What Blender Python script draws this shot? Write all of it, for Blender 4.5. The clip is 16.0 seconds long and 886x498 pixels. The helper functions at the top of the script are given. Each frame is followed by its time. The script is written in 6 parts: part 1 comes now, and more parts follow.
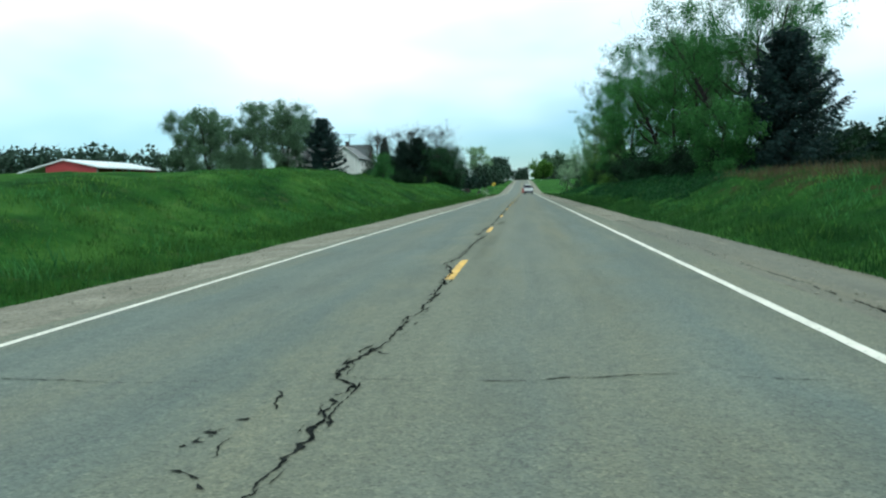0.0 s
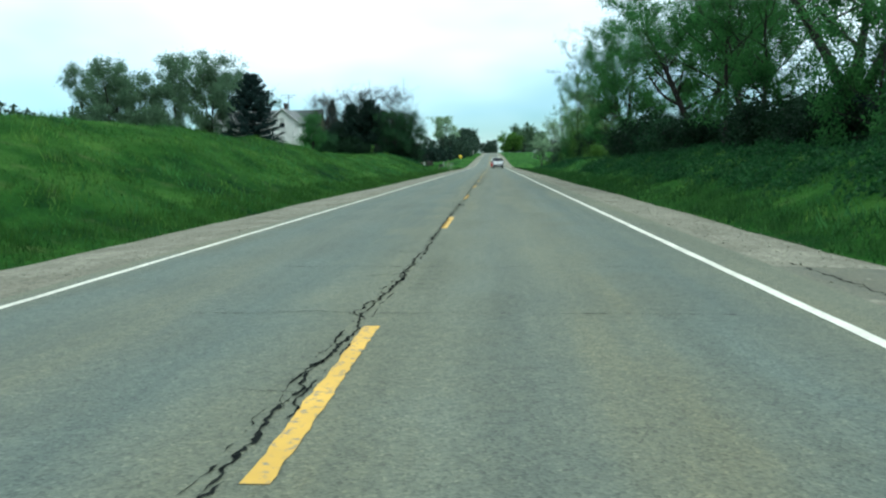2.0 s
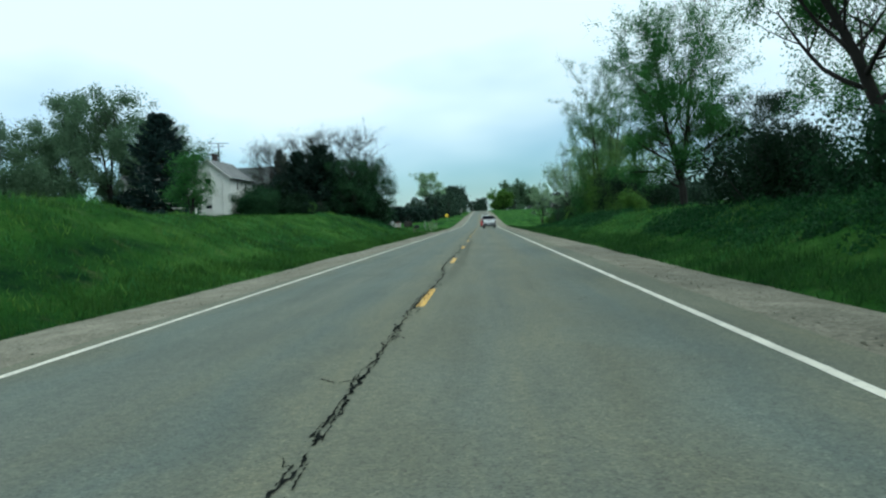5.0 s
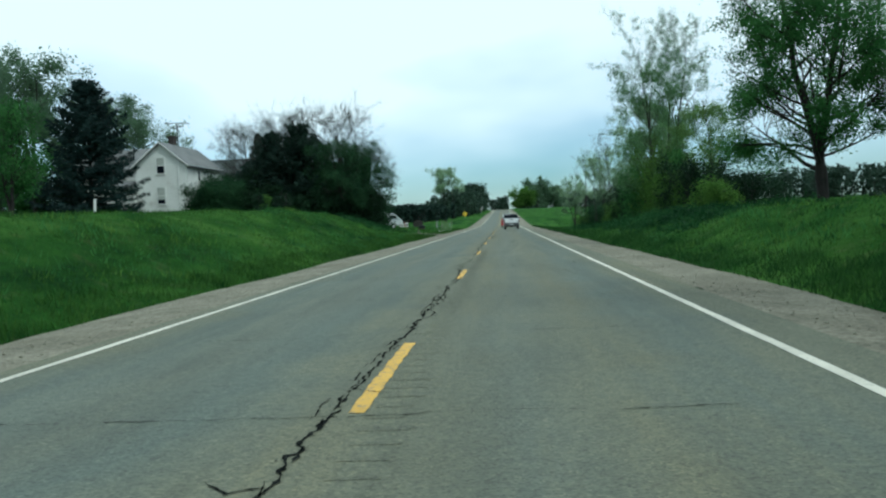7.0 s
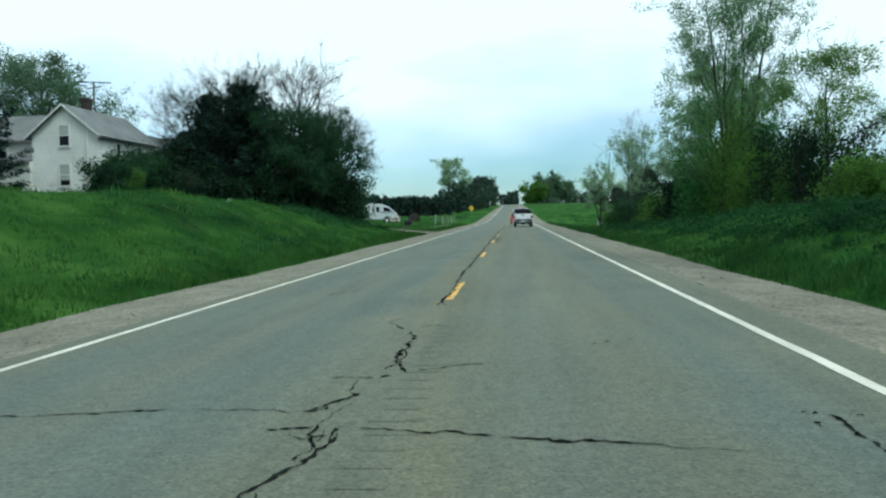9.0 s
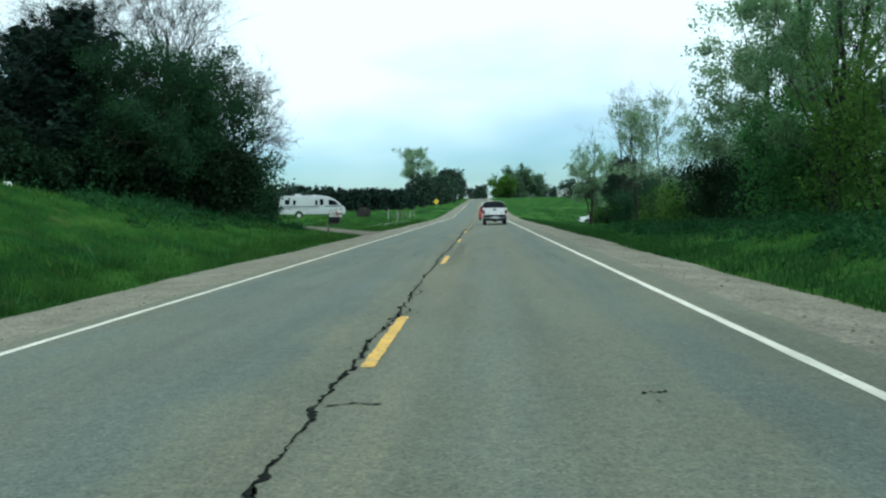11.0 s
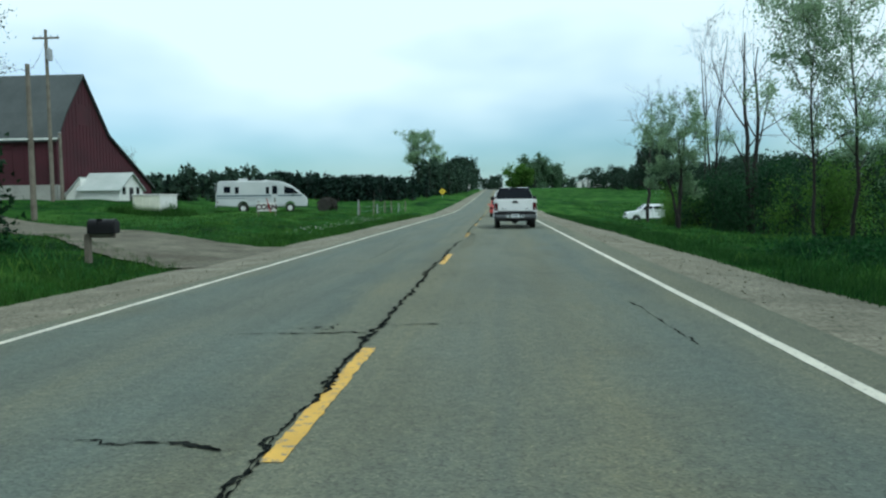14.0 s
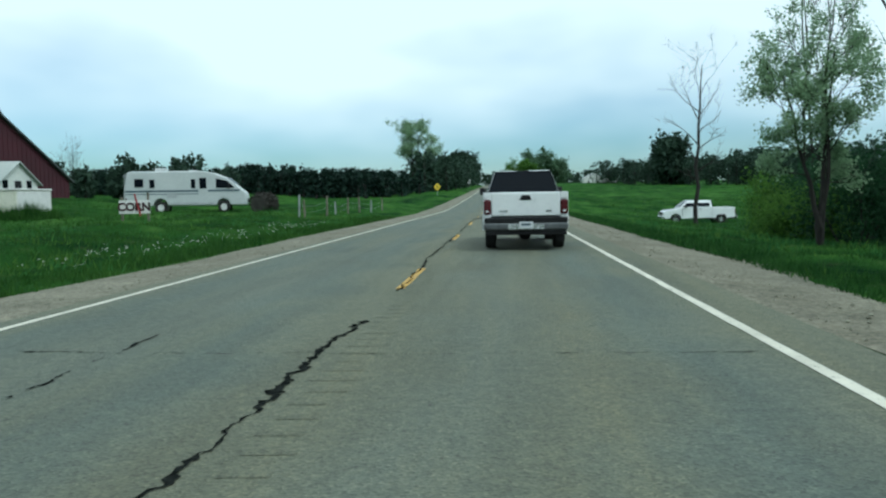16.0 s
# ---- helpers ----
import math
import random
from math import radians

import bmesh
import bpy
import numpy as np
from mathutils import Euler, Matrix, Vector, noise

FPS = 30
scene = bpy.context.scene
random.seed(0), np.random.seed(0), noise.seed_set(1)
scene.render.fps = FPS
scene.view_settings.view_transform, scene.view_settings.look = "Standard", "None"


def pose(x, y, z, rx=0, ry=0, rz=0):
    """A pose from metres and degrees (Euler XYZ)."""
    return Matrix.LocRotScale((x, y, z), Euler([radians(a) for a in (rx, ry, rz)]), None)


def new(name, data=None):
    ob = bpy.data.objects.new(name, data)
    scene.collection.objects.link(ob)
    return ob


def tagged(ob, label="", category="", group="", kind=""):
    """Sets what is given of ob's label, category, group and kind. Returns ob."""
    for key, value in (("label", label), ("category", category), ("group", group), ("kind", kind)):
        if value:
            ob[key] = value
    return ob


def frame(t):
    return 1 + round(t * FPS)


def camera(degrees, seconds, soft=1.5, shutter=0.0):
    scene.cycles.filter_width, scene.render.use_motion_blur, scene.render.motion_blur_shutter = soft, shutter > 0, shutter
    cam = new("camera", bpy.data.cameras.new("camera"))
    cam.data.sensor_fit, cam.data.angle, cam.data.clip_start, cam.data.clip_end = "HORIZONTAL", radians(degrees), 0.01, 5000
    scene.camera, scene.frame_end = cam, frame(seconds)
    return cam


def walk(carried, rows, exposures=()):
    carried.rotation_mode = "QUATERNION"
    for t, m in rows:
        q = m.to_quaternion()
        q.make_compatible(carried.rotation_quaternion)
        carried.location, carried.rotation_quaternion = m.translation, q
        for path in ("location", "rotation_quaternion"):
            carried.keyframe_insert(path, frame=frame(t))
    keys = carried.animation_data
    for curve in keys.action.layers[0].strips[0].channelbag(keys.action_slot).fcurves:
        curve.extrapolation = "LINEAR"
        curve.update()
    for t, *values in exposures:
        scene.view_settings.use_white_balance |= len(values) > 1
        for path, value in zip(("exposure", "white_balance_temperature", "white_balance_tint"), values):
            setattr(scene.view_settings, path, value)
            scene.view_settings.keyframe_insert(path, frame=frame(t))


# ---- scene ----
cam = camera(60.1, 16.0, soft=2.3)
# seconds, eye x y z in metres, yaw to the left, pitch up and roll in degrees
PATH = [
    (0, 1.13, -0.15, 1.30, 6.17, -4.34, -1.69),
    (0.5, 1.11, 5.35, 1.30, 5.36, -4.79, -1.62),
    (1, 1.10, 10.25, 1.31, 4.74, -5.28, -1.54),
    (1.5, 1.06, 15.50, 1.28, 4.48, -6.35, -1.09),
    (2, 0.98, 20.19, 1.30, 3.79, -6.44, -0.92),
    (2.5, 0.95, 25.48, 1.31, 3.12, -4.84, -1.26),
    (3, 0.94, 30.23, 1.32, 2.47, -3.65, -1.54),
    (3.5, 0.91, 35.12, 1.31, 1.98, -2.91, -1.77),
    (4, 0.93, 39.41, 1.31, 2.11, -2.23, -2.02),
    (6.5, 1.14, 61.88, 1.28, 4.52, -1.93, -2.76),
    (7, 1.09, 66.64, 1.32, 4.66, -2.04, -2.42),
    (7.5, 1.08, 70.65, 1.34, 4.58, -2.02, -2.01),
    (8, 1.04, 75.74, 1.33, 4.88, -2.20, -1.78),
    (8.5, 1.01, 80.23, 1.31, 5.19, -2.33, -1.49),
    (9, 1.05, 84.24, 1.33, 5.34, -2.47, -1.29),
    (9.5, 1.04, 88.81, 1.32, 4.93, -2.59, -1.26),
    (10, 0.96, 93.01, 1.32, 4.13, -2.70, -1.15),
    (12.5, 1.08, 115.66, 1.31, 2.51, -3.28, -1.2),
    (13, 1.11, 119.69, 1.33, 3.00, -3.40, -1.13),
    (13.5, 1.15, 124.71, 1.34, 3.56, -3.60, -1.01),
    (14, 1.17, 129.09, 1.33, 4.08, -3.60, -0.77),
    (14.5, 1.25, 133.07, 1.33, 4.17, -3.77, -0.79),
    (15, 1.30, 137.54, 1.30, 4.11, -4.05, -0.70),
    (15.5, 1.39, 141.79, 1.29, 4.58, -4.12, -0.84),
    (16, 1.41, 146.65, 1.27, 4.32, -3.85, -0.96),
]
EXPOSURE = -0.05
walk(cam, [(t, pose(x, y, z, 90 + pitch, 0, yaw) @ pose(0, 0, 0, 0, 0, roll)) for t, x, y, z, yaw, pitch, roll in PATH],
     exposures=[(t, EXPOSURE + e, 5640, -7) for t, e in ((0.0, 0.08), (0.7, 0.06), (1.5, 0.06), (2.0, 0.22), (2.5, 0.0), (3.0, -0.06), (3.6, -0.14), (7.0, -0.22), (8.5, -0.22), (9.0, -0.06), (9.7, 0.0), (13.0, -0.15), (14.5, -0.28), (16.0, -0.28))])

# ---- sky and sun: a bright, mostly overcast day ----
SUN_HEIGHT, SUN_WAY = 52.0, 130.0
world = bpy.data.worlds.new("sky")
scene.world = world
world.use_nodes = True
wt = world.node_tree
wt.nodes.clear()
w_out = wt.nodes.new("ShaderNodeOutputWorld")
w_sky = wt.nodes.new("ShaderNodeTexSky")
w_sky.sky_type, w_sky.sun_disc = "NISHITA", False
w_sky.sun_elevation, w_sky.sun_rotation = radians(SUN_HEIGHT), radians(SUN_WAY)
w_sky.dust_density, w_sky.air_density, w_sky.ozone_density = 0.6, 1.2, 2.5
w_bg = wt.nodes.new("ShaderNodeBackground")
w_bg.inputs["Strength"].default_value = 0.12
w_cloud = wt.nodes.new("ShaderNodeBackground")
w_cloud.inputs["Color"].default_value = (0.91, 0.965, 1.0, 1)
w_cloud.inputs["Strength"].default_value = 1.3
w_tc = wt.nodes.new("ShaderNodeTexCoord")
w_sep = wt.nodes.new("ShaderNodeSeparateXYZ")
w_map = wt.nodes.new("ShaderNodeMapping")
w_map.inputs["Scale"].default_value = (1.0, 1.0, 2.6)
w_noise = wt.nodes.new("ShaderNodeTexNoise")
w_noise.inputs["Scale"].default_value, w_noise.inputs["Detail"].default_value = 1.9, 3.5
w_noise.inputs["Roughness"].default_value = 0.55
w_add = wt.nodes.new("ShaderNodeMath")
w_add.operation = "MULTIPLY_ADD"
w_add.inputs[1].default_value, w_add.inputs[2].default_value = 1.9, 0.0
w_sum = wt.nodes.new("ShaderNodeMath")
w_sum.operation = "ADD"
w_ramp = wt.nodes.new("ShaderNodeValToRGB")
w_ramp.color_ramp.elements[0].position, w_ramp.color_ramp.elements[1].position = 0.48, 0.93
w_tint = wt.nodes.new("ShaderNodeMix")
w_tint.data_type, w_tint.blend_type = "RGBA", "MULTIPLY"
w_tint.inputs["Factor"].default_value = 1.0
w_tint.inputs["B"].default_value = (0.7, 0.92, 1.12, 1)
w_mix = wt.nodes.new("ShaderNodeMixShader")
for a, b in ((w_tc.outputs["Generated"], w_map.inputs["Vector"]), (w_map.outputs[0], w_noise.inputs["Vector"]),
             (w_tc.outputs["Generated"], w_sep.inputs[0]), (w_sep.outputs["Z"], w_add.inputs[0]),
             (w_add.outputs[0], w_sum.inputs[0]), (w_noise.outputs["Fac"], w_sum.inputs[1]), (w_sum.outputs[0], w_ramp.inputs["Fac"]),
             (w_ramp.outputs["Color"], w_mix.inputs["Fac"]), (w_sky.outputs[0], w_tint.inputs["A"]), (w_tint.outputs["Result"], w_bg.inputs["Color"]),
             (w_bg.outputs[0], w_mix.inputs[1]), (w_cloud.outputs[0], w_mix.inputs[2]), (w_mix.outputs[0], w_out.inputs["Surface"])):
    wt.links.new(a, b)
sun_data = bpy.data.lights.new("sun", "SUN")
sun_data.energy, sun_data.angle, sun_data.color = 1.8, radians(14), (1.0, 0.96, 0.9)
sun = new("sun", sun_data)
sun.matrix_world = pose(0, 0, 60, 90 - SUN_HEIGHT, 0, 180 - SUN_WAY)


# ---- materials ----
def ramp_of(nt, stops):
    node = nt.nodes.new("ShaderNodeValToRGB")
    e = node.color_ramp.elements
    while len(e) < len(stops):
        e.new(0.5)
    for el, (p, c) in zip(e, stops):
        el.position, el.color = p, (*c, 1)
    return node


def noise_of(nt, vec, scale, detail=4.0, rough=0.55):
    n = nt.nodes.new("ShaderNodeTexNoise")
    n.inputs["Scale"].default_value, n.inputs["Detail"].default_value, n.inputs["Roughness"].default_value = scale, detail, rough
    nt.links.new(vec, n.inputs["Vector"])
    return n.outputs["Fac"]


def mix_of(nt, fac, a, b, mode="MIX"):
    n = nt.nodes.new("ShaderNodeMix")
    n.data_type, n.blend_type = "RGBA", mode
    for sock, v in ((n.inputs["Factor"], fac), (n.inputs["A"], a), (n.inputs["B"], b)):
        if isinstance(v, (int, float)):
            sock.default_value = v
        elif isinstance(v, tuple):
            sock.default_value = (*v, 1)
        else:
            nt.links.new(v, sock)
    return n.outputs["Result"]


def math_of(nt, op, *values, clamp=False):
    n = nt.nodes.new("ShaderNodeMath")
    n.operation, n.use_clamp = op, clamp
    for sock, v in zip(n.inputs, values):
        if isinstance(v, (int, float)):
            sock.default_value = v
        else:
            nt.links.new(v, sock)
    return n.outputs[0]


def blank(name):
    m = bpy.data.materials.new(name)
    m.use_nodes = True
    nt = m.node_tree
    return m, nt, nt.nodes["Principled BSDF"], nt.nodes.new("ShaderNodeTexCoord").outputs["Object"]


def bump_of(nt, bsdf, height, strength, distance):
    b = nt.nodes.new("ShaderNodeBump")
    b.inputs["Strength"].default_value, b.inputs["Distance"].default_value = strength, distance
    nt.links.new(height, b.inputs["Height"])
    nt.links.new(b.outputs[0], bsdf.inputs["Normal"])


def surface(name, dark, light, big=0.6, fine=25.0, rough=0.7, metal=0.0, bump=0.15, stain=None, coat=0.0):
    """A worn surface: two colours mixed by noise at two scales, with fine relief and, if asked, stains."""
    m, nt, bsdf, co = blank(name)
    n1, n2 = noise_of(nt, co, big), noise_of(nt, co, fine, 3.0)
    fac = math_of(nt, "ADD", math_of(nt, "MULTIPLY", n1, 0.6), math_of(nt, "MULTIPLY", n2, 0.4))
    col = ramp_of(nt, [(0.36, dark), (0.64, light)])
    nt.links.new(fac, col.inputs["Fac"])
    out = col.outputs["Color"]
    if stain:
        s = ramp_of(nt, [(0.55, (0, 0, 0)), (0.75, (0.7, 0.7, 0.7))])
        nt.links.new(noise_of(nt, co, big * 2.3, 6.0, 0.65), s.inputs["Fac"])
        out = mix_of(nt, s.outputs["Color"], out, stain)
    nt.links.new(out, bsdf.inputs["Base Color"])
    r = math_of(nt, "ADD", math_of(nt, "MULTIPLY", n2, 0.2), rough - 0.1, clamp=True)
    nt.links.new(r, bsdf.inputs["Roughness"])
    bsdf.inputs["Metallic"].default_value = metal
    bsdf.inputs["Coat Weight"].default_value = coat
    if bump:
        bump_of(nt, bsdf, n2, bump, 0.02)
    return m


def leafy(name, dark, light, through_light=0.35):
    """Leaves: every leaf has its own shade between two greens, and lets some light through."""
    m, nt, bsdf, co = blank(name)
    geo = nt.nodes.new("ShaderNodeNewGeometry")
    patch = math_of(nt, "ADD", math_of(nt, "MULTIPLY", noise_of(nt, co, 1.6, 3.0), 0.6), math_of(nt, "MULTIPLY", noise_of(nt, co, 0.45, 2.0), 0.4))
    fac = math_of(nt, "ADD", math_of(nt, "MULTIPLY", geo.outputs["Random Per Island"], 0.26), math_of(nt, "ADD", math_of(nt, "MULTIPLY", patch, 1.5), -0.33))
    col = ramp_of(nt, [(0.25, dark), (0.85, light)])
    nt.links.new(fac, col.inputs["Fac"])
    nt.links.new(col.outputs["Color"], bsdf.inputs["Base Color"])
    bsdf.inputs["Roughness"].default_value = 0.7
    bsdf.inputs["Specular IOR Level"].default_value = 0.12
    tr = nt.nodes.new("ShaderNodeBsdfTranslucent")
    nt.links.new(col.outputs["Color"], tr.inputs["Color"])
    mx = nt.nodes.new("ShaderNodeMixShader")
    mx.inputs["Fac"].default_value = through_light
    nt.links.new(bsdf.outputs[0], mx.inputs[1])
    nt.links.new(tr.outputs[0], mx.inputs[2])
    nt.links.new(mx.outputs[0], nt.nodes["Material Output"].inputs["Surface"])
    return m


def asphalt(name, tone):
    """Old grey-brown asphalt: stones, long streaks, paler wheel tracks and rusty stains."""
    m, nt, bsdf, co = blank(name)
    mp = nt.nodes.new("ShaderNodeMapping")
    mp.inputs["Scale"].default_value = (1.0, 0.06, 1.0)
    nt.links.new(co, mp.inputs["Vector"])
    streak, blotch = noise_of(nt, mp.outputs[0], 2.2, 5.0), noise_of(nt, co, 0.45, 5.0, 0.6)
    stones = nt.nodes.new("ShaderNodeTexVoronoi")
    stones.inputs["Scale"].default_value = 55.0
    nt.links.new(co, stones.inputs["Vector"])
    base = ramp_of(nt, [(0.3, tuple(c * 0.78 for c in tone)), (0.7, tuple(c * 1.2 for c in tone))])
    fac = math_of(nt, "ADD", math_of(nt, "MULTIPLY", streak, 0.6), math_of(nt, "MULTIPLY", blotch, 0.4))
    nt.links.new(fac, base.inputs["Fac"])
    rust = ramp_of(nt, [(0.5, (0, 0, 0)), (0.72, (0.5, 0.5, 0.5))])
    nt.links.new(noise_of(nt, mp.outputs[0], 1.1, 6.0, 0.65), rust.inputs["Fac"])
    col = mix_of(nt, rust.outputs["Color"], base.outputs["Color"], (tone[0] * 1.15, tone[1] * 0.98, tone[2] * 0.72))
    xyz = nt.nodes.new("ShaderNodeSeparateXYZ")
    nt.links.new(co, xyz.inputs[0])
    across = math_of(nt, "ADD", math_of(nt, "MULTIPLY", xyz.outputs["X"], 0.125), math_of(nt, "ADD", math_of(nt, "MULTIPLY", blotch, 0.24), 0.38))
    tan, blue, mid = (1.1, 1.03, 0.9), (0.88, 0.95, 1.0), (1.0, 1.0, 0.98)
    lanes = ramp_of(nt, [(0.02, tan), (0.12, blue), (0.25, mid), (0.36, blue), (0.46, tan), (0.55, tan), (0.64, mid), (0.74, tan), (0.86, blue), (0.98, tan)])
    nt.links.new(across, lanes.inputs["Fac"])
    col = mix_of(nt, 0.9, col, lanes.outputs["Color"], "MULTIPLY")
    st = ramp_of(nt, [(0.0, (0.35, 0.35, 0.36)), (0.45, (0.95, 0.95, 0.95)), (0.8, (1.2, 1.19, 1.15)), (1.0, (1.9, 1.85, 1.7))])
    nt.links.new(stones.outputs["Color"], st.inputs["Fac"])
    mott = ramp_of(nt, [(0.34, (0.72, 0.75, 0.76)), (0.5, (1.0, 1.0, 1.0)), (0.66, (1.26, 1.22, 1.14))])
    nt.links.new(noise_of(nt, co, 9.0, 5.0, 0.75), mott.inputs["Fac"])
    col = mix_of(nt, 0.6, col, mott.outputs["Color"], "MULTIPLY")
    nt.links.new(mix_of(nt, 0.6, col, st.outputs["Color"], "MULTIPLY"), bsdf.inputs["Base Color"])
    bsdf.inputs["Roughness"].default_value = 0.85
    bsdf.inputs["Specular IOR Level"].default_value = 0.3
    bump_of(nt, bsdf, stones.outputs["Distance"], 0.7, 0.014)
    return m


def gravel(name, dark, light, dirt):
    m, nt, bsdf, co = blank(name)
    stones = nt.nodes.new("ShaderNodeTexVoronoi")
    stones.inputs["Scale"].default_value = 22.0
    nt.links.new(co, stones.inputs["Vector"])
    base = ramp_of(nt, [(0.3, dark), (0.7, light)])
    nt.links.new(noise_of(nt, co, 0.9, 6.0, 0.65), base.inputs["Fac"])
    st = ramp_of(nt, [(0.0, (0.4, 0.4, 0.4)), (0.5, (1, 1, 1)), (1.0, (1.5, 1.5, 1.45))])
    nt.links.new(stones.outputs["Color"], st.inputs["Fac"])
    wet = ramp_of(nt, [(0.48, (0, 0, 0)), (0.66, (0.75, 0.75, 0.75))])
    nt.links.new(noise_of(nt, co, 0.35, 7.0, 0.7), wet.inputs["Fac"])
    soil = mix_of(nt, wet.outputs["Color"], base.outputs["Color"], dirt)
    nt.links.new(mix_of(nt, 0.75, soil, st.outputs["Color"], "MULTIPLY"), bsdf.inputs["Base Color"])
    bsdf.inputs["Roughness"].default_value = 0.95
    bsdf.inputs["Specular IOR Level"].default_value = 0.2
    bump_of(nt, bsdf, stones.outputs["Distance"], 0.8, 0.03)
    return m


def turf(name):
    """Rough spring grass, with a stand of dry brown stalks on the far side of the road and worn patches."""
    m, nt, bsdf, co = blank(name)
    big, mid, fine = noise_of(nt, co, 0.07, 4.0), noise_of(nt, co, 0.6, 5.0, 0.6), noise_of(nt, co, 9.0, 4.0, 0.7)
    strips = nt.nodes.new("ShaderNodeMapping")
    strips.inputs["Scale"].default_value = (0.55, 0.16, 0.55)
    nt.links.new(co, strips.inputs["Vector"])
    band = noise_of(nt, strips.outputs[0], 1.0, 4.0, 0.6)
    fac = math_of(nt, "ADD", math_of(nt, "ADD", math_of(nt, "MULTIPLY", big, 0.25), math_of(nt, "MULTIPLY", band, 0.35)), math_of(nt, "ADD", math_of(nt, "MULTIPLY", mid, 0.25), math_of(nt, "MULTIPLY", fine, 0.15)))
    col = ramp_of(nt, [(0.40, (0.006, 0.026, 0.008)), (0.5, (0.029, 0.09, 0.015)), (0.62, (0.082, 0.172, 0.032))])
    nt.links.new(fac, col.inputs["Fac"])
    xyz = nt.nodes.new("ShaderNodeSeparateXYZ")
    nt.links.new(co, xyz.inputs[0])
    wob = math_of(nt, "MULTIPLY", math_of(nt, "SUBTRACT", math_of(nt, "ADD", mid, big), 1.0), 11.0)
    yy, xx = math_of(nt, "ADD", xyz.outputs["Y"], wob), math_of(nt, "ADD", xyz.outputs["X"], wob)
    field = math_of(nt, "MULTIPLY", math_of(nt, "LESS_THAN", yy, 36.0), math_of(nt, "GREATER_THAN", xx, 9.6))
    dry = ramp_of(nt, [(0.56, (0, 0, 0)), (0.74, (0.5, 0.5, 0.5))])
    nt.links.new(noise_of(nt, co, 1.3, 7.0, 0.7), dry.inputs["Fac"])
    grass = mix_of(nt, dry.outputs["Color"], col.outputs["Color"], (0.135, 0.14, 0.06))
    nt.links.new(mix_of(nt, math_of(nt, "MULTIPLY", field, 0.85), grass, (0.046, 0.041, 0.018)), bsdf.inputs["Base Color"])
    bsdf.inputs["Roughness"].default_value = 0.95
    bsdf.inputs["Specular IOR Level"].default_value = 0.02
    bump_of(nt, bsdf, fine, 0.9, 0.25)
    return m


def worn_paint(name, colour, under, keep=0.42):
    """Road paint, chipped and dirty, with the asphalt showing through."""
    m, nt, bsdf, co = blank(name)
    chips = ramp_of(nt, [(keep - 0.06, (0, 0, 0)), (keep + 0.05, (1, 1, 1))])
    nt.links.new(noise_of(nt, co, 14.0, 6.0, 0.7), chips.inputs["Fac"])
    dirt = ramp_of(nt, [(0.3, tuple(c * 0.7 for c in colour)), (0.7, colour)])
    nt.links.new(noise_of(nt, co, 1.3, 5.0), dirt.inputs["Fac"])
    nt.links.new(mix_of(nt, chips.outputs["Color"], under, dirt.outputs["Color"]), bsdf.inputs["Base Color"])
    bsdf.inputs["Roughness"].default_value = 0.75
    return m


def glassy(name, tint, rough=0.05):
    m, nt, bsdf, co = blank(name)
    bsdf.inputs["Base Color"].default_value = (*tint, 1)
    bsdf.inputs["Roughness"].default_value = rough
    bsdf.inputs["Specular IOR Level"].default_value = 0.35
    n = noise_of(nt, co, 3.0, 3.0)
    bump_of(nt, bsdf, n, 0.03, 0.02)
    return m


ROAD_TONE = (0.12, 0.132, 0.107)
M_ROAD, M_GRAVEL, M_TURF = asphalt("old_asphalt", ROAD_TONE), gravel("gravel", (0.135, 0.126, 0.094), (0.255, 0.238, 0.182), (0.135, 0.122, 0.09)), turf("turf")
M_DRIVE = gravel("driveway_gravel", (0.072, 0.066, 0.048), (0.19, 0.176, 0.132), (0.068, 0.059, 0.041))
M_PATCH = asphalt("shoulder_asphalt", (0.116, 0.121, 0.104))
M_WHITE_LINE = worn_paint("white_road_paint", (0.70, 0.66, 0.55), (0.17, 0.165, 0.14), 0.38)
M_YELLOW_LINE = worn_paint("yellow_road_paint", (0.68, 0.40, 0.06), (0.17, 0.16, 0.13), 0.42)
M_CRACK = surface("crack_filler", (0.003, 0.004, 0.004), (0.024, 0.026, 0.024), 9.0, 70.0, 0.95)
M_CRACK.node_tree.nodes["Principled BSDF"].inputs["Specular IOR Level"].default_value = 0.0
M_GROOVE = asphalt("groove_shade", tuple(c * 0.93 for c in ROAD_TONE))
M_BARK = surface("dark_bark", (0.008, 0.007, 0.006), (0.028, 0.024, 0.02), 1.5, 14.0, 0.95, bump=0.5)
M_LEAF = leafy("spring_leaves", (0.017, 0.07, 0.021), (0.1, 0.25, 0.066), 0.55)
M_LEAF_YELLOW = leafy("young_yellow_green_leaves", (0.04, 0.1, 0.018), (0.14, 0.26, 0.05), 0.55)
# dark green taken near black, holding the deep shade under the canopy
M_LEAF_DARK = leafy("dark_leaves_with_shade", (0.003, 0.011, 0.006), (0.02, 0.05, 0.02), 0.25)
M_LEAF_CLUSTER = leafy("pale_clustered_leaves", (0.12, 0.21, 0.115), (0.4, 0.53, 0.32), 0.62)
M_LEAF_WILLOW = leafy("willow_leaves", (0.045, 0.11, 0.045), (0.17, 0.3, 0.125), 0.58)
# pale leaf green, lightened further so the colour carries distance haze
M_LEAF_HAZY = leafy("haze_paled_leaves", (0.055, 0.105, 0.06), (0.155, 0.24, 0.135), 0.5)
M_LEAF_BUD = leafy("grey_green_buds", (0.03, 0.042, 0.03), (0.09, 0.115, 0.075), 0.35)
M_NEEDLE = leafy("blue_green_needles", (0.004, 0.012, 0.012), (0.022, 0.046, 0.04), 0.1)
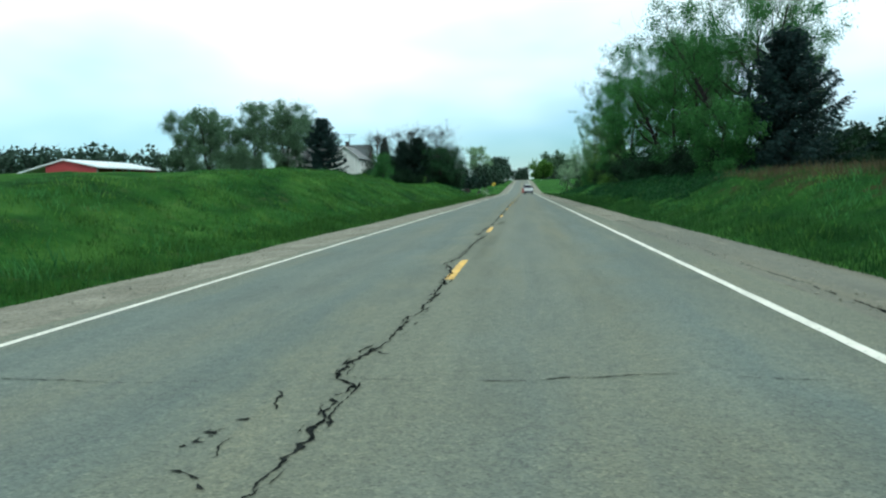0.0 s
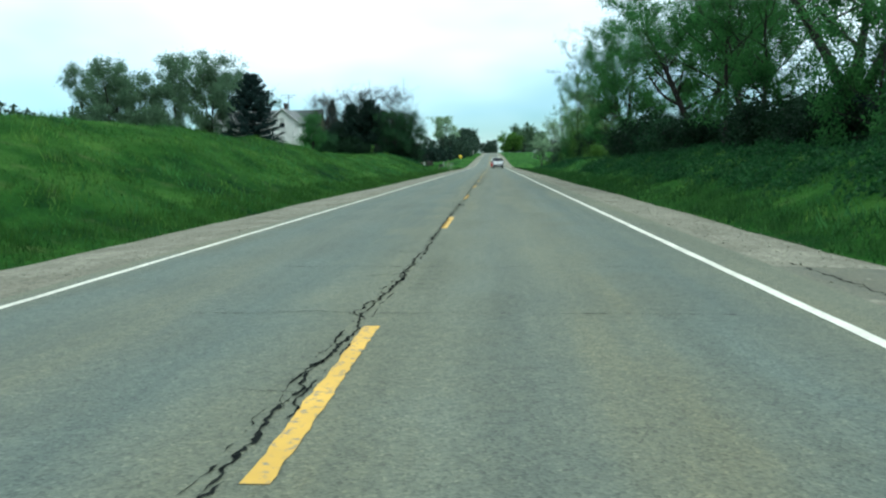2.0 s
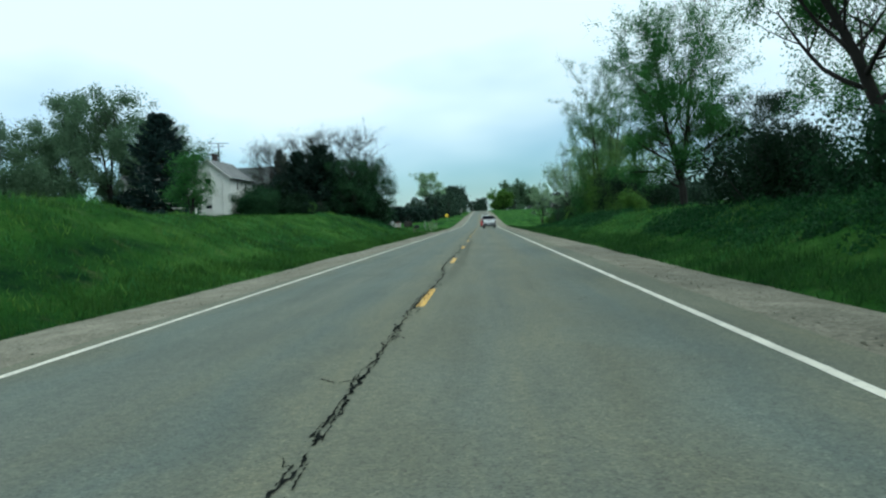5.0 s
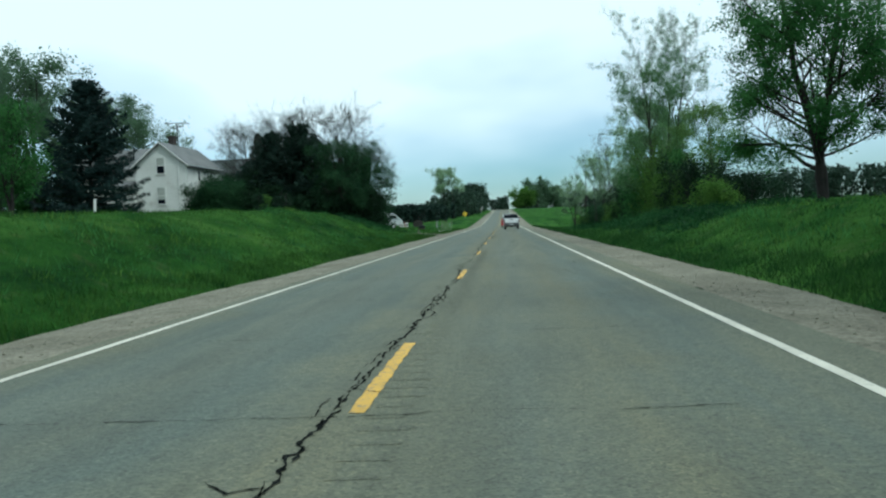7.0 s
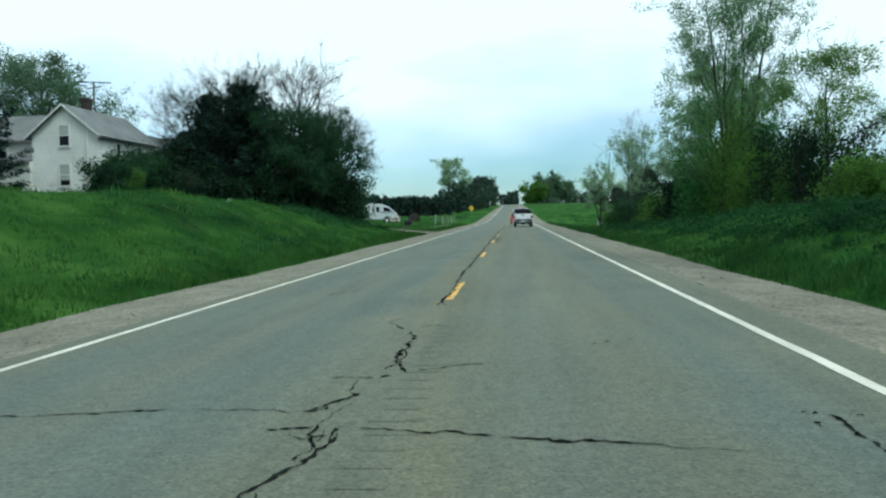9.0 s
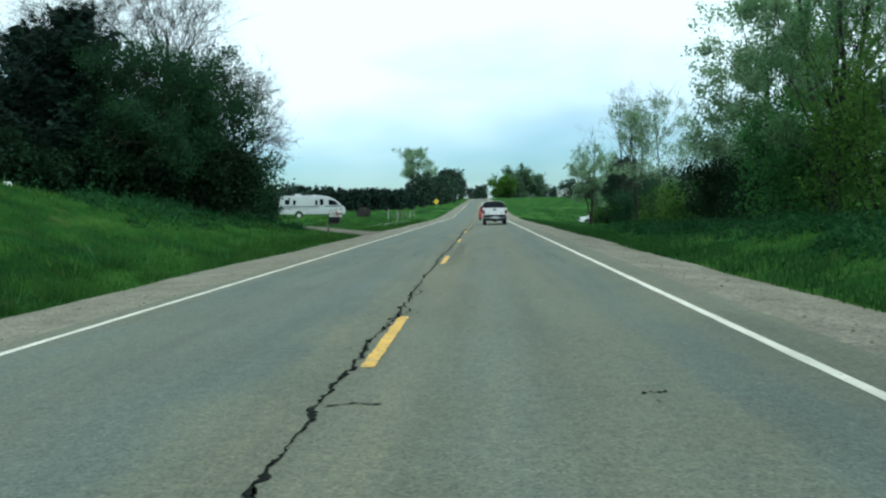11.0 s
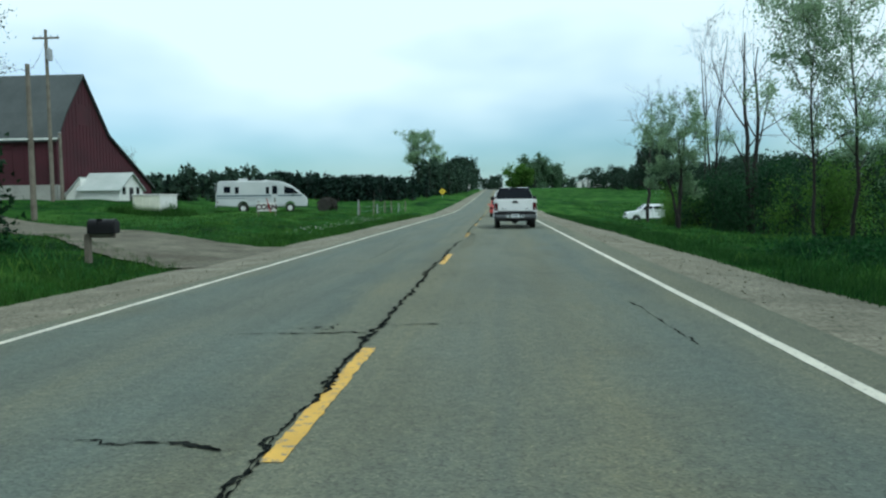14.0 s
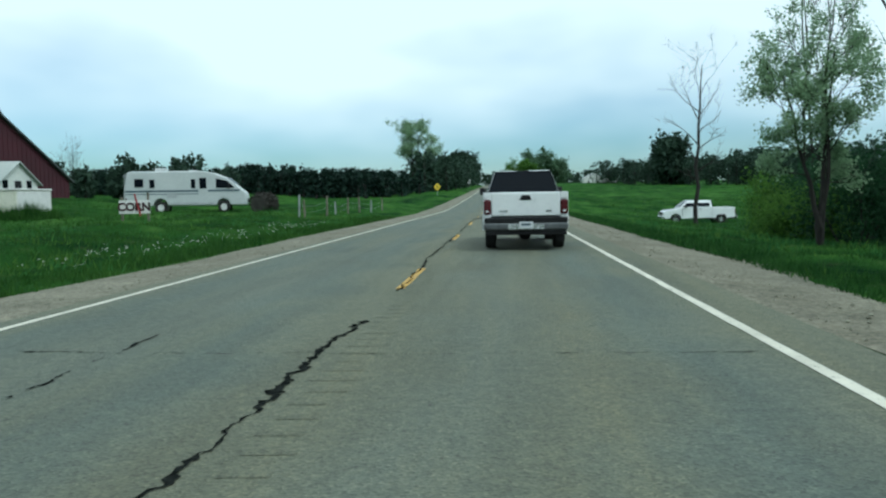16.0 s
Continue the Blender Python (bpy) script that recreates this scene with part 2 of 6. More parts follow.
M_NEEDLE_GREEN = leafy("green_needles", (0.003, 0.011, 0.009), (0.02, 0.043, 0.028), 0.1)
M_FAR = leafy("far_woods", (0.016, 0.034, 0.024), (0.048, 0.08, 0.05), 0.2)
M_GRASS = leafy("grass_blades", (0.012, 0.048, 0.009), (0.068, 0.152, 0.028), 0.5)
# bramble green taken darker, with the bank's tree shade worked into the leaf
M_BRAMBLE = leafy("shaded_bramble_leaves", (0.006, 0.028, 0.01), (0.036, 0.112, 0.032), 0.4)
M_LEAF_DEEP = leafy("deep_green_leaves", (0.008, 0.029, 0.014), (0.046, 0.11, 0.044), 0.4)
# same grass as the west verge, darkened in colour for the trees' shade
M_GRASS_SHADED = leafy("shade_darkened_grass", (0.009, 0.04, 0.010), (0.052, 0.128, 0.027), 0.4)
M_LEAF_YOUNG = leafy("fresh_yellow_leaves", (0.07, 0.145, 0.04), (0.24, 0.38, 0.12), 0.6)
M_DRY = leafy("dry_stalks", (0.038, 0.033, 0.015), (0.105, 0.086, 0.042), 0.2)
M_FLOWER = surface("seed_heads", (0.6, 0.6, 0.52), (0.8, 0.8, 0.72), 5.0, 40.0, 0.9)
M_WHITE = surface("white_car_paint", (0.74, 0.75, 0.76), (0.82, 0.83, 0.83), 0.8, 8.0, 0.3, bump=0.0, coat=0.6)
M_SILVER = surface("silver_lower_paint", (0.36, 0.37, 0.38), (0.5, 0.51, 0.52), 0.8, 8.0, 0.35, metal=0.3, bump=0.0)
M_BUMPER = surface("dark_grey_bumper", (0.07, 0.075, 0.08), (0.13, 0.135, 0.14), 1.5, 12.0, 0.4, metal=0.2, bump=0.0)
M_CHROME = surface("dull_chrome", (0.5, 0.5, 0.5), (0.7, 0.7, 0.7), 2.0, 20.0, 0.25, metal=0.9, bump=0.0)
M_RED_PAINT = surface("red_car_paint", (0.42, 0.03, 0.025), (0.52, 0.05, 0.035), 0.8, 8.0, 0.3, bump=0.0, coat=0.6)
M_BLACK = surface("black_plastic", (0.008, 0.008, 0.009), (0.02, 0.02, 0.022), 2.0, 30.0, 0.5)
M_BLACK.node_tree.nodes["Principled BSDF"].inputs["Specular IOR Level"].default_value = 0.2
M_TYRE = surface("tyre_rubber", (0.012, 0.012, 0.012), (0.03, 0.029, 0.028), 3.0, 30.0, 0.85)
M_GLASS_DARK = glassy("tinted_glass", (0.006, 0.008, 0.012), 0.12)
M_GLASS_DARK.node_tree.nodes["Principled BSDF"].inputs["Specular IOR Level"].default_value = 0.14
M_TAIL = glassy("red_lamp_glass", (0.075, 0.012, 0.016), 0.2)
M_LAMP = glassy("clear_lamp_glass", (0.6, 0.6, 0.6), 0.1)
M_PLATE = surface("plate_white", (0.6, 0.62, 0.65), (0.72, 0.73, 0.75), 4.0, 40.0, 0.4)
M_RV = surface("off_white_gelcoat", (0.44, 0.46, 0.465), (0.55, 0.565, 0.565), 0.5, 9.0, 0.4, bump=0.03)
M_TEAL = surface("slate_stripe", (0.055, 0.085, 0.11), (0.09, 0.13, 0.16), 1.0, 9.0, 0.5)
M_HUB = surface("white_wheel", (0.6, 0.6, 0.58), (0.75, 0.75, 0.72), 2.0, 20.0, 0.4)
M_SIDING = surface("weathered_white_siding", (0.60, 0.60, 0.56), (0.76, 0.76, 0.72), 0.35, 6.0, 0.8, stain=(0.45, 0.43, 0.38))
M_TRIM = surface("white_trim", (0.6, 0.6, 0.57), (0.75, 0.75, 0.71), 0.8, 12.0, 0.7)
M_SHINGLE = surface("grey_shingle", (0.10, 0.105, 0.105), (0.19, 0.19, 0.185), 0.6, 9.0, 0.9, bump=0.5)
M_BRICK = surface("dark_chimney_brick", (0.022, 0.017, 0.016), (0.05, 0.038, 0.035), 1.5, 10.0, 0.9)
M_BARN_RED = surface("barn_red_boards", (0.034, 0.005, 0.010), (0.06, 0.008, 0.016), 0.4, 7.0, 0.85, stain=(0.03, 0.007, 0.012))
M_BARN_ROOF = surface("dark_barn_roof", (0.034, 0.041, 0.041), (0.066, 0.074, 0.073), 0.4, 6.0, 0.8)
M_CONCRETE = surface("old_concrete", (0.22, 0.21, 0.19), (0.36, 0.35, 0.32), 0.7, 8.0, 0.9)
M_RED_WALL = surface("red_metal_wall", (0.25, 0.02, 0.025), (0.34, 0.035, 0.035), 0.5, 6.0, 0.6)
M_METAL_ROOF = surface("white_metal_roof", (0.62, 0.64, 0.65), (0.76, 0.78, 0.78), 0.5, 6.0, 0.45)
M_SHED_ROOF = surface("pale_shed_roof", (0.33, 0.36, 0.34), (0.46, 0.48, 0.46), 0.6, 8.0, 0.7)
M_CREAM = surface("cream_panel", (0.58, 0.58, 0.46), (0.72, 0.71, 0.6), 0.8, 8.0, 0.6, stain=(0.4, 0.39, 0.3))
M_WOOD = surface("weathered_wood", (0.10, 0.085, 0.065), (0.21, 0.185, 0.15), 1.5, 18.0, 0.9, bump=0.3)
M_HAY = surface("old_hay", (0.014, 0.013, 0.011), (0.05, 0.045, 0.036), 2.0, 30.0, 0.95, bump=0.8)
M_SIGN = surface("white_sign_board", (0.62, 0.6, 0.58), (0.76, 0.74, 0.72), 3.0, 25.0, 0.6)
M_LETTER = surface("dark_maroon_letters", (0.02, 0.008, 0.012), (0.05, 0.014, 0.02), 3.0, 25.0, 0.6)
M_YELLOW = surface("yellow_sign", (0.8, 0.56, 0.03), (0.9, 0.66, 0.06), 2.0, 20.0, 0.5)
M_CURTAIN = surface("pale_window_blind", (0.3, 0.32, 0.28), (0.45, 0.46, 0.42), 2.0, 20.0, 0.8)
M_STEEL = surface("galvanised_steel", (0.25, 0.26, 0.27), (0.42, 0.43, 0.44), 2.0, 20.0, 0.5, metal=0.6)
M_PEBBLE = leafy("mixed_pebbles", (0.085, 0.082, 0.058), (0.32, 0.31, 0.24), 0.0)


# ---- building helpers ----
def raw(name, verts, faces, material, smooth=False):
    me = bpy.data.meshes.new(name)
    me.from_pydata([tuple(map(float, v)) for v in verts], [], [tuple(map(int, f)) for f in faces])
    me.materials.append(material)
    if smooth:
        me.polygons.foreach_set("use_smooth", [True] * len(me.polygons))
    me.update()
    return me


def loose(name, verts, material, corners=4):
    """A mesh of separate faces, each of so many corners, from an array of their places."""
    verts = np.asarray(verts, np.float32).reshape(-1, 3)
    n = len(verts) // corners
    me = bpy.data.meshes.new(name)
    me.vertices.add(corners * n)
    me.vertices.foreach_set("co", verts.ravel())
    me.loops.add(corners * n)
    me.loops.foreach_set("vertex_index", np.arange(corners * n, dtype=np.int32))
    me.polygons.add(n)
    me.polygons.foreach_set("loop_start", np.arange(0, corners * n, corners, dtype=np.int32))
    me.polygons.foreach_set("loop_total", np.full(n, corners, dtype=np.int32))
    me.materials.append(material)
    me.update(calc_edges=True)
    return me


def quads(name, verts, material):
    return loose(name, verts, material, 4)


def leaves_of(name, verts, material):
    return loose(name, verts, material, 3)


def part(name, shape, material, parent, label=""):
    """Links a bmesh or a mesh as one object under a thing or a part."""
    if isinstance(shape, bmesh.types.BMesh):
        me = bpy.data.meshes.new(name)
        shape.to_mesh(me)
        shape.free()
        me.materials.append(material)
    else:
        me = shape
    ob = new(name, me)
    ob.parent = parent
    return tagged(ob, label)


def thing(name, m, label, category, group="", kind=""):
    ob = new(name)
    ob.empty_display_size = 0.3
    ob.matrix_world = m
    return tagged(ob, label, category, group, kind)


def boxes(*specs, bevel=0.0):
    """One bmesh of boxes (x0, y0, z0, x1, y1, z1), their edges rounded."""
    bm = bmesh.new()
    for x0, y0, z0, x1, y1, z1 in specs:
        m = Matrix.LocRotScale(((x0 + x1) / 2, (y0 + y1) / 2, (z0 + z1) / 2), None, (abs(x1 - x0), abs(y1 - y0), abs(z1 - z0)))
        bmesh.ops.create_cube(bm, size=1, matrix=m)
    if bevel:
        bmesh.ops.bevel(bm, geom=bm.edges[:], offset=bevel, segments=2, affect="EDGES", profile=0.5)
    return bm


def prism(outline, a, b, axis="y", bevel=0.0, taper=None):
    """An outline of 2D points swept from a to b along an axis. For x the outline is (y, z), for y (x, z), for z (x, y).
    taper: how far the two end outlines shrink in z-wise width, given as a function of the outline point and end."""
    bm = bmesh.new()
    rings = []
    for end, at in enumerate((a, b)):
        ring = []
        for p in outline:
            u, v = taper(p, end) if taper else p
            ring.append(bm.verts.new({"x": (at, u, v), "y": (u, at, v), "z": (u, v, at)}[axis]))
        rings.append(ring)
    n = len(outline)
    bm.faces.new(rings[0])
    bm.faces.new(rings[1][::-1])
    for i in range(n):
        bm.faces.new((rings[0][i], rings[1][i], rings[1][(i + 1) % n], rings[0][(i + 1) % n]))
    bmesh.ops.recalc_face_normals(bm, faces=bm.faces[:])
    if bevel:
        bmesh.ops.bevel(bm, geom=bm.edges[:], offset=bevel, segments=2, affect="EDGES", profile=0.5)
    return bm


def rod(p, q, r, n=10, r2=None):
    bm = bmesh.new()
    p, q = Vector(p), Vector(q)
    d = q - p
    m = Matrix.Translation((p + q) / 2) @ d.to_track_quat("Z", "Y").to_matrix().to_4x4()
    bmesh.ops.create_cone(bm, cap_ends=True, segments=n, radius1=r, radius2=r if r2 is None else r2, depth=d.length, matrix=m)
    return bm


def ring_wheel(r_out, r_in, width, n=28):
    """A tyre lying along x, with rounded shoulders."""
    bm = bmesh.new()
    prof = [(r_in, -width / 2), (r_out * 0.93, -width / 2), (r_out, -width * 0.36), (r_out, width * 0.36), (r_out * 0.93, width / 2), (r_in, width / 2)]
    rings = []
    for i in range(n):
        a = 2 * math.pi * i / n
        rings.append([bm.verts.new((w, r * math.cos(a), r * math.sin(a))) for r, w in prof])
    for i in range(n):
        for j in range(len(prof)):
            k = (j + 1) % len(prof)
            bm.faces.new((rings[i][j], rings[(i + 1) % n][j], rings[(i + 1) % n][k], rings[i][k]))
    bmesh.ops.recalc_face_normals(bm, faces=bm.faces[:])
    return bm


def wheel(parent, x, y, r, width, rim_material, side):
    """A wheel with tyre and dished rim; side: +1 faces +x, -1 faces -x."""
    ob = new("wheel")
    ob.parent, ob.location = parent, (x, y, r)
    part("tyre", ring_wheel(r, r * 0.6, width), M_TYRE, ob)
    bm = rod((side * width * 0.1, 0, 0), (side * width * 0.36, 0, 0), r * 0.6, 24, r * 0.5)
    hub = rod((side * width * 0.2, 0, 0), (side * width * 0.45, 0, 0), r * 0.18, 12)
    tmp = bpy.data.meshes.new("hub")
    hub.to_mesh(tmp)
    hub.free()
    bm.from_mesh(tmp)
    bpy.data.meshes.remove(tmp)
    part("rim", bm, rim_material, ob)
    return ob


# ---- the lie of the land ----
def ease(t):
    t = np.clip(t, 0.0, 1.0)
    return t * t * (3 - 2 * t)


def road_x(y):
    """The road's middle: straight, then bending gently to the left far off."""
    return -10.5 * np.clip((np.asarray(y, float) - 480) / 420, 0, None) ** 1.6


RISE_Y = [-400, 214, 230, 262, 300, 340, 400, 500, 600, 660, 700, 760, 900, 1200, 3600]
RISE_Z = [0.0, 0.0, 0.2, 0.95, 1.85, 2.8, 4.2, 6.2, 7.9, 8.6, 8.7, 8.2, 4.0, 0.0, -1.0]


def road_z(y):
    """The road's height: level as far as the farm, then a long steady rise to a crest."""
    return np.interp(np.asarray(y, float), RISE_Y, RISE_Z)


LEFT_Y = [-200, 0, 19, 30, 36, 46, 57, 66, 72, 80, 86, 92, 99, 106, 112, 117, 123, 130, 137, 142, 148, 156, 175, 200, 240, 300, 3000]
LEFT_Z = [1.35, 1.45, 1.72, 2.18, 2.55, 2.85, 2.78, 2.65, 2.45, 2.1, 1.95, 1.98, 2.1, 2.3, 2.38, 2.32, 2.1, 1.7, 1.3, 0.9, 0.45, 0.28, 0.45, 0.5, 0.3, 0.3, 0.3]
YARD_Y = [-200, 40, 75, 100, 120, 138, 150, 160, 172, 200, 240, 400, 3000]
YARD_Z = [2.4, 2.7, 2.6, 2.48, 2.68, 3.3, 2.6, 1.2, 1.4, 1.9, 1.2, 2.0, 2.0]
RIGHT_Y = [-200, 15, 46, 57, 70, 90, 107, 118, 133, 150, 165, 185, 215, 245, 300, 3000]
RIGHT_Z = [1.4, 1.5, 1.45, 1.6, 1.25, 1.35, 1.2, 0.95, 0.35, 0.0, -0.3, -0.5, -0.6, 0.1, 0.5, 0.5]
FIELD_Y = [-200, 60, 110, 135, 160, 190, 212, 240, 300, 450, 650, 3000]
FIELD_Z = [1.7, 1.7, 1.5, 0.7, -0.9, -1.25, -1.15, -0.6, 0.3, 0.9, -0.6, 0.0]


def ground_z(x, y, rough=True):
    """The height of the ground at (x, y): a cutting with grassy banks, opening out to yards and fields."""
    x, y = np.asarray(x, float), np.asarray(y, float)
    u = x - road_x(y)
    bank_l, bank_r = np.interp(y, LEFT_Y, LEFT_Z), np.interp(y, RIGHT_Y, RIGHT_Z)
    yard, field = np.interp(y, YARD_Y, YARD_Z), np.interp(y, FIELD_Y, FIELD_Z)
    a = np.clip((-5.9 - u) / 6.1, 0, 1)
    left = -0.12 + (bank_l + 0.12) * (0.55 * a + 0.45 * ease(a)) + (yard - bank_l) * ease((-np.interp(y, [150, 172], [12.0, 23.0]) - u) / 14)
    b = np.clip((u - 5.9) / 4.3, 0, 1)
    right = -0.12 + (bank_r + 0.12) * (0.5 * b + 0.5 * ease(b)) + (field - bank_r) * ease((u - 10) / 8)
    z = np.where(u < -5.9, left, np.where(u > 5.9, right, -0.2))
    if rough:
        away = np.clip((np.abs(u) - 6.0) / 2.5, 0, 1)
        lane_off = np.abs((y - 149.4) - np.clip(-(u + 6.3), 0, 40) * 0.92)
        away = away * np.where(u < 0, np.clip((lane_off - 5.5) / 3, 0, 1), 1.0)
        z = z + away * (0.13 * np.sin(x * 0.9 + 1.3 * np.sin(y * 0.31)) * np.sin(y * 0.63 + 0.7 * np.sin(x * 0.5)) + 0.045 * np.sin(2.1 * x + y) * np.sin(1.7 * y - x))
    return z + road_z(y)


def on_ground(x, y, sink=0.05):
    return float(ground_z(x, y)) - sink


def sheet(name, us, ys, height, material, smooth=True):
    us, ys = np.asarray(us, float), np.asarray(ys, float)
    gu, gy = np.meshgrid(us, ys)
    gx = gu + road_x(gy)
    verts = np.stack([gx, gy, height(gx, gy)], -1).reshape(-1, 3)
    n, m = len(us), len(ys)
    i = np.arange(n * (m - 1)).reshape(m - 1, n)[:, :-1].ravel()
    return raw(name, verts, np.stack([i, i + 1, i + n + 1, i + n], -1), material, smooth)


steps = np.concatenate([-np.geomspace(1800, 42, 22), np.arange(-40, -14, 1.0), np.arange(-14, -5.0, 0.4), [-4, 0, 4], np.arange(5.0, 14, 0.4), np.arange(14, 41, 1.0), np.geomspace(42, 1800, 22)])
lengths = np.concatenate([np.linspace(-400, -30, 12), np.arange(-25, 250, 1.0), np.arange(250, 420, 5.0), np.geomspace(420, 3500, 40)])
tagged(new("ground", sheet("ground", steps, lengths, ground_z, M_TURF)), "rough green spring grass on low banks and fields", "ground", kind="structure")

far = np.concatenate([np.arange(-40, 260, 2.0), np.arange(260, 760, 10.0)])
shift = np.random.RandomState(5)
road = tagged(new("road", sheet("road", [-4.0, -2.0, 0, 2.0, 4.35], far, lambda x, y: road_z(y), M_ROAD)),
              "old cracked grey asphalt two-lane road", "road", kind="structure")


def shoulder(name, side, inner, outer, material, y0, y1, step, drop, label, category="shoulder", wobble=0.22):
    ys = np.arange(y0, y1, step)
    ins = inner + 0.03 * shift.randn(len(ys))
    wob = np.convolve(shift.randn(len(ys) + 8), np.ones(9) / 4.0, "valid") * wobble
    outs = outer + wob
    rows = []
    for k, f in enumerate((0.0, 0.5, 1.0)):
        x = side * (ins + (outs - ins) * f) + road_x(ys)
        rows.append(np.stack([x, ys, road_z(ys) + drop[k]], -1))
    n = len(ys)
    verts = np.concatenate(rows)
    faces = []
    for k in range(2):
        i = np.arange(n - 1) + k * n
        f = np.stack([i, i + n, i + n + 1, i + 1], -1)
        faces.append(f if side < 0 else f[:, ::-1])
    return tagged(new(name, raw(name, verts, np.concatenate(faces), material, True)), label, category, kind="structure")


shoulder("shoulder_west", -1, 3.98, 6.5, M_GRAVEL, -40, 740, 0.8, (-0.004, -0.05, -0.17), "pale gravel shoulder beside the road")
shoulder("shoulder_east", 1, 4.33, 6.6, M_GRAVEL, -40, 740, 0.8, (-0.004, -0.05, -0.17), "pale gravel shoulder beside the road")
shoulder("shoulder_paved", 1, 4.34, 6.15, M_PATCH, -40, 30, 0.8, (-0.003, -0.035, -0.1), "dark asphalt widening on the shoulder", wobble=0.1)


def stripe(name, u0, u1, y0, y1, material, rng, parent, lift=0.005, jag=0.012, step=0.35, label=""):
    """A painted line with slightly ragged edges, a real film on the road."""
    n = max(3, int((y1 - y0) / step))
    ys = np.linspace(y0, y1, n)
    j = rng.randn(2, n) * jag
    rx, rz = road_x(ys), road_z(ys) + lift
    verts = np.concatenate([np.stack([u0 + j[0] + rx, ys, rz], -1), np.stack([u1 + j[1] + rx, ys, rz], -1)])
    i = np.arange(n - 1)
    return part(name, raw(name, verts, np.stack([i, i + n, i + n + 1, i + 1], -1), material), material, parent, label)


paint = np.random.RandomState(11)
stripe("edge_line", -3.72, -3.62, -40, 250, M_WHITE_LINE, paint, road, step=0.5, jag=0.004, label="solid white edge line")
stripe("edge_line", 3.62, 3.735, -40, 250, M_WHITE_LINE, paint, road, step=0.5, jag=0.004, label="solid white edge line")
stripe("edge_line", -3.74, -3.62, 250, 740, M_WHITE_LINE, paint, road, step=8, jag=0.0, label="solid white edge line")
stripe("edge_line", 3.62, 3.735, 250, 740, M_WHITE_LINE, paint, road, step=8, jag=0.0, label="solid white edge line")
DASH_FIRST, DASH_STEP, DASH_LONG = 10.95, 12.192, 3.048
for k in range(-3, 40):
    y = DASH_FIRST + DASH_STEP * k
    stripe("centre_dash", -0.062, 0.062, y, y + DASH_LONG, M_YELLOW_LINE, paint, road, step=0.08, jag=0.006)


def crack(parent, points, width, rng, lift=0.007, fray=1.3, broken=0.0):
    """A dark crack along a line of points: crumbled edges, sudden kinks, uneven width, and breaks where it closes up."""
    pts = [np.array(points[0], float)]
    for p, q in zip(points[:-1], points[1:]):
        p, q = np.array(p, float), np.array(q, float)
        n = max(3, int(np.hypot(*(q - p)) / 0.04))
        side = np.array([-(q - p)[1], (q - p)[0]]) / max(1e-6, np.hypot(*(q - p)))
        kink = np.repeat(rng.randn(n // 4 + 2), 4)[:n] * min(width, 0.03) * 0.7
        walk_off = np.cumsum(rng.randn(n)) * 0.06 / (5 + n ** 0.5) + kink
        walk_off -= np.linspace(0, walk_off[-1], n)
        pts += [p + (q - p) * (k + 1) / n + side * walk_off[k] for k in range(n)]
    pts = np.array(pts)
    m = len(pts)
    d = np.gradient(pts, axis=0)
    nrm = np.stack([-d[:, 1], d[:, 0]], -1) / np.maximum(1e-6, np.hypot(d[:, 0], d[:, 1]))[:, None]
    slow = np.convolve(rng.rand(m + 12), np.ones(13) / 13, "valid")[:m]
    w = width * np.clip((slow - 0.5) * 4 + 0.9, 0.3, 2.0)
    w[[0, -1]] *= 0.2
    gate = np.convolve(rng.rand(m + 6), np.ones(7) / 7, "valid")[:m]
    if broken:
        w = w * np.clip((gate - np.quantile(gate, broken)) / 0.06, 0.0, 1.0)
    la, lb = w * (0.12 + fray * rng.rand(m) ** 2), w * (0.12 + fray * rng.rand(m) ** 2)
    a, b = pts + nrm * la[:, None], pts - nrm * lb[:, None]
    z = np.full((m, 1), lift)
    verts = np.concatenate([np.c_[a, z], np.c_[b, z]])
    i = np.arange(m - 1)
    if broken:
        i = i[(w[:-1] > 0) | (w[1:] > 0)]
    part("crack", raw("crack", verts, np.stack([i, i + m, i + m + 1, i + 1], -1), M_CRACK), M_CRACK, parent)


cr = np.random.RandomState(21)
# the long open joint beside the centre line, with its wanderings
LONG = [(-0.09, -10), (-0.07, 3), (-0.06, 4.9), (-0.21, 5.03), (-0.24, 5.6), (-0.07, 6.4), (-0.03, 7.84), (-0.02, 10.7), (-0.14, 12.6), (-0.3, 13.6), (-0.16, 14.2), (-0.11, 16.4), (-0.02, 21.4), (-0.3, 22.1), (-0.17, 23.4),
        (-0.05, 28.6), (-0.07, 34.9), (-0.04, 43), (0.0, 43.65), (-0.08, 44.3), (-0.01, 44.75)]
LONG += [(-0.38, 44.96), (-0.16, 45.65), (0.01, 46.65), (-0.02, 50), (-0.1, 58), (0.02, 66.2), (-0.14, 69), (-0.2, 72.3), (-0.15, 75), (-0.05, 79.8), (-0.11, 82.2), (-0.03, 84), (-0.12, 87), (-0.3, 87.8), (-0.11, 88.34), (-0.11, 88.95)]
crack(road, LONG, 0.025, cr, broken=0.02)
crack(road, [(x + 0.05 + 0.03 * math.sin(y * 1.9), y + 0.1) for x, y in LONG], 0.015, cr, broken=0.5)
crack(road, [(x - 0.055 + 0.035 * math.sin(y * 1.3), y + 0.15) for x, y in LONG], 0.015, cr, broken=0.5)
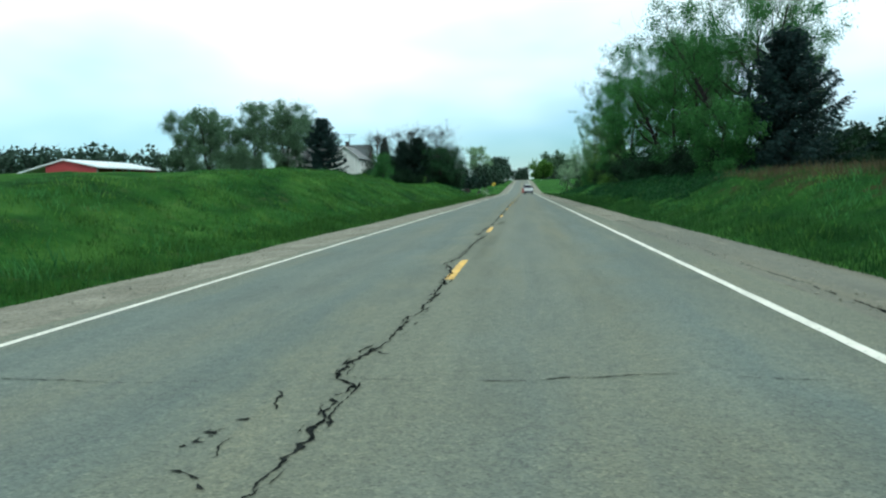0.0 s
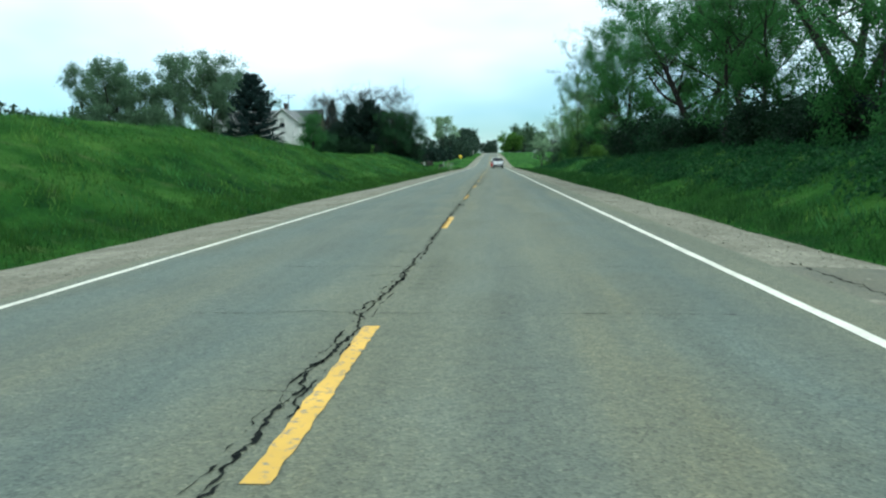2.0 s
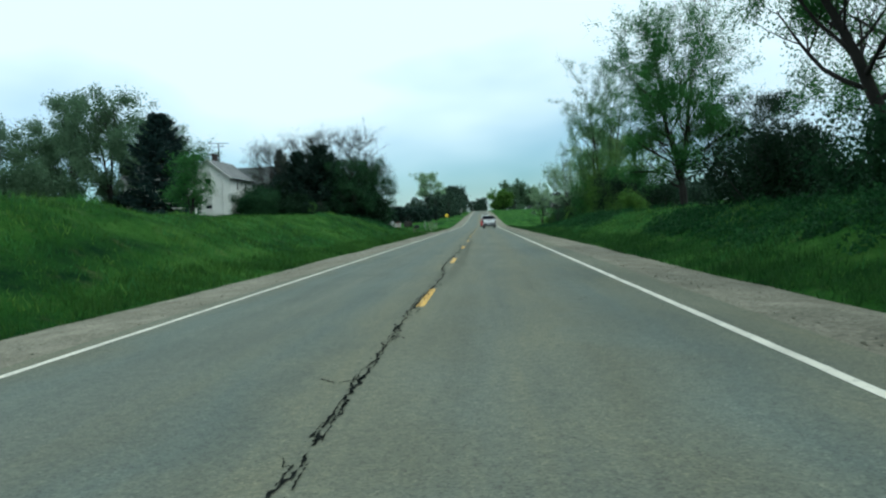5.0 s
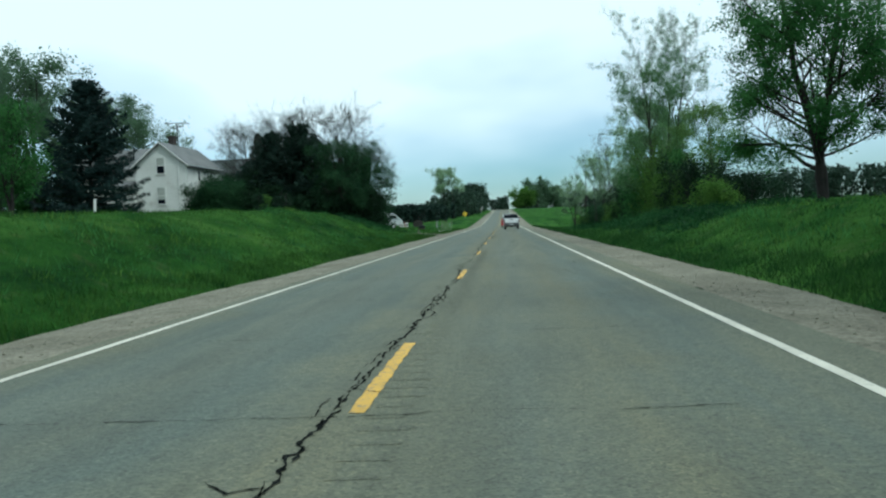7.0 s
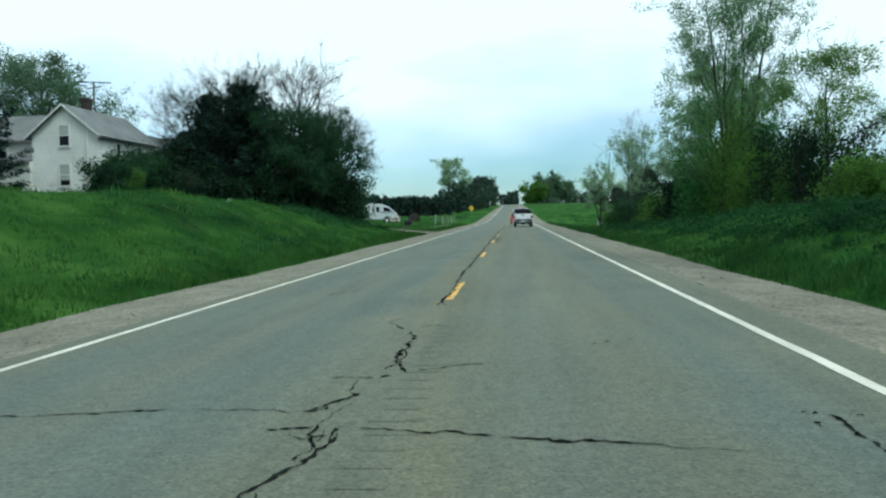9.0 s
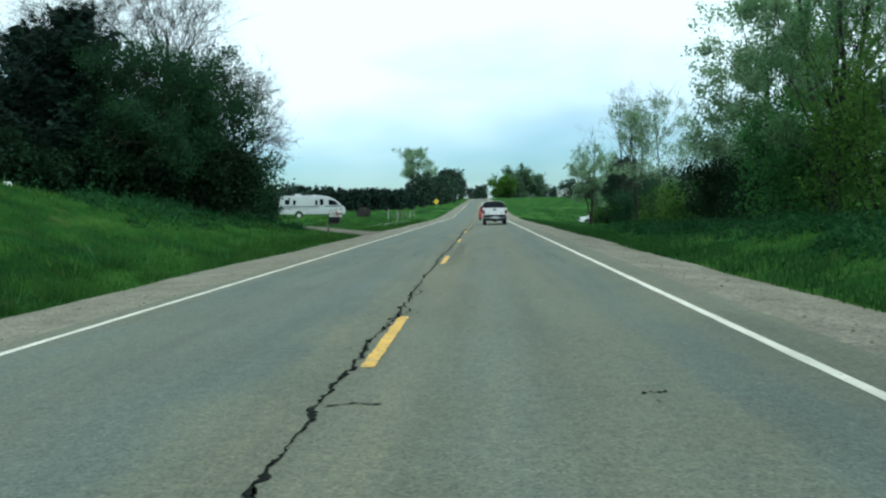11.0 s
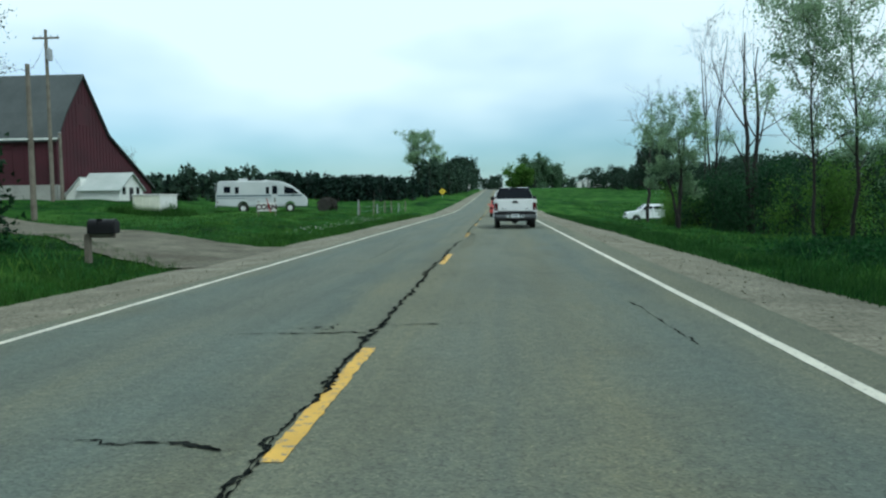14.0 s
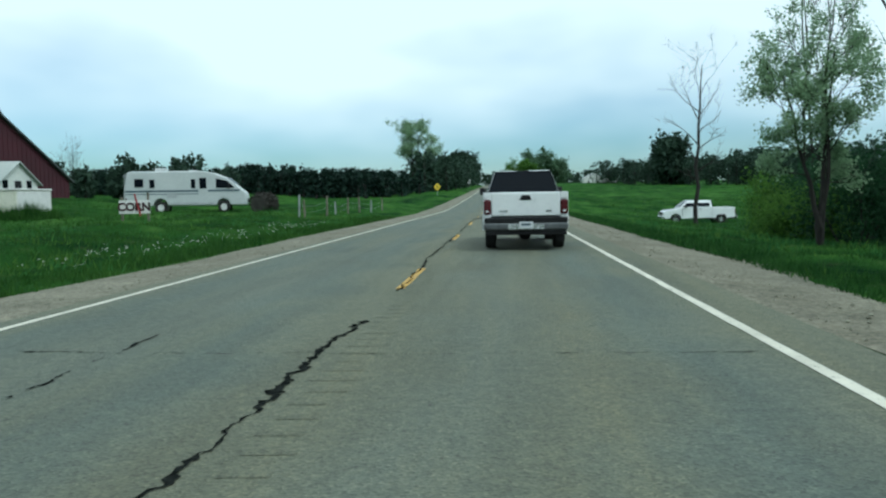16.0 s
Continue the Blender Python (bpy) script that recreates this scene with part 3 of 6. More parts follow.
# the maze where two transverse cracks shift the joint sideways
MAZE = [([(-0.54, 88.91), (-0.12, 88.97), (0.74, 88.82), (2.3, 88.53)], 0.022), ([(-2.6, 89.2), (-1.45, 89.4), (-0.65, 89.41), (-0.46, 89.26)], 0.022), ([(-0.42, 89.36), (-0.14, 89.86), (-0.25, 90.4), (0.0, 90.55)], 0.026),
        ([(-0.44, 89.36), (-0.28, 89.43), (-0.33, 89.57)], 0.016), ([(0.08, 90.71), (-0.1, 91.4), (-0.06, 92.52), (-0.52, 93.82), (-0.37, 94.13)], 0.03), ([(0.02, 90.87), (0.1, 90.68), (0.82, 91.12)], 0.022), ([(-0.61, 90.44), (-0.13, 90.46)], 0.016)]
EARLY = [([(-0.06, 43.41), (-0.23, 43.84)], 0.02), ([(0.06, 42.7), (0.02, 43.7)], 0.026), ([(-0.42, 44.96), (-0.02, 44.8), (0.96, 44.37)], 0.022), ([(-0.71, 46.47), (-0.16, 46.52), (0.78, 46.37)], 0.016), ([(-0.57, 49.35), (0.36, 49.41)], 0.02),
         ([(-1.52, 49.06), (-1.2, 49.2)], 0.04), ([(-0.59, 3.26), (-0.39, 3.16), (-0.31, 3.03)], 0.014), ([(-0.45, 3.39), (-0.47, 3.77)], 0.014), ([(-0.55, 4.73), (-0.39, 4.2)], 0.014)]
LATE = [([(-1.6, 136.6), (-0.49, 136.7), (-0.11, 136.78)], 0.026), ([(-0.53, 136.82), (-0.57, 137.28)], 0.014), ([(-1.4, 133.2), (-0.55, 133.13), (-0.19, 133.09)], 0.022), ([(0.02, 142.8), (1.18, 142.67), (3.0, 143.1)], 0.016), ([(-0.02, 137.21), (0.93, 137.34)], 0.018),
        ([(-2.94, 126.38), (-1.81, 126.46), (-0.86, 126.61)], 0.012), ([(-0.1, 125.71), (0.6, 125.36)], 0.018), ([(-0.19, 124.52), (-0.35, 124.19), (-0.43, 123.74), (-0.62, 123.57)], 0.02),
        ([(-0.98, 122.9), (-0.84, 123.08), (-0.64, 123.29), (-0.62, 123.57)], 0.016), ([(-0.5, 122.95), (-0.46, 123.15), (-0.43, 123.34), (-0.23, 123.42), (-0.13, 123.5)], 0.02), ([(-0.36, 124.2), (-0.3, 124.02), (-0.2, 123.9)], 0.014),
        ([(-0.64, 123.3), (-0.45, 123.33)], 0.012)]
for pts, w in MAZE + EARLY + LATE:
    crack(road, pts, w, cr, broken=0.08)
crack(road, [(-0.1, 95.6), (-0.02, 97.7), (-0.12, 104), (-0.1, 112), (-0.16, 118), (-0.15, 121), (-0.18, 123.4), (-0.11, 125.8), (-0.09, 132), (-0.1, 135)], 0.034, cr, broken=0.05)
crack(road, [(-0.1, 134.5), (-0.09, 137), (-0.1, 142.5), (-0.08, 146), (-0.1, 150), (-0.1, 152.6), (0.0, 154.5)], 0.07, cr, fray=0.7)
crack(road, [(0.0, 157), (-0.1, 163), (-0.06, 172), (-0.12, 185), (-0.05, 200)], 0.035, cr)
CROSS = [5.05, 11.7, 17.9, 26.7, 29.7, 37.2, 66.2, 71.8, 75.6, 79.8, 82.3, 85.16, 97.7, 121.1, 124.6, 130.9, 143.2, 152.8, 161, 170]
for y in CROSS:
    a, b = cr.uniform(-3.4, -2.0), cr.uniform(2.0, 3.5)
    k = cr.uniform(-0.15, 0.15)
    crack(road, [(-0.1, y), (a * 0.3, y + cr.uniform(-0.12, 0.12)), (a * 0.65, y - k), (a, y - k + cr.uniform(-0.2, 0.2))], 0.011, cr, broken=0.15)
    crack(road, [(-0.05, y), (b * 0.3, y + cr.uniform(-0.12, 0.12)), (b * 0.65, y + k), (b, y + k + cr.uniform(-0.25, 0.25))], 0.010, cr, broken=0.22)
# worn dark scuffs where the surface has picked out
for x, y, n in ((1.99, 92.0, 9), (3.04, 89.2, 14), (1.99, 94.75, 7), (2.5, 60.0, 8), (-1.2, 40.2, 8), (2.2, 107.5, 9), (-0.6, 3.9, 14), (-0.7, 137.0, 14)):
    for _ in range((n + 1) // 2):
        o = cr.randn(2) * (0.1 if n < 15 else 0.35)
        crack(road, [(x + o[0], y + o[1]), (x + o[0] + cr.uniform(-0.08, 0.08), y + o[1] + cr.uniform(-0.08, 0.08))], 0.022, cr)
for pts in ([(2.66, 84.2), (2.5, 86.2)], [(2.91, 120.1), (2.97, 122.5), (2.79, 124.5)], [(2.98, 135.8), (2.85, 139)], [(-1.8, 146.7), (-1.84, 152.2), (-1.86, 154)],
            [(3.0, 88), (3.04, 89.3)], [(-0.2, 143.0), (-0.05, 142.2), (0.15, 142.0)], [(-2.2, 97.2), (-1.7, 98.1)]):
    crack(road, pts, 0.018, cr, broken=0.3)
crack(road, [(4.62, -10), (4.6, 2), (4.66, 8), (4.6, 14), (4.64, 22), (4.7, 30)], 0.028, cr, lift=-0.012, broken=0.2)
# short spurs off the long joint
for y in np.arange(6, 134, 2.3):
    x = float(np.interp(y, [q[1] for q in LONG], [q[0] for q in LONG])) if y < 92 else -0.12
    s = cr.choice([-1, 1])
    n = cr.uniform(0.1, 0.5)
    crack(road, [(x, y), (x + s * n * 0.5, y + cr.uniform(-0.15, 0.15)), (x + s * n, y + cr.uniform(-0.2, 0.2))], 0.011, cr)
    if cr.rand() < 0.5:
        o = cr.uniform(0.05, 0.14) * s
        crack(road, [(x, y - 0.3), (x + o, y), (x + o * 0.8, y + 0.5), (x, y + 0.8)], 0.013, cr)
# shallow milled grooves by the centre line: flat strips, shade in their tone
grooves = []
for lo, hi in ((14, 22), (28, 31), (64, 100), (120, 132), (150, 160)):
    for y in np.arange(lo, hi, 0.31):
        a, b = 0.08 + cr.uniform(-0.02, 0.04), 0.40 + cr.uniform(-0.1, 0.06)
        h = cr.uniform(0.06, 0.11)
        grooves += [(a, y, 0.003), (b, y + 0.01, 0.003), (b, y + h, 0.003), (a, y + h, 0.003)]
part("rumble_groove", quads("rumble_groove", grooves, M_GROOVE), M_GROOVE, road, "flat darker strips for the shade of shallow worn grooves by the centre line")["kind"] = "stuff"


# ---- driveway on the west side ----
def lane(name, mid, widths, material, label):
    mid, n = np.array(mid, float), 60
    s = np.linspace(0, len(mid) - 1, n)
    k = np.arange(len(mid))
    px, py, w = np.interp(s, k, mid[:, 0]), np.interp(s, k, mid[:, 1]), np.interp(s, k, widths)
    for _ in range(6):
        px[1:-1], py[1:-1] = (px[:-2] + px[2:]) / 2, (py[:-2] + py[2:]) / 2
    dx, dy = np.gradient(px), np.gradient(py)
    l = np.hypot(dx, dy)
    cols = []
    for f in np.linspace(-0.5, 0.5, 9):
        jag = 0.12 * shift.randn(n) if abs(f) == 0.5 else 0
        x, y = px - dy / l * w * f + jag, py + dx / l * w * f
        z = np.maximum(ground_z(x, y, False) + 0.05, road_z(y) - 0.06)
        z = np.where(x > -6.4, road_z(y) - 0.03 - 0.02 * (-x - 4), z)
        cols.append(np.stack([x, y, z], -1))
    verts = np.concatenate(cols)
    i = np.concatenate([np.arange(n - 1) + c * n for c in range(8)])
    return tagged(new(name, raw(name, verts, np.stack([i, i + n, i + n + 1, i + 1], -1), material, True)), label, "driveway", kind="structure")


lane("driveway", [(-4.4, 149.3), (-6.3, 149.5), (-9.5, 151.7), (-14, 156.0), (-21, 163.0), (-28, 169.4), (-34, 174)], [8.6, 7.2, 5.0, 4.2, 4.0, 4.5, 6], M_DRIVE, "sandy gravel driveway leaving the road")


# ---- trees ----
def tubes(name, limbs, material):
    """Tapered limbs, each a line of points with radii, as one mesh."""
    verts, faces = [], []
    for pts, radii in limbs:
        pts = np.asarray(pts)
        sides = 7 if radii[0] > 0.12 else 5 if radii[0] > 0.035 else 3
        d = np.gradient(pts, axis=0)
        d /= np.maximum(1e-6, np.linalg.norm(d, axis=1))[:, None]
        ref = np.array([1.0, 0, 0]) if abs(d[0][0]) < 0.8 else np.array([0, 1.0, 0])
        u = np.cross(d, ref)
        u /= np.maximum(1e-6, np.linalg.norm(u, axis=1))[:, None]
        v = np.cross(d, u)
        base = len(verts)
        ang = np.arange(sides) * 2 * math.pi / sides
        for p, r, a, b in zip(pts, radii, u, v):
            verts += list(p + r * (np.cos(ang)[:, None] * a + np.sin(ang)[:, None] * b))
        for i in range(len(pts) - 1):
            for j in range(sides):
                k = (j + 1) % sides
                faces.append((base + i * sides + j, base + i * sides + k, base + (i + 1) * sides + k, base + (i + 1) * sides + j))
    return raw(name, verts, faces, material, True)


def grow(rng, p, d, length, radius, level, top, spread, lift, limbs, tips, kids=(4, 6)):
    """A limb with its own limbs: it wanders, turns upwards and thins, and its outer parts carry the leaves."""
    n = 6 if level <= 1 else 4
    pts, radii = [p], [radius]
    d = d / np.linalg.norm(d)
    for k in range(n - 1):
        d = d + rng.randn(3) * 0.13 + np.array([0, 0, lift])
        d /= np.linalg.norm(d)
        pts.append(pts[-1] + d * length / (n - 1))
        radii.append(radius * (1 - 0.75 * (k + 1) / (n - 1)))
    limbs.append((np.array(pts), np.array(radii)))
    if level >= top - 1:
        tips += pts[n // 2:] if level < top else pts[1:]
    elif level == 1:
        tips += pts[-2:]
    if level >= top:
        return
    for _ in range(rng.randint(kids[0], kids[1] + 1)):
        f = rng.uniform(0.25, 1.0)
        i = min(n - 2, int(f * (n - 1)))
        g = f * (n - 1) - i
        q = pts[i] * (1 - g) + pts[i + 1] * g
        axis = np.cross(d, rng.randn(3))
        axis /= np.linalg.norm(axis)
        a = radians(rng.uniform(22, 62))
        nd = d * math.cos(a) + np.cross(axis, d) * math.sin(a)
        r = (radii[i] * (1 - g) + radii[i + 1] * g) * rng.uniform(0.5, 0.75)
        grow(rng, q, nd, length * rng.uniform(0.35, 0.62) * (1.15 - 0.3 * f), max(r, 0.010), level + 1, top, spread, lift, limbs, tips, kids)


def leaf_blades(rng, places, count, size, spread, flat=0.0, hang=0.0):
    """Count leaves round every place: slim blades turned all ways."""
    c = np.repeat(places, count, axis=0) + rng.randn(len(places) * count, 3) * spread
    n = len(c)
    u = rng.randn(n, 3)
    u[:, 2] = u[:, 2] * (1 - flat) - hang
    u /= np.linalg.norm(u, axis=1)[:, None]
    v = np.cross(u, rng.randn(n, 3))
    v /= np.maximum(1e-6, np.linalg.norm(v, axis=1))[:, None]
    s = size * rng.uniform(0.55, 1.35, n)[:, None]
    return np.stack([c - u * s, c + v * s * 0.75 + u * s * 0.2, c + u * s * 0.8 - v * s * 0.45], 1).reshape(-1, 3)


def leaf_tree(x, y, height, radius, seed, label, leaf=None, bark=None, clear=0.2, stems=1, spread=42, lift=0.06, top=3, leaves=18, size=0.085,
              puff=0.24, thick=0.2, hang=0.0, category="tree", name="tree", group="", lean=0.0, kids=(4, 5), sink=0.06, keep=0.8, limbs_n=17, low=0.62, gaps=9, fan=0.42):
    """A broad-leaved tree: one or more stems, limbs all round within a rounded crown, twigs and leaves."""
    rng = np.random.RandomState(seed)
    limbs, tips = [], []
    turn = rng.uniform(0, 6.28)
    for s in range(stems):
        a = turn + 6.28 * s / stems
        out = radius * (fan if stems > 1 else 0.0)
        t = np.linspace(0, 1, 9)
        bow = np.cumsum(rng.randn(9, 2), axis=0) * 0.034 * height / 4
        bow -= bow[0]
        tall = height * (0.95 if s == 0 else rng.uniform(0.8, 0.95))
        fork = np.clip((t - 0.12) / 0.88, 0, 1) if stems > 1 else t
        trunk = np.stack([bow[:, 0] + math.cos(a) * out * fork + lean * height * t, bow[:, 1] + math.sin(a) * out * fork, tall * t - 0.15], -1)
        girth = 0.62 * thick / (1 + 0.3 * (stems - 1))
        limbs.append((trunk, girth * (1.12 - t) ** 0.9))
        n = max(4, int(limbs_n * (1.0 if stems == 1 else 1.5 / stems)))
        for k in range(n):
            f = clear + (0.97 - clear) * (k + rng.rand()) / n
            h = (f - clear) / (1 - clear)
            reach = radius * math.sqrt(max(0.06, 1 - ((h - 0.42) / low) ** 2)) * rng.uniform(0.75, 1.15) * (1.0 if stems == 1 else 0.72)
            az = k * 2.4 + rng.uniform(-0.5, 0.5) + turn
            th = radians(spread * (1.55 - 0.95 * h))
            p = np.array([np.interp(f, t, trunk[:, c]) for c in range(3)])
            L = min(reach / math.sin(th), (height * 1.0 - p[2]) / math.cos(th) + 0.5)
            d = np.array([math.cos(az) * math.sin(th), math.sin(az) * math.sin(th), math.cos(th)])
            grow(rng, p, d, max(0.3, L), max(0.012, girth * (1.12 - f) * rng.uniform(0.35, 0.55)), 1, top if L > 0.45 * radius else top - 1, spread, lift, limbs, tips, kids)
    at = np.array(tips)
    ob = thing(name, Matrix.Translation((x, y, on_ground(x, y, sink))), label, category, group)
    part("trunk", tubes("trunk", limbs, bark or M_BARK), None, ob)
    if leaves:
        stay = (rng.rand(len(at)) < keep * np.interp(at[:, 2] / height, [0.75, 1.0], [1.0, 0.5 if radius < 6 else 1.0])) & (at[:, 2] < height * (1.1 if radius < 6 else 1.5)) & (at[:, 2] > clear * height * 0.7)
        for hole in at[rng.randint(0, len(at), gaps)]:
            stay &= np.linalg.norm(at - hole, axis=1) > radius * rng.uniform(0.12, 0.24)
        # near crowns carry many small leaves, far ones fewer and larger
        count, blade = (round(leaves * 1.9), size * 0.7) if size < 0.1 else (leaves, size)
        part("crown", leaves_of("crown", leaf_blades(rng, at[stay], count, blade, puff * 0.85, hang=hang), leaf or M_LEAF), None, ob)
    return ob


def conifer(x, y, height, radius, seed, label, leaf=None, droop=0.25, ragged=0.15, base=0.04, blades=3, name="spruce", category="tree", shape=0.9, group="", size=0.15, step=0.042):
    """Tiers of whorled boughs, each a flat spray: side twigs clothed in slim needle blades, with gaps between the tiers."""
    rng = np.random.RandomState(seed)
    limbs = [(np.array([[0, 0, -0.1], [0.03, 0.02, height * 0.5], [0, 0, height]]), np.array([0.018 * height, 0.011 * height, 0.01]))]
    c, dirs, long = [], [], []
    z = base * height
    while z < height * 0.97:
        f = (z / height - base) / (1 - base)
        reach = radius * (1 - f) ** shape * rng.uniform(1 - ragged, 1 + ragged * 0.5)
        many = rng.randint(6, 9)
        turn = rng.uniform(0, 6.28)
        for k in range(many):
            a = turn + 6.28 * k / many + rng.uniform(-0.3, 0.3)
            r = max(0.15, reach * rng.uniform(0.72, 1.1))
            tilt = 0.45 * f - droop * (1 - f) + rng.uniform(-0.08, 0.08)
            zz = z + rng.uniform(-0.3, 0.3) * step * height
            out, side = np.array([math.cos(a), math.sin(a), 0.0]), np.array([-math.sin(a), math.cos(a), 0.0])
            at = lambda t: out * r * t + np.array([0, 0, zz + r * (tilt * t + 0.2 * t ** 3)])
            limbs.append((np.array([at(0), at(0.5), at(1.0)]), np.array([0.035, 0.02, 0.006]) * (0.4 + radius / 5)))
            for t in np.linspace(0.12, 1.0, int(4 + r * 5)):
                wing = (0.32 * r * (1.05 - t) + 0.16) * rng.uniform(0.6, 1.2)
                for way in (-1, 1):
                    d = side * way + out * 0.7 + np.array([0, 0, -0.18])
                    for _ in range(blades):
                        g = rng.rand()
                        c.append(at(t) + d * wing * g + rng.randn(3) * 0.035 * (1 + 0.3 * r))
                        dirs.append(d + rng.randn(3) * 0.42 + np.array([0, 0, -0.25 * g]))
                        long.append(size * rng.uniform(0.6, 1.35))
        z += height * step * rng.uniform(0.8, 1.2) * (1.0 - 0.45 * f)
    for _ in range(26):
        c.append(np.array([0, 0, height * rng.uniform(0.95, 1.0)]) + rng.randn(3) * 0.04)
        dirs.append(rng.randn(3) * 0.5 + np.array([0, 0, 1.0]))
        long.append(size * 0.7)
    c, u, s = np.array(c), np.array(dirs), np.array(long)[:, None]
    u /= np.linalg.norm(u, axis=1)[:, None]
    v = np.cross(u, rng.randn(len(u), 3))
    v /= np.linalg.norm(v, axis=1)[:, None]
    q = np.stack([c - u * s, c + v * s * 0.45, c + u * s], 1).reshape(-1, 3)
    ob = thing(name, Matrix.Translation((x, y, on_ground(x, y))), label, category, group)
    part("trunk", tubes("trunk", limbs, M_BARK), None, ob)
    part("crown", leaves_of("crown", q, leaf or M_NEEDLE), None, ob)
    return ob


def shrub(x, y, height, radius, seed, label, leaf=None, leaves=11, size=0.075, group="", name="shrub", puff=0.24, stems=6):
    """A bush of many short stems with leaves from the ground up."""
    rng = np.random.RandomState(seed)
    limbs, tips = [], []
    for s in range(stems):
        a, o = rng.uniform(0, 6.28), rng.uniform(0.1, 0.75)
        d = np.array([math.cos(a) * o, math.sin(a) * o, 1.0])
        grow(rng, np.array([math.cos(a) * radius * 0.3 * o, math.sin(a) * radius * 0.3 * o, -0.1]), d, height * 0.75, 0.04, 1, 3, 48, 0.05, limbs, tips, (4, 5))
    at = np.array(tips)
    fz, fr = height / np.percentile(at[:, 2], 98), radius / np.percentile(np.hypot(at[:, 0], at[:, 1]), 92)
    scale = np.array([fr, fr, fz])
    limbs = [(p * scale, r) for p, r in limbs]
    at = at * scale
    low = at[rng.rand(len(at)) < 0.6]
    low = low * np.stack([np.ones(len(low)), np.ones(len(low)), rng.uniform(0.1, 0.8, len(low))], -1)
    ob = thing(name, Matrix.Translation((x, y, on_ground(x, y))), label, "shrub", group)
    part("stem", tubes("stem", limbs, M_BARK), None, ob)
    part("foliage", leaves_of("foliage", leaf_blades(rng, np.concatenate([at, low]), leaves, size, puff), leaf or M_LEAF), None, ob)
    return ob


# east side, from the start of the drive onwards
conifer(15.2, 42.9, 7.6, 3.5, 101, "dark blue-green pine with ragged boughs on the bank", M_NEEDLE, 0.0, 0.4, 0.03, 6, "pine", shape=0.55, size=0.14)
G_E = "roadside trees on the east bank"
leaf_tree(11.8, 42.5, 3.8, 1.7, 102, "small green tree in young leaf on the bank", clear=0.12, thick=0.1, leaves=14, group=G_E)
leaf_tree(17.4, 49.5, 10.4, 3.0, 103, "tall feathery tree in young leaf behind a pine", M_LEAF_WILLOW, leaves=14, group=G_E)
leaf_tree(14.6, 50.5, 10.5, 5.2, 104, "big dark-stemmed tree forking low with spreading limbs", clear=0.36, stems=3, thick=0.62, fan=0.85, spread=46, lift=0.1, leaves=20, limbs_n=24, gaps=7, group=G_E)
leaf_tree(12.2, 58.5, 9.5, 4.2, 105, "leafy green tree on the grassy bank", clear=0.28, leaves=24, group=G_E)
leaf_tree(13.6, 57.5, 7.4, 2.8, 127, "bushy green tree in the roadside thicket", M_LEAF, clear=0.2, thick=0.24, leaves=18, spread=50, group=G_E)
leaf_tree(14.7, 73.2, 11.5, 5.4, 106, "large spreading tree with a dark trunk in light leaf", clear=0.34, stems=2, thick=0.55, fan=0.7, leaves=24, spread=44, lift=0.12, limbs_n=24, gaps=5, low=0.8, group=G_E)
leaf_tree(16.0, 67.8, 10.6, 4.6, 107, "tall leaning tree with dark limbs in young leaf", clear=0.36, stems=2, thick=0.36, lean=-0.1, leaves=22, spread=44, lift=0.12, limbs_n=22, gaps=5, low=0.8, group=G_E)
leaf_tree(18.0, 80.0, 9.5, 4.0, 108, "broad green tree behind the roadside bushes", group=G_E)
leaf_tree(14.7, 100.5, 12.3, 4.9, 112, "large maple with several upright limbs and dense leaves", clear=0.15, stems=2, thick=0.42, fan=0.36, spread=47, lift=0.08, leaves=11, size=0.09, puff=0.22, gaps=22, kids=(5, 7), group=G_E, limbs_n=38, lean=-0.03, low=0.95)
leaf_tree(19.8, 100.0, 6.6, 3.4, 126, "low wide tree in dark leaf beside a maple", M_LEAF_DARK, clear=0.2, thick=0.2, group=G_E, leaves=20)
leaf_tree(14.9, 133.5, 16.0, 4.0, 113, "tall airy tree with thin upright stems and sparse leaves", M_LEAF_WILLOW, clear=0.14, stems=3, thick=0.36, leaves=15, size=0.08, puff=0.18, spread=34, lift=0.12, keep=0.75, limbs_n=26, gaps=16, group=G_E)
leaf_tree(12.6, 128.0, 11.0, 3.0, 114, "airy young tree in pale leaf among bushes", M_LEAF_WILLOW, clear=0.1, thick=0.2, leaves=16, size=0.08, puff=0.18, spread=34, lift=0.12, keep=0.75, limbs_n=20, group=G_E)
leaf_tree(15.5, 121.5, 6.6, 2.6, 115, "open-crowned sapling in yellow-green leaf", M_LEAF_YOUNG, clear=0.35, thick=0.2, leaves=17, size=0.08, puff=0.2, keep=0.75, spread=42, group=G_E)
leaf_tree(15.5, 141.5, 10.2, 3.5, 116, "leafy tree in clustered pale spring leaf", M_LEAF_CLUSTER, clear=0.2, thick=0.32, leaves=34, size=0.1, puff=0.24, keep=0.9, spread=50, limbs_n=22, group=G_E)
leaf_tree(20.6, 154.0, 5.6, 3.0, 118, "broad tree in pale spring leaf above dark undergrowth", M_LEAF_WILLOW, clear=0.25, thick=0.3, leaves=10, size=0.075, puff=0.16, spread=46, group=G_E)
leaf_tree(16.0, 183.8, 14.4, 2.0, 119, "tall bare tree with upright dead stems", clear=0.22, stems=4, thick=0.28, leaves=0, spread=17, limbs_n=18, kids=(3, 4), group=G_E)
leaf_tree(15.1, 172.1, 11.4, 3.2, 120, "bare dead tree forking into spreading limbs", clear=0.3, stems=2, thick=0.34, leaves=0, spread=27, limbs_n=10, kids=(2, 3), low=0.8, group=G_E)
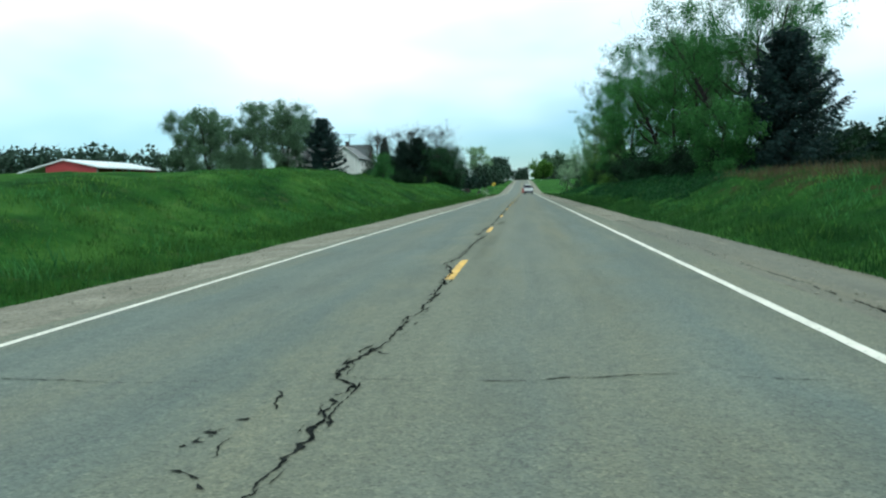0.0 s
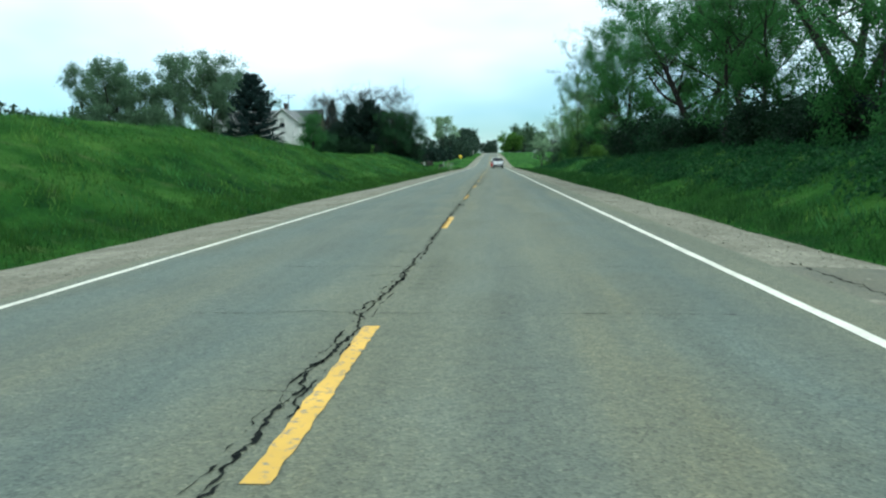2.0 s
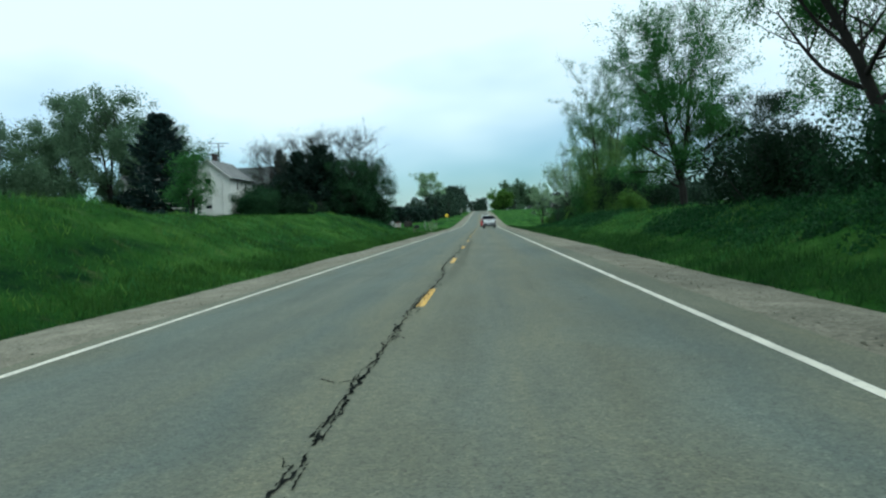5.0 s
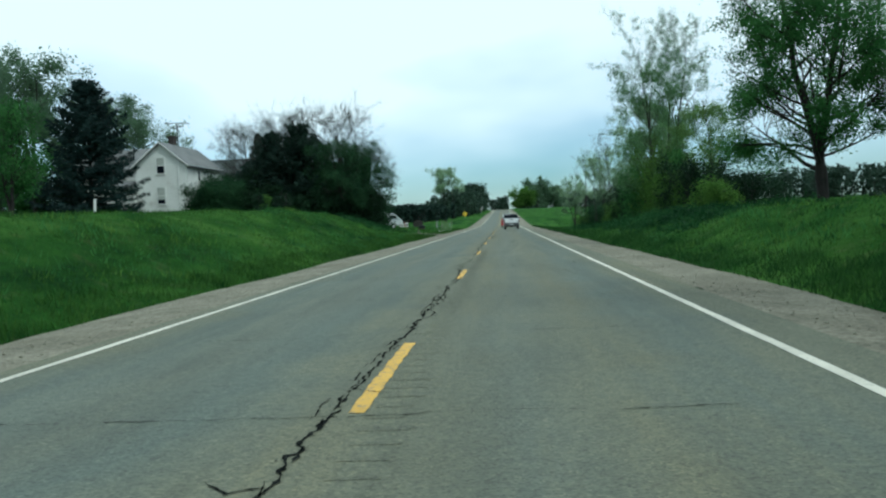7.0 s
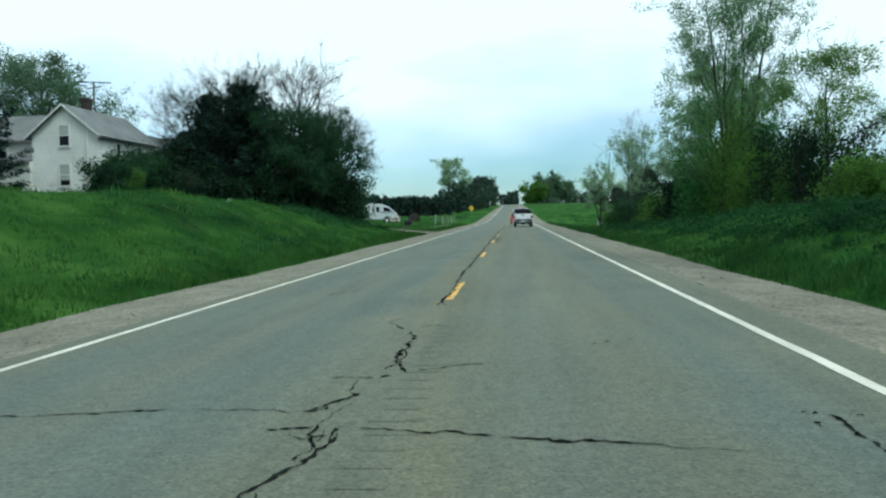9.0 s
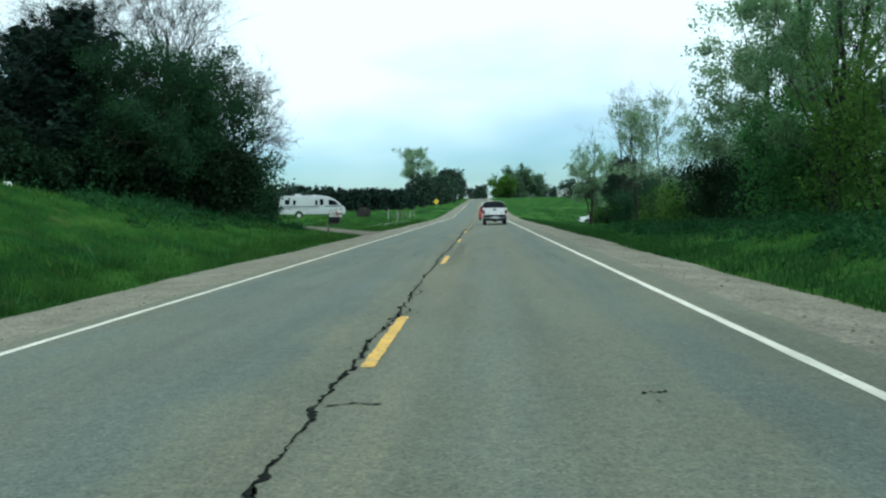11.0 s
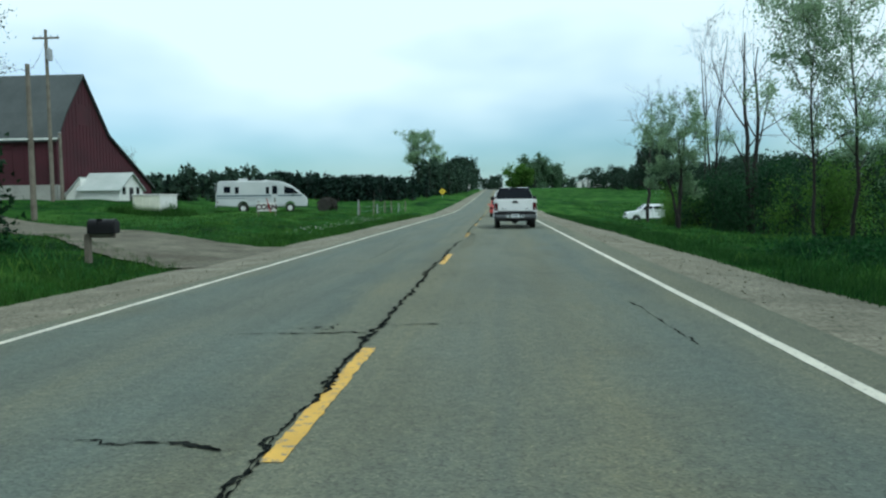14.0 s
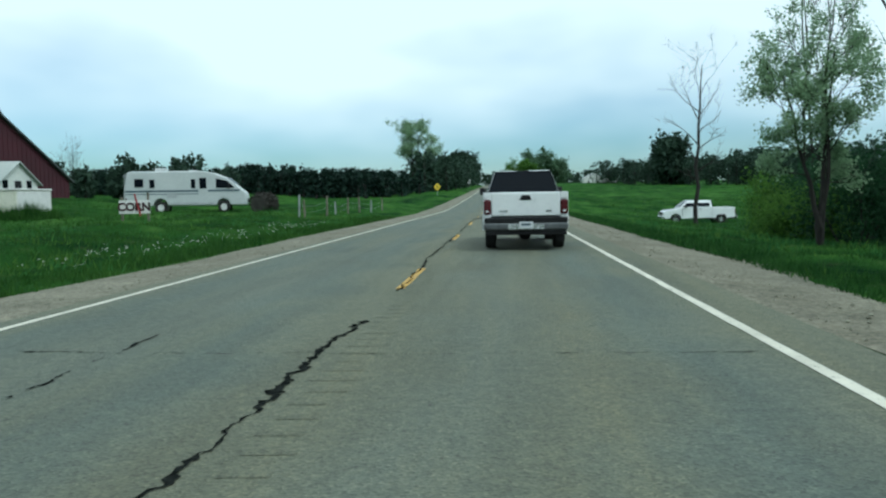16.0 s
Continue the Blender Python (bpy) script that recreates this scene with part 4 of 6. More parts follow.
leaf_tree(13.2, 156.0, 8.4, 2.0, 121, "thin tree with scattered pale leaves against the sky", M_LEAF_CLUSTER, clear=0.3, thick=0.12, leaves=12, size=0.075, puff=0.15, keep=0.8, spread=30, limbs_n=13, group=G_E)
leaf_tree(11.6, 155.0, 7.4, 1.7, 122, "thin tree with scattered pale leaves against the sky", M_LEAF_CLUSTER, clear=0.3, thick=0.1, leaves=12, size=0.075, puff=0.15, keep=0.75, spread=28, limbs_n=12, group=G_E)
leaf_tree(17.0, 161.5, 6.2, 2.0, 123, "thin tree with scattered pale leaves", M_LEAF_CLUSTER, clear=0.3, thick=0.11, leaves=12, size=0.075, puff=0.15, keep=0.8, spread=34, limbs_n=12, group=G_E)
leaf_tree(10.4, 168.9, 6.2, 1.8, 124, "slender tree with clustered pale leaves and a dark trunk", M_LEAF_CLUSTER, clear=0.36, stems=3, thick=0.22, leaves=11, size=0.075, puff=0.13, keep=0.48, spread=46, limbs_n=20, group=G_E)
leaf_tree(15.3, 202.5, 12.0, 2.2, 125, "bare sapling with thin upward twigs in the field edge", clear=0.28, thick=0.26, leaves=0, spread=40, limbs_n=16, kids=(3, 4), group=G_E)
G_SE = "bushes along the east verge"
bush = np.random.RandomState(77)
THICKET_BUSHES = [
    (12.5, 46.5, 1.9, 1.7, "d"), (11.4, 53.0, 1.9, 1.5, "d"), (12.3, 63.0, 2.4, 2.0, "d"), (11.8, 69.0, 2.2, 1.8, "g"), (11.4, 76.5, 2.8, 2.0, "d"),
]
MIDDLE_BUSHES = [
    (13.4, 112.5, 1.8, 1.3, "y"), (13.6, 117.5, 3.6, 2.2, "d"), (12.6, 122.0, 3.2, 1.9, "y"), (13.4, 126.5, 6.0, 2.4, "y"), (16.4, 128.5, 4.2, 2.6, "d"), (11.8, 131.5, 4.6, 1.9, "m"),
    (14.6, 137.0, 3.8, 2.4, "d"), (18.5, 123.0, 3.0, 2.4, "d"), (12.8, 143.0, 3.4, 1.9, "d"), (16.0, 146.0, 4.4, 2.4, "d"), (15.4, 124.5, 5.4, 2.4, "m"), (14.4, 131.5, 5.2, 2.2, "y"),
    (17.0, 137.0, 4.2, 2.4, "d"), (15.2, 141.0, 3.2, 1.9, "y"),
]
FIELD_BUSHES = [
    (13.0, 151.0, 2.6, 1.5, "y"), (12.5, 176.0, 1.8, 1.2, "y"), (13.0, 172.5, 3.2, 1.9, "g"), (15.0, 170.0, 4.0, 2.2, "g"), (16.4, 165.5, 3.8, 2.3, "y"), (17.0, 160.5, 3.6, 2.4, "g"),
    (18.0, 155.5, 3.6, 2.5, "y"), (20.0, 150.0, 3.4, 2.8, "d"), (14.5, 177.0, 3.2, 2.0, "g"), (17.5, 175.0, 4.2, 2.4, "g"), (20.5, 169.0, 4.4, 2.8, "d"), (16.5, 182.0, 3.4, 2.1, "g"),
    (19.0, 186.0, 3.4, 2.2, "g"), (22.5, 162.0, 4.4, 3.0, "d"), (13.6, 181.0, 2.8, 1.6, "y"), (21.5, 178.0, 4.2, 2.8, "d"),
]
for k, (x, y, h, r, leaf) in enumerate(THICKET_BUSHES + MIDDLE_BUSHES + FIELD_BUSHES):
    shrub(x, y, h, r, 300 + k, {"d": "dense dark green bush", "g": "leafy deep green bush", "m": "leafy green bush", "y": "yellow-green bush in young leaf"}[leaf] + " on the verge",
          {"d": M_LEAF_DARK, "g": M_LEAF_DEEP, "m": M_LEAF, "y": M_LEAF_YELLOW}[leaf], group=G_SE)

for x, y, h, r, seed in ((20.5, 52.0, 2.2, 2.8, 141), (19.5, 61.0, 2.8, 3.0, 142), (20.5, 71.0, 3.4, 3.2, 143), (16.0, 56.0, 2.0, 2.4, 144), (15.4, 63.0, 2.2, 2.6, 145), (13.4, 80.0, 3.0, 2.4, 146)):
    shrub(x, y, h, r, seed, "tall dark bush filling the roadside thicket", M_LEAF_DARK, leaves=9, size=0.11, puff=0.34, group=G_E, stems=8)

# west side: trees round the farmhouse
G_W = "willows beside the farmhouse"
for x, y, h, r, seed in ((-60.5, 135, 12.6, 4.0, 201), (-52.5, 127, 12.2, 4.0, 202), (-48.0, 138, 13.6, 4.8, 203), (-40.0, 131.0, 13.0, 4.6, 204), (-56.0, 143, 12.5, 4.4, 205)):
    leaf_tree(x, y, h, r, seed, "tall soft-leaved willow beyond the grassy bank", M_LEAF_HAZY, clear=0.12, stems=2, thick=0.4, leaves=21, size=0.14, puff=0.42, hang=0.5, keep=0.85, gaps=8, spread=42, group=G_W)
shrub(-47.5, 127.0, 6.6, 5.0, 210, "large rounded willow bush behind the bank", M_LEAF_HAZY, leaves=20, size=0.12, puff=0.4, stems=9)
conifer(-32.5, 127.0, 11.2, 5.0, 211, "tall dark blue spruce in front of the farmhouse", M_NEEDLE, 0.22, 0.16, 0.03, 5, size=0.2, shape=0.64)
leaf_tree(-45.4, 157.0, 15.0, 5.4, 207, "tall pale-leaved tree rising behind the farmhouse", M_LEAF_HAZY, clear=0.3, thick=0.6, leaves=22, size=0.12, puff=0.4, hang=0.5, gaps=5, keep=1.0, kids=(5, 6), spread=58, limbs_n=26)
leaf_tree(-15.9, 91.9, 3.6, 1.35, 212, "small round-headed green tree on the lawn", M_LEAF, clear=0.25, thick=0.16, stems=3, leaves=9, keep=0.55, size=0.07, gaps=6)
shrub(-24.1, 132.4, 2.7, 2.3, 213, "large rounded dark green bush against the house", M_LEAF_DEEP, leaves=22, size=0.085, puff=0.26, stems=14)
G_P = "evergreens at the yard's corner"
conifer(-26.6, 152.6, 10.2, 2.4, 214, "narrow dark spruce at the corner of the yard", M_NEEDLE, 0.2, 0.15, 0.03, 4, shape=0.8, group=G_P, size=0.18)
for x, y, h, r, seed in ((-20.6, 138.0, 7.7, 3.2, 215), (-17.8, 137.2, 9.0, 4.0, 216), (-22.8, 139.0, 5.0, 2.6, 217)):
    conifer(x, y, h, r, seed, "broad dark shaggy pine above the bank", M_NEEDLE_GREEN, -0.1, 0.5, 0.03, 5, "pine", shape=0.55, group=G_P, size=0.17)
G_D = "dark-limbed trees above the bank"
for x, y, h, r, seed in ((-13.4, 136.9, 7.0, 4.0, 218), (-15.0, 141.4, 7.4, 3.6, 223)):
    leaf_tree(x, y, h, r, seed, "dark-limbed tree in deep green leaf above the bank", M_LEAF_DEEP, clear=0.26, stems=3, thick=0.4, leaves=15, size=0.09, spread=68, lift=0.0, limbs_n=34, gaps=10, low=0.9, group=G_D)
G_B = "budding trees behind the pines"
leaf_tree(-26.4, 147.5, 9.0, 3.2, 219, "wide-branched tree with bare budding twigs", M_LEAF_BUD, clear=0.3, thick=0.36, leaves=3, size=0.045, spread=52, group=G_B, top=3, kids=(7, 9), puff=0.1, keep=0.8, gaps=0, limbs_n=34)
leaf_tree(-14.9, 140.6, 10.2, 4.4, 220, "grey tree with fine bare budding twigs", M_LEAF_BUD, clear=0.3, thick=0.4, leaves=3, size=0.045, spread=50, group=G_B, top=3, kids=(7, 9), puff=0.1, keep=0.8, gaps=0, limbs_n=34)
leaf_tree(-19.5, 142.0, 9.8, 3.6, 221, "grey tree with fine bare budding twigs", M_LEAF_BUD, clear=0.3, thick=0.36, leaves=3, size=0.045, spread=50, group=G_B, top=3, kids=(7, 9), puff=0.1, keep=0.8, gaps=0, limbs_n=34)
leaf_tree(-12.9, 144.4, 7.6, 2.7, 222, "low spreading tree with bare budding twigs", M_LEAF_BUD, clear=0.25, thick=0.28, leaves=3, size=0.045, spread=52, group=G_B, top=3, kids=(7, 9), puff=0.1, keep=0.8, gaps=0, limbs_n=34)
# near-black bushes here fill the shaded open space beneath the trees
G_WB = "dark bushes on the west bank"
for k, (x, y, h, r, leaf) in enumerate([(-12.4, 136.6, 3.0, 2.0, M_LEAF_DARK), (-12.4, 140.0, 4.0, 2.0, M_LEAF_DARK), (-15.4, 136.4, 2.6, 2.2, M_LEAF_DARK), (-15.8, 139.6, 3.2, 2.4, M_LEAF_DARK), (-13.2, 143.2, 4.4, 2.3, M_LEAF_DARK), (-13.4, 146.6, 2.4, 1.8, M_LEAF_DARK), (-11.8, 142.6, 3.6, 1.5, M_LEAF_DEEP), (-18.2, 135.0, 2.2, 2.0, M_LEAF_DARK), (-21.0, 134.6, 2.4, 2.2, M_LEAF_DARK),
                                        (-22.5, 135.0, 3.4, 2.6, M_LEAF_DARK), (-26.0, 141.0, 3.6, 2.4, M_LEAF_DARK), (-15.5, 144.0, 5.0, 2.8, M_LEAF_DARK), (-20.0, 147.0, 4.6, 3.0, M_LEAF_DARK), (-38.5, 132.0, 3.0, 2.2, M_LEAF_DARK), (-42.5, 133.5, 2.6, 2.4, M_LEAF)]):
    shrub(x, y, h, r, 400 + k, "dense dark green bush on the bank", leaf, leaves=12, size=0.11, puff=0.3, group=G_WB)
# beyond the farm
leaf_tree(-18.6, 325.0, 15.0, 5.6, 230, "tall fan-shaped tree with leaning limbs by the road", M_LEAF_CLUSTER, clear=0.42, stems=4, thick=0.8, leaves=12, size=0.2, puff=0.4, spread=32, gaps=5)
for x, y, h, seed in ((-60.6, 255.0, 8.4, 241), (-63.0, 257.0, 7.0, 242)):
    leaf_tree(x, y, h, 1.6, seed, "thin bare tree standing beyond the barn", clear=0.2, stems=2, thick=0.2, leaves=0, spread=26, limbs_n=14, kids=(3, 4), group="bare trees beyond the barn")
G_F = "far trees beside the road"
for x, y, h, r, seed, leaf in ((25, 628, 15, 10, 231, M_LEAF_HAZY), (38, 640, 12, 8, 232, M_LEAF_HAZY), (16, 600, 9.5, 7, 233, M_LEAF_YELLOW), (-15, 470, 12, 5, 234, M_FAR), (-15, 500, 12.5, 5.5, 235, M_FAR), (-16, 560, 12, 5.5, 236, M_FAR), (-19, 640, 11, 5.5, 237, M_FAR), (46, 352, 10.5, 4.0, 238, M_FAR)):
    leaf_tree(x, y, h, r, seed, "large rounded tree far down the road", leaf, clear=0.1, thick=0.5, leaves=9, size=0.7, puff=1.1, group=G_F)


def woods(name, line, depth, low, high, count, seed, leaf, label, pointed=0.0, size=0.5, blades=130):
    """A far belt of trees as one mass: many crowns of uneven height, each built of loose leaf clumps."""
    rng = np.random.RandomState(seed)
    line = np.array(line, float)
    s = rng.uniform(0, len(line) - 1, count)
    k = np.arange(len(line))
    xs = np.interp(s, k, line[:, 0]) + rng.randn(count) * depth * 0.5
    ys = np.interp(s, k, line[:, 1]) + rng.randn(count) * depth * 0.5
    chunks, stems = [], []
    for x, y in zip(xs, ys):
        h, z = rng.uniform(low, high), on_ground(x, y)
        n = blades
        t = rng.uniform(0.02, 1, n) ** 0.8
        if rng.rand() < pointed:
            r = h * 0.2 * (1.02 - t)
        else:
            r = h * 0.32 * np.sqrt(np.clip(1 - ((t - 0.5) / 0.52) ** 2, 0.02, 1)) * (0.75 + 0.5 * rng.rand())
        a = rng.uniform(0, 6.28, n)
        rad = r * np.sqrt(rng.rand(n)) ** 0.6
        chunks.append(leaf_blades(rng, np.stack([x + rad * np.cos(a), y + rad * np.sin(a), z + h * t], -1), 2, size, size * 0.6))
        stems.append((np.array([[x, y, z - 0.2], [x, y, z + h * 0.5], [x, y, z + h * 0.9]]), np.array([0.16, 0.1, 0.02])))
    ob = tagged(new(name, leaves_of(name, np.concatenate(chunks), leaf)), label, "woods", kind="stuff")
    part("stem", tubes("stem", stems, M_BARK), None, ob)
    return ob


woods("evergreen_belt", [(-20, 302), (-21, 280), (-28, 268), (-45, 272), (-68, 276), (-110, 284)], 8, 2.8, 4.7, 420, 501, M_NEEDLE_GREEN, "dark evergreen belt beyond the motorhome", 0.7, 0.38, 62)
woods("roadside_belt", [(-14, 322), (-13.5, 350), (-13.5, 390), (-14, 440), (-16, 500)], 5, 5.5, 9.5, 90, 502, M_FAR, "dark mixed woods along the far roadside", 0.0, 0.5)
woods("field_edge_woods", [(34, 398), (46, 360), (60, 332), (78, 305)], 5, 4.5, 7.5, 70, 508, M_FAR, "dark hedge trees along the green field", 0.1, 0.4)
woods("yard_hedge", [(-30, 226), (-44, 234), (-60, 232), (-80, 240)], 5, 2.5, 5, 45, 503, M_FAR, "mixed green hedge behind the barnyard", 0.0, 0.35)
woods("west_woods", [(-100, 210), (-150, 190), (-220, 170), (-300, 150)], 18, 11, 15, 240, 504, M_FAR, "far woods beyond the western fields", 0.0, 0.8, 60)
woods("east_woods", [(86, 630), (104, 500), (130, 400), (170, 340), (230, 280), (300, 210)], 16, 9, 13, 380, 505, M_FAR, "far woods along the edge of the green field", 0.0, 0.9, 60)
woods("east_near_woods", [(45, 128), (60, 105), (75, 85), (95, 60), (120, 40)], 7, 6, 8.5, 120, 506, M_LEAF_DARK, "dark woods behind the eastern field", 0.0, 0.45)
woods("far_end_woods", [(-70, 760), (-20, 800), (40, 780), (120, 720)], 25, 9, 15, 70, 507, M_FAR, "hazy woods at the far end of the road", 0.0, 1.0)


# ---- buildings ----
def slab(p, q, r, s, thick):
    """A roof slab from four corners, given thickness downwards."""
    bm = bmesh.new()
    top = [bm.verts.new(v) for v in (p, q, r, s)]
    low = [bm.verts.new((v[0], v[1], v[2] - thick)) for v in (p, q, r, s)]
    bm.faces.new(top)
    bm.faces.new(low[::-1])
    for i in range(4):
        bm.faces.new((top[i], low[i], low[(i + 1) % 4], top[(i + 1) % 4]))
    bmesh.ops.recalc_face_normals(bm, faces=bm.faces[:])
    return bm


def sash_window(parent, m, w, h, blind=0.5, dark=None):
    """A sash window: m places the middle of its sill line, the wall's outward way being local -y."""
    ob = new("window")
    ob.parent, ob.matrix_local = parent, m
    t = 0.09
    part("frame", boxes((-w / 2 - t, -0.06, -t, -w / 2, 0.0, h + t), (w / 2, -0.06, -t, w / 2 + t, 0.0, h + t), (-w / 2, -0.06, h, w / 2, 0.0, h + t), (-w / 2, -0.045, h * 0.48, w / 2, -0.01, h * 0.53)), M_TRIM, ob, "white painted window frame")
    part("sill", boxes((-w / 2 - 0.14, -0.1, -t - 0.06, w / 2 + 0.14, 0.0, -t), bevel=0.01), M_TRIM, ob)
    part("pane", boxes((-w / 2, -0.02, 0, w / 2, -0.004, h)), dark or M_GLASS_DARK, ob, "dark window pane")
    if blind:
        part("blind", boxes((-w / 2 + 0.02, -0.028, h * (1 - blind), w / 2 - 0.02, -0.022, h)), M_CURTAIN, ob, "pale half-drawn blind")
    return ob


def courses(x0, x1, z0, z1, step=0.14):
    """Overlapping boards of a sided wall seen from -y, as one thin mesh."""
    v = []
    for z in np.arange(z0, z1, step):
        t = min(z + step, z1)
        v += [(x0, -0.018, z), (x1, -0.018, z), (x1, -0.004, t), (x0, -0.004, t)]
    return v


def farmhouse():
    g = 3.45
    h = thing("farmhouse", Matrix.Translation((0.2, 0, 0)), "weathered white two-storey farmhouse with grey shingle roofs", "house")
    x0, x1, xm, y0, y1, eave, peak = -33.8, -28.75, -31.25, 137.0, 145.6, 7.85, 9.9
    part("wall", prism([(x0, g - 0.6), (x1, g - 0.6), (x1, eave), (xm, peak), (x0, eave)], y0, y1, "y"), M_SIDING, h, "weathered white clapboard walls")
    part("siding", quads("siding", [(a, y0 + b, c) for a, b, c in courses(x0 + 0.02, x1 - 0.02, g, eave)], M_SIDING), None, h)
    o, k = 0.35, (peak - eave) / (xm - x0)
    for sx, xe in ((-1, x0 - o), (1, x1 + o)):
        ze = eave - o * k + 0.06
        part("roof", slab((xe, y0 - o, ze), (xe, y1 + o, ze), (xm, y1 + o, peak + 0.1), (xm, y0 - o, peak + 0.1), 0.16), M_SHINGLE, h, "grey asphalt shingle roof")
        part("fascia", slab((xe, y0 - o - 0.04, ze - 0.02), (xe, y0 - o, ze - 0.02), (xm, y0 - o, peak + 0.08), (xm, y0 - o - 0.04, peak + 0.08), 0.13), M_TRIM, h)
    part("gutter", boxes((x1 + o, y0 - o, eave - 0.28, x1 + o + 0.1, y1 + o, eave - 0.19), bevel=0.02), M_STEEL, h)
    # west wing and rear wing
    wx, wy0, wy1, wr = -43.0, 139.2, 145.2, 9.9
    wm = (wy0 + wy1) / 2
    part("wing_wall", prism([(wy0, g - 0.6), (wy1, g - 0.6), (wy1, 7.9), (wm, wr), (wy0, 7.9)], wx, x0, "x"), M_SIDING, h)
    for ye in (wy0 - o, wy1 + o):
        ze = 7.9 - o * (wr - 7.9) / 3.0 + 0.06
        part("wing_roof", slab((wx - o, ye, ze), (x0 + 0.6, ye, ze), (x0 + 1.6, wm, wr + 0.1), (wx - o, wm, wr + 0.1), 0.16), M_SHINGLE, h)
    rx0, rx1, rr = -33.4, -29.0, 8.9
    part("rear_wall", prism([(rx0, g - 0.8), (rx1, g - 0.8), (rx1, 7.3), ((rx0 + rx1) / 2, rr), (rx0, 7.3)], y1, y1 + 8.5, "y"), M_SIDING, h)
    for xe in (rx0 - o, rx1 + o):
        part("rear_roof", slab((xe, y1 + 0.4, 7.1), (xe, y1 + 8.9, 7.1), ((rx0 + rx1) / 2, y1 + 8.9, rr + 0.1), ((rx0 + rx1) / 2, y1 + 0.4, rr + 0.1), 0.16), M_BARN_ROOF, h)
    part("porch_roof", slab((-36.6, 136.2, 5.95), (x0, 136.2, 5.95), (x0, 139.2, 6.6), (-36.6, 139.2, 6.6), 0.14), M_SHINGLE, h)
    part("porch_wall", boxes((-36.3, 136.6, g - 0.4, x0, 139.2, 5.95)), M_SIDING, h)
    part("chimney", boxes((-31.85, 140.2, 9.2, -31.3, 140.9, 10.85), (-31.91, 140.14, 10.7, -31.24, 140.96, 10.92), bevel=0.015), M_BRICK, h, "dark brick chimney")
    pipe = part("downspout", rod((-29.55, y0 - 0.12, g), (-29.55, y0 - 0.12, 8.6), 0.05, 8), M_TRIM, h)
    mast = part("antenna", rod((-31.3, 141.2, 8.6), (-31.3, 141.2, 12.3), 0.055, 6), M_BLACK, h, "thin rooftop television antenna")
    for z, w, d in ((12.25, 2.3, 0.5), (11.85, 1.7, -0.4)):
        part("antenna_boom", rod((-31.3 - w / 2, 141.2 - d, z), (-31.3 + w / 2, 141.2 + d, z), 0.04, 5), M_BLACK, mast)
        for f in (-0.4, -0.2, 0.0, 0.2, 0.4):
            part("antenna_rod", rod((-31.3 + w * f - 0.15, 141.2 + 2 * d * f + 0.4, z), (-31.3 + w * f + 0.15, 141.2 + 2 * d * f - 0.4, z), 0.025, 4), M_BLACK, mast)
    sash_window(h, pose(-31.3, y0 - 0.02, 7.02), 0.72, 1.42, 0.5)
    sash_window(h, pose(-31.35, y0 - 0.02, 4.15), 0.74, 1.5, 0.75)
    for y in (139.7, 142.9):
        sash_window(h, pose(x1 + 0.02, y, 6.35, 0, 0, 90), 0.6, 0.95, 0)
    sash_window(h, pose(x1 + 0.02, 141.2, 4.15, 0, 0, 90), 0.7, 1.4, 0.4)
    sash_window(h, pose(-37.6, wy0 - 0.02, 6.4), 0.7, 1.2, 0.4)
    sash_window(h, pose(-40.4, wy0 - 0.02, 6.4), 0.7, 1.2, 0.4)
    return h


farmhouse()


def red_barn():
    b = thing("barn", Matrix.Translation((0, 0, 0)), "old dark red gambrel barn with a lean-to and grey roof", "barn")
    g, xe, xw = 1.2, -39.5, -64.0
    line = [(197.8, 7.9), (199.2, 10.1), (202.5, 14.1), (207.2, 8.6), (217.0, 3.5)]
    part("wall", prism([(197.8, g)] + line + [(217.0, g)], xe, xw, "x"), M_BARN_RED, b, "dark red board walls")
    for (ya, za), (yb, zb) in zip(line[:-1], line[1:]):
        o = 0.35
        ya2, za2 = (ya - o, za - o * (zb - za) / (yb - ya)) if (ya, za) == line[0] else (ya, za)
        yb2, zb2 = (yb + o, zb + o * (zb - za) / (yb - ya)) if (yb, zb) == line[-1] else (yb, zb)
        part("roof", slab((xe + 0.3, ya2, za2 + 0.12), (xe + 0.3, yb2, zb2 + 0.12), (xw - 0.3, yb2, zb2 + 0.12), (xw - 0.3, ya2, za2 + 0.12), 0.2), M_BARN_ROOF, b, "dark grey roof")
    part("eave_board", boxes((xw, 197.38, 7.45, xe + 0.3, 197.5, 7.62)), M_TRIM, b, "pale eave board")
    part("foundation", boxes((xw - 0.1, 197.6, g, xe + 0.12, 198.2, 3.3), (xe - 0.2, 198.2, g, xe + 0.12, 206.5, 2.6)), M_CONCRETE, b, "grey concrete foundation")
    part("downspout", rod((xe - 0.4, 197.55, 3.3), (xe - 0.4, 197.55, 7.5), 0.09, 8), M_TRIM, b, "white downspout")
    for y in np.arange(198.2, 216.8, 0.62):
        z = float(np.interp(y, [p[0] for p in line], [p[1] for p in line])) - 0.25
        part("batten", boxes((xe, y - 0.03, 2.6 if y < 206.5 else g, xe + 0.03, y + 0.03, z)), M_BARN_RED, b)
    for x in np.arange(-62.5, -40, 1.1):
        part("batten", boxes((x - 0.03, 197.76, 3.3, x + 0.03, 197.8, 7.5)), M_BARN_RED, b)
    part("hay_door", boxes((xe + 0.002, 201.3, 9.2, xe + 0.05, 203.7, 11.2)), M_BARN_RED, b)
    return b


red_barn()


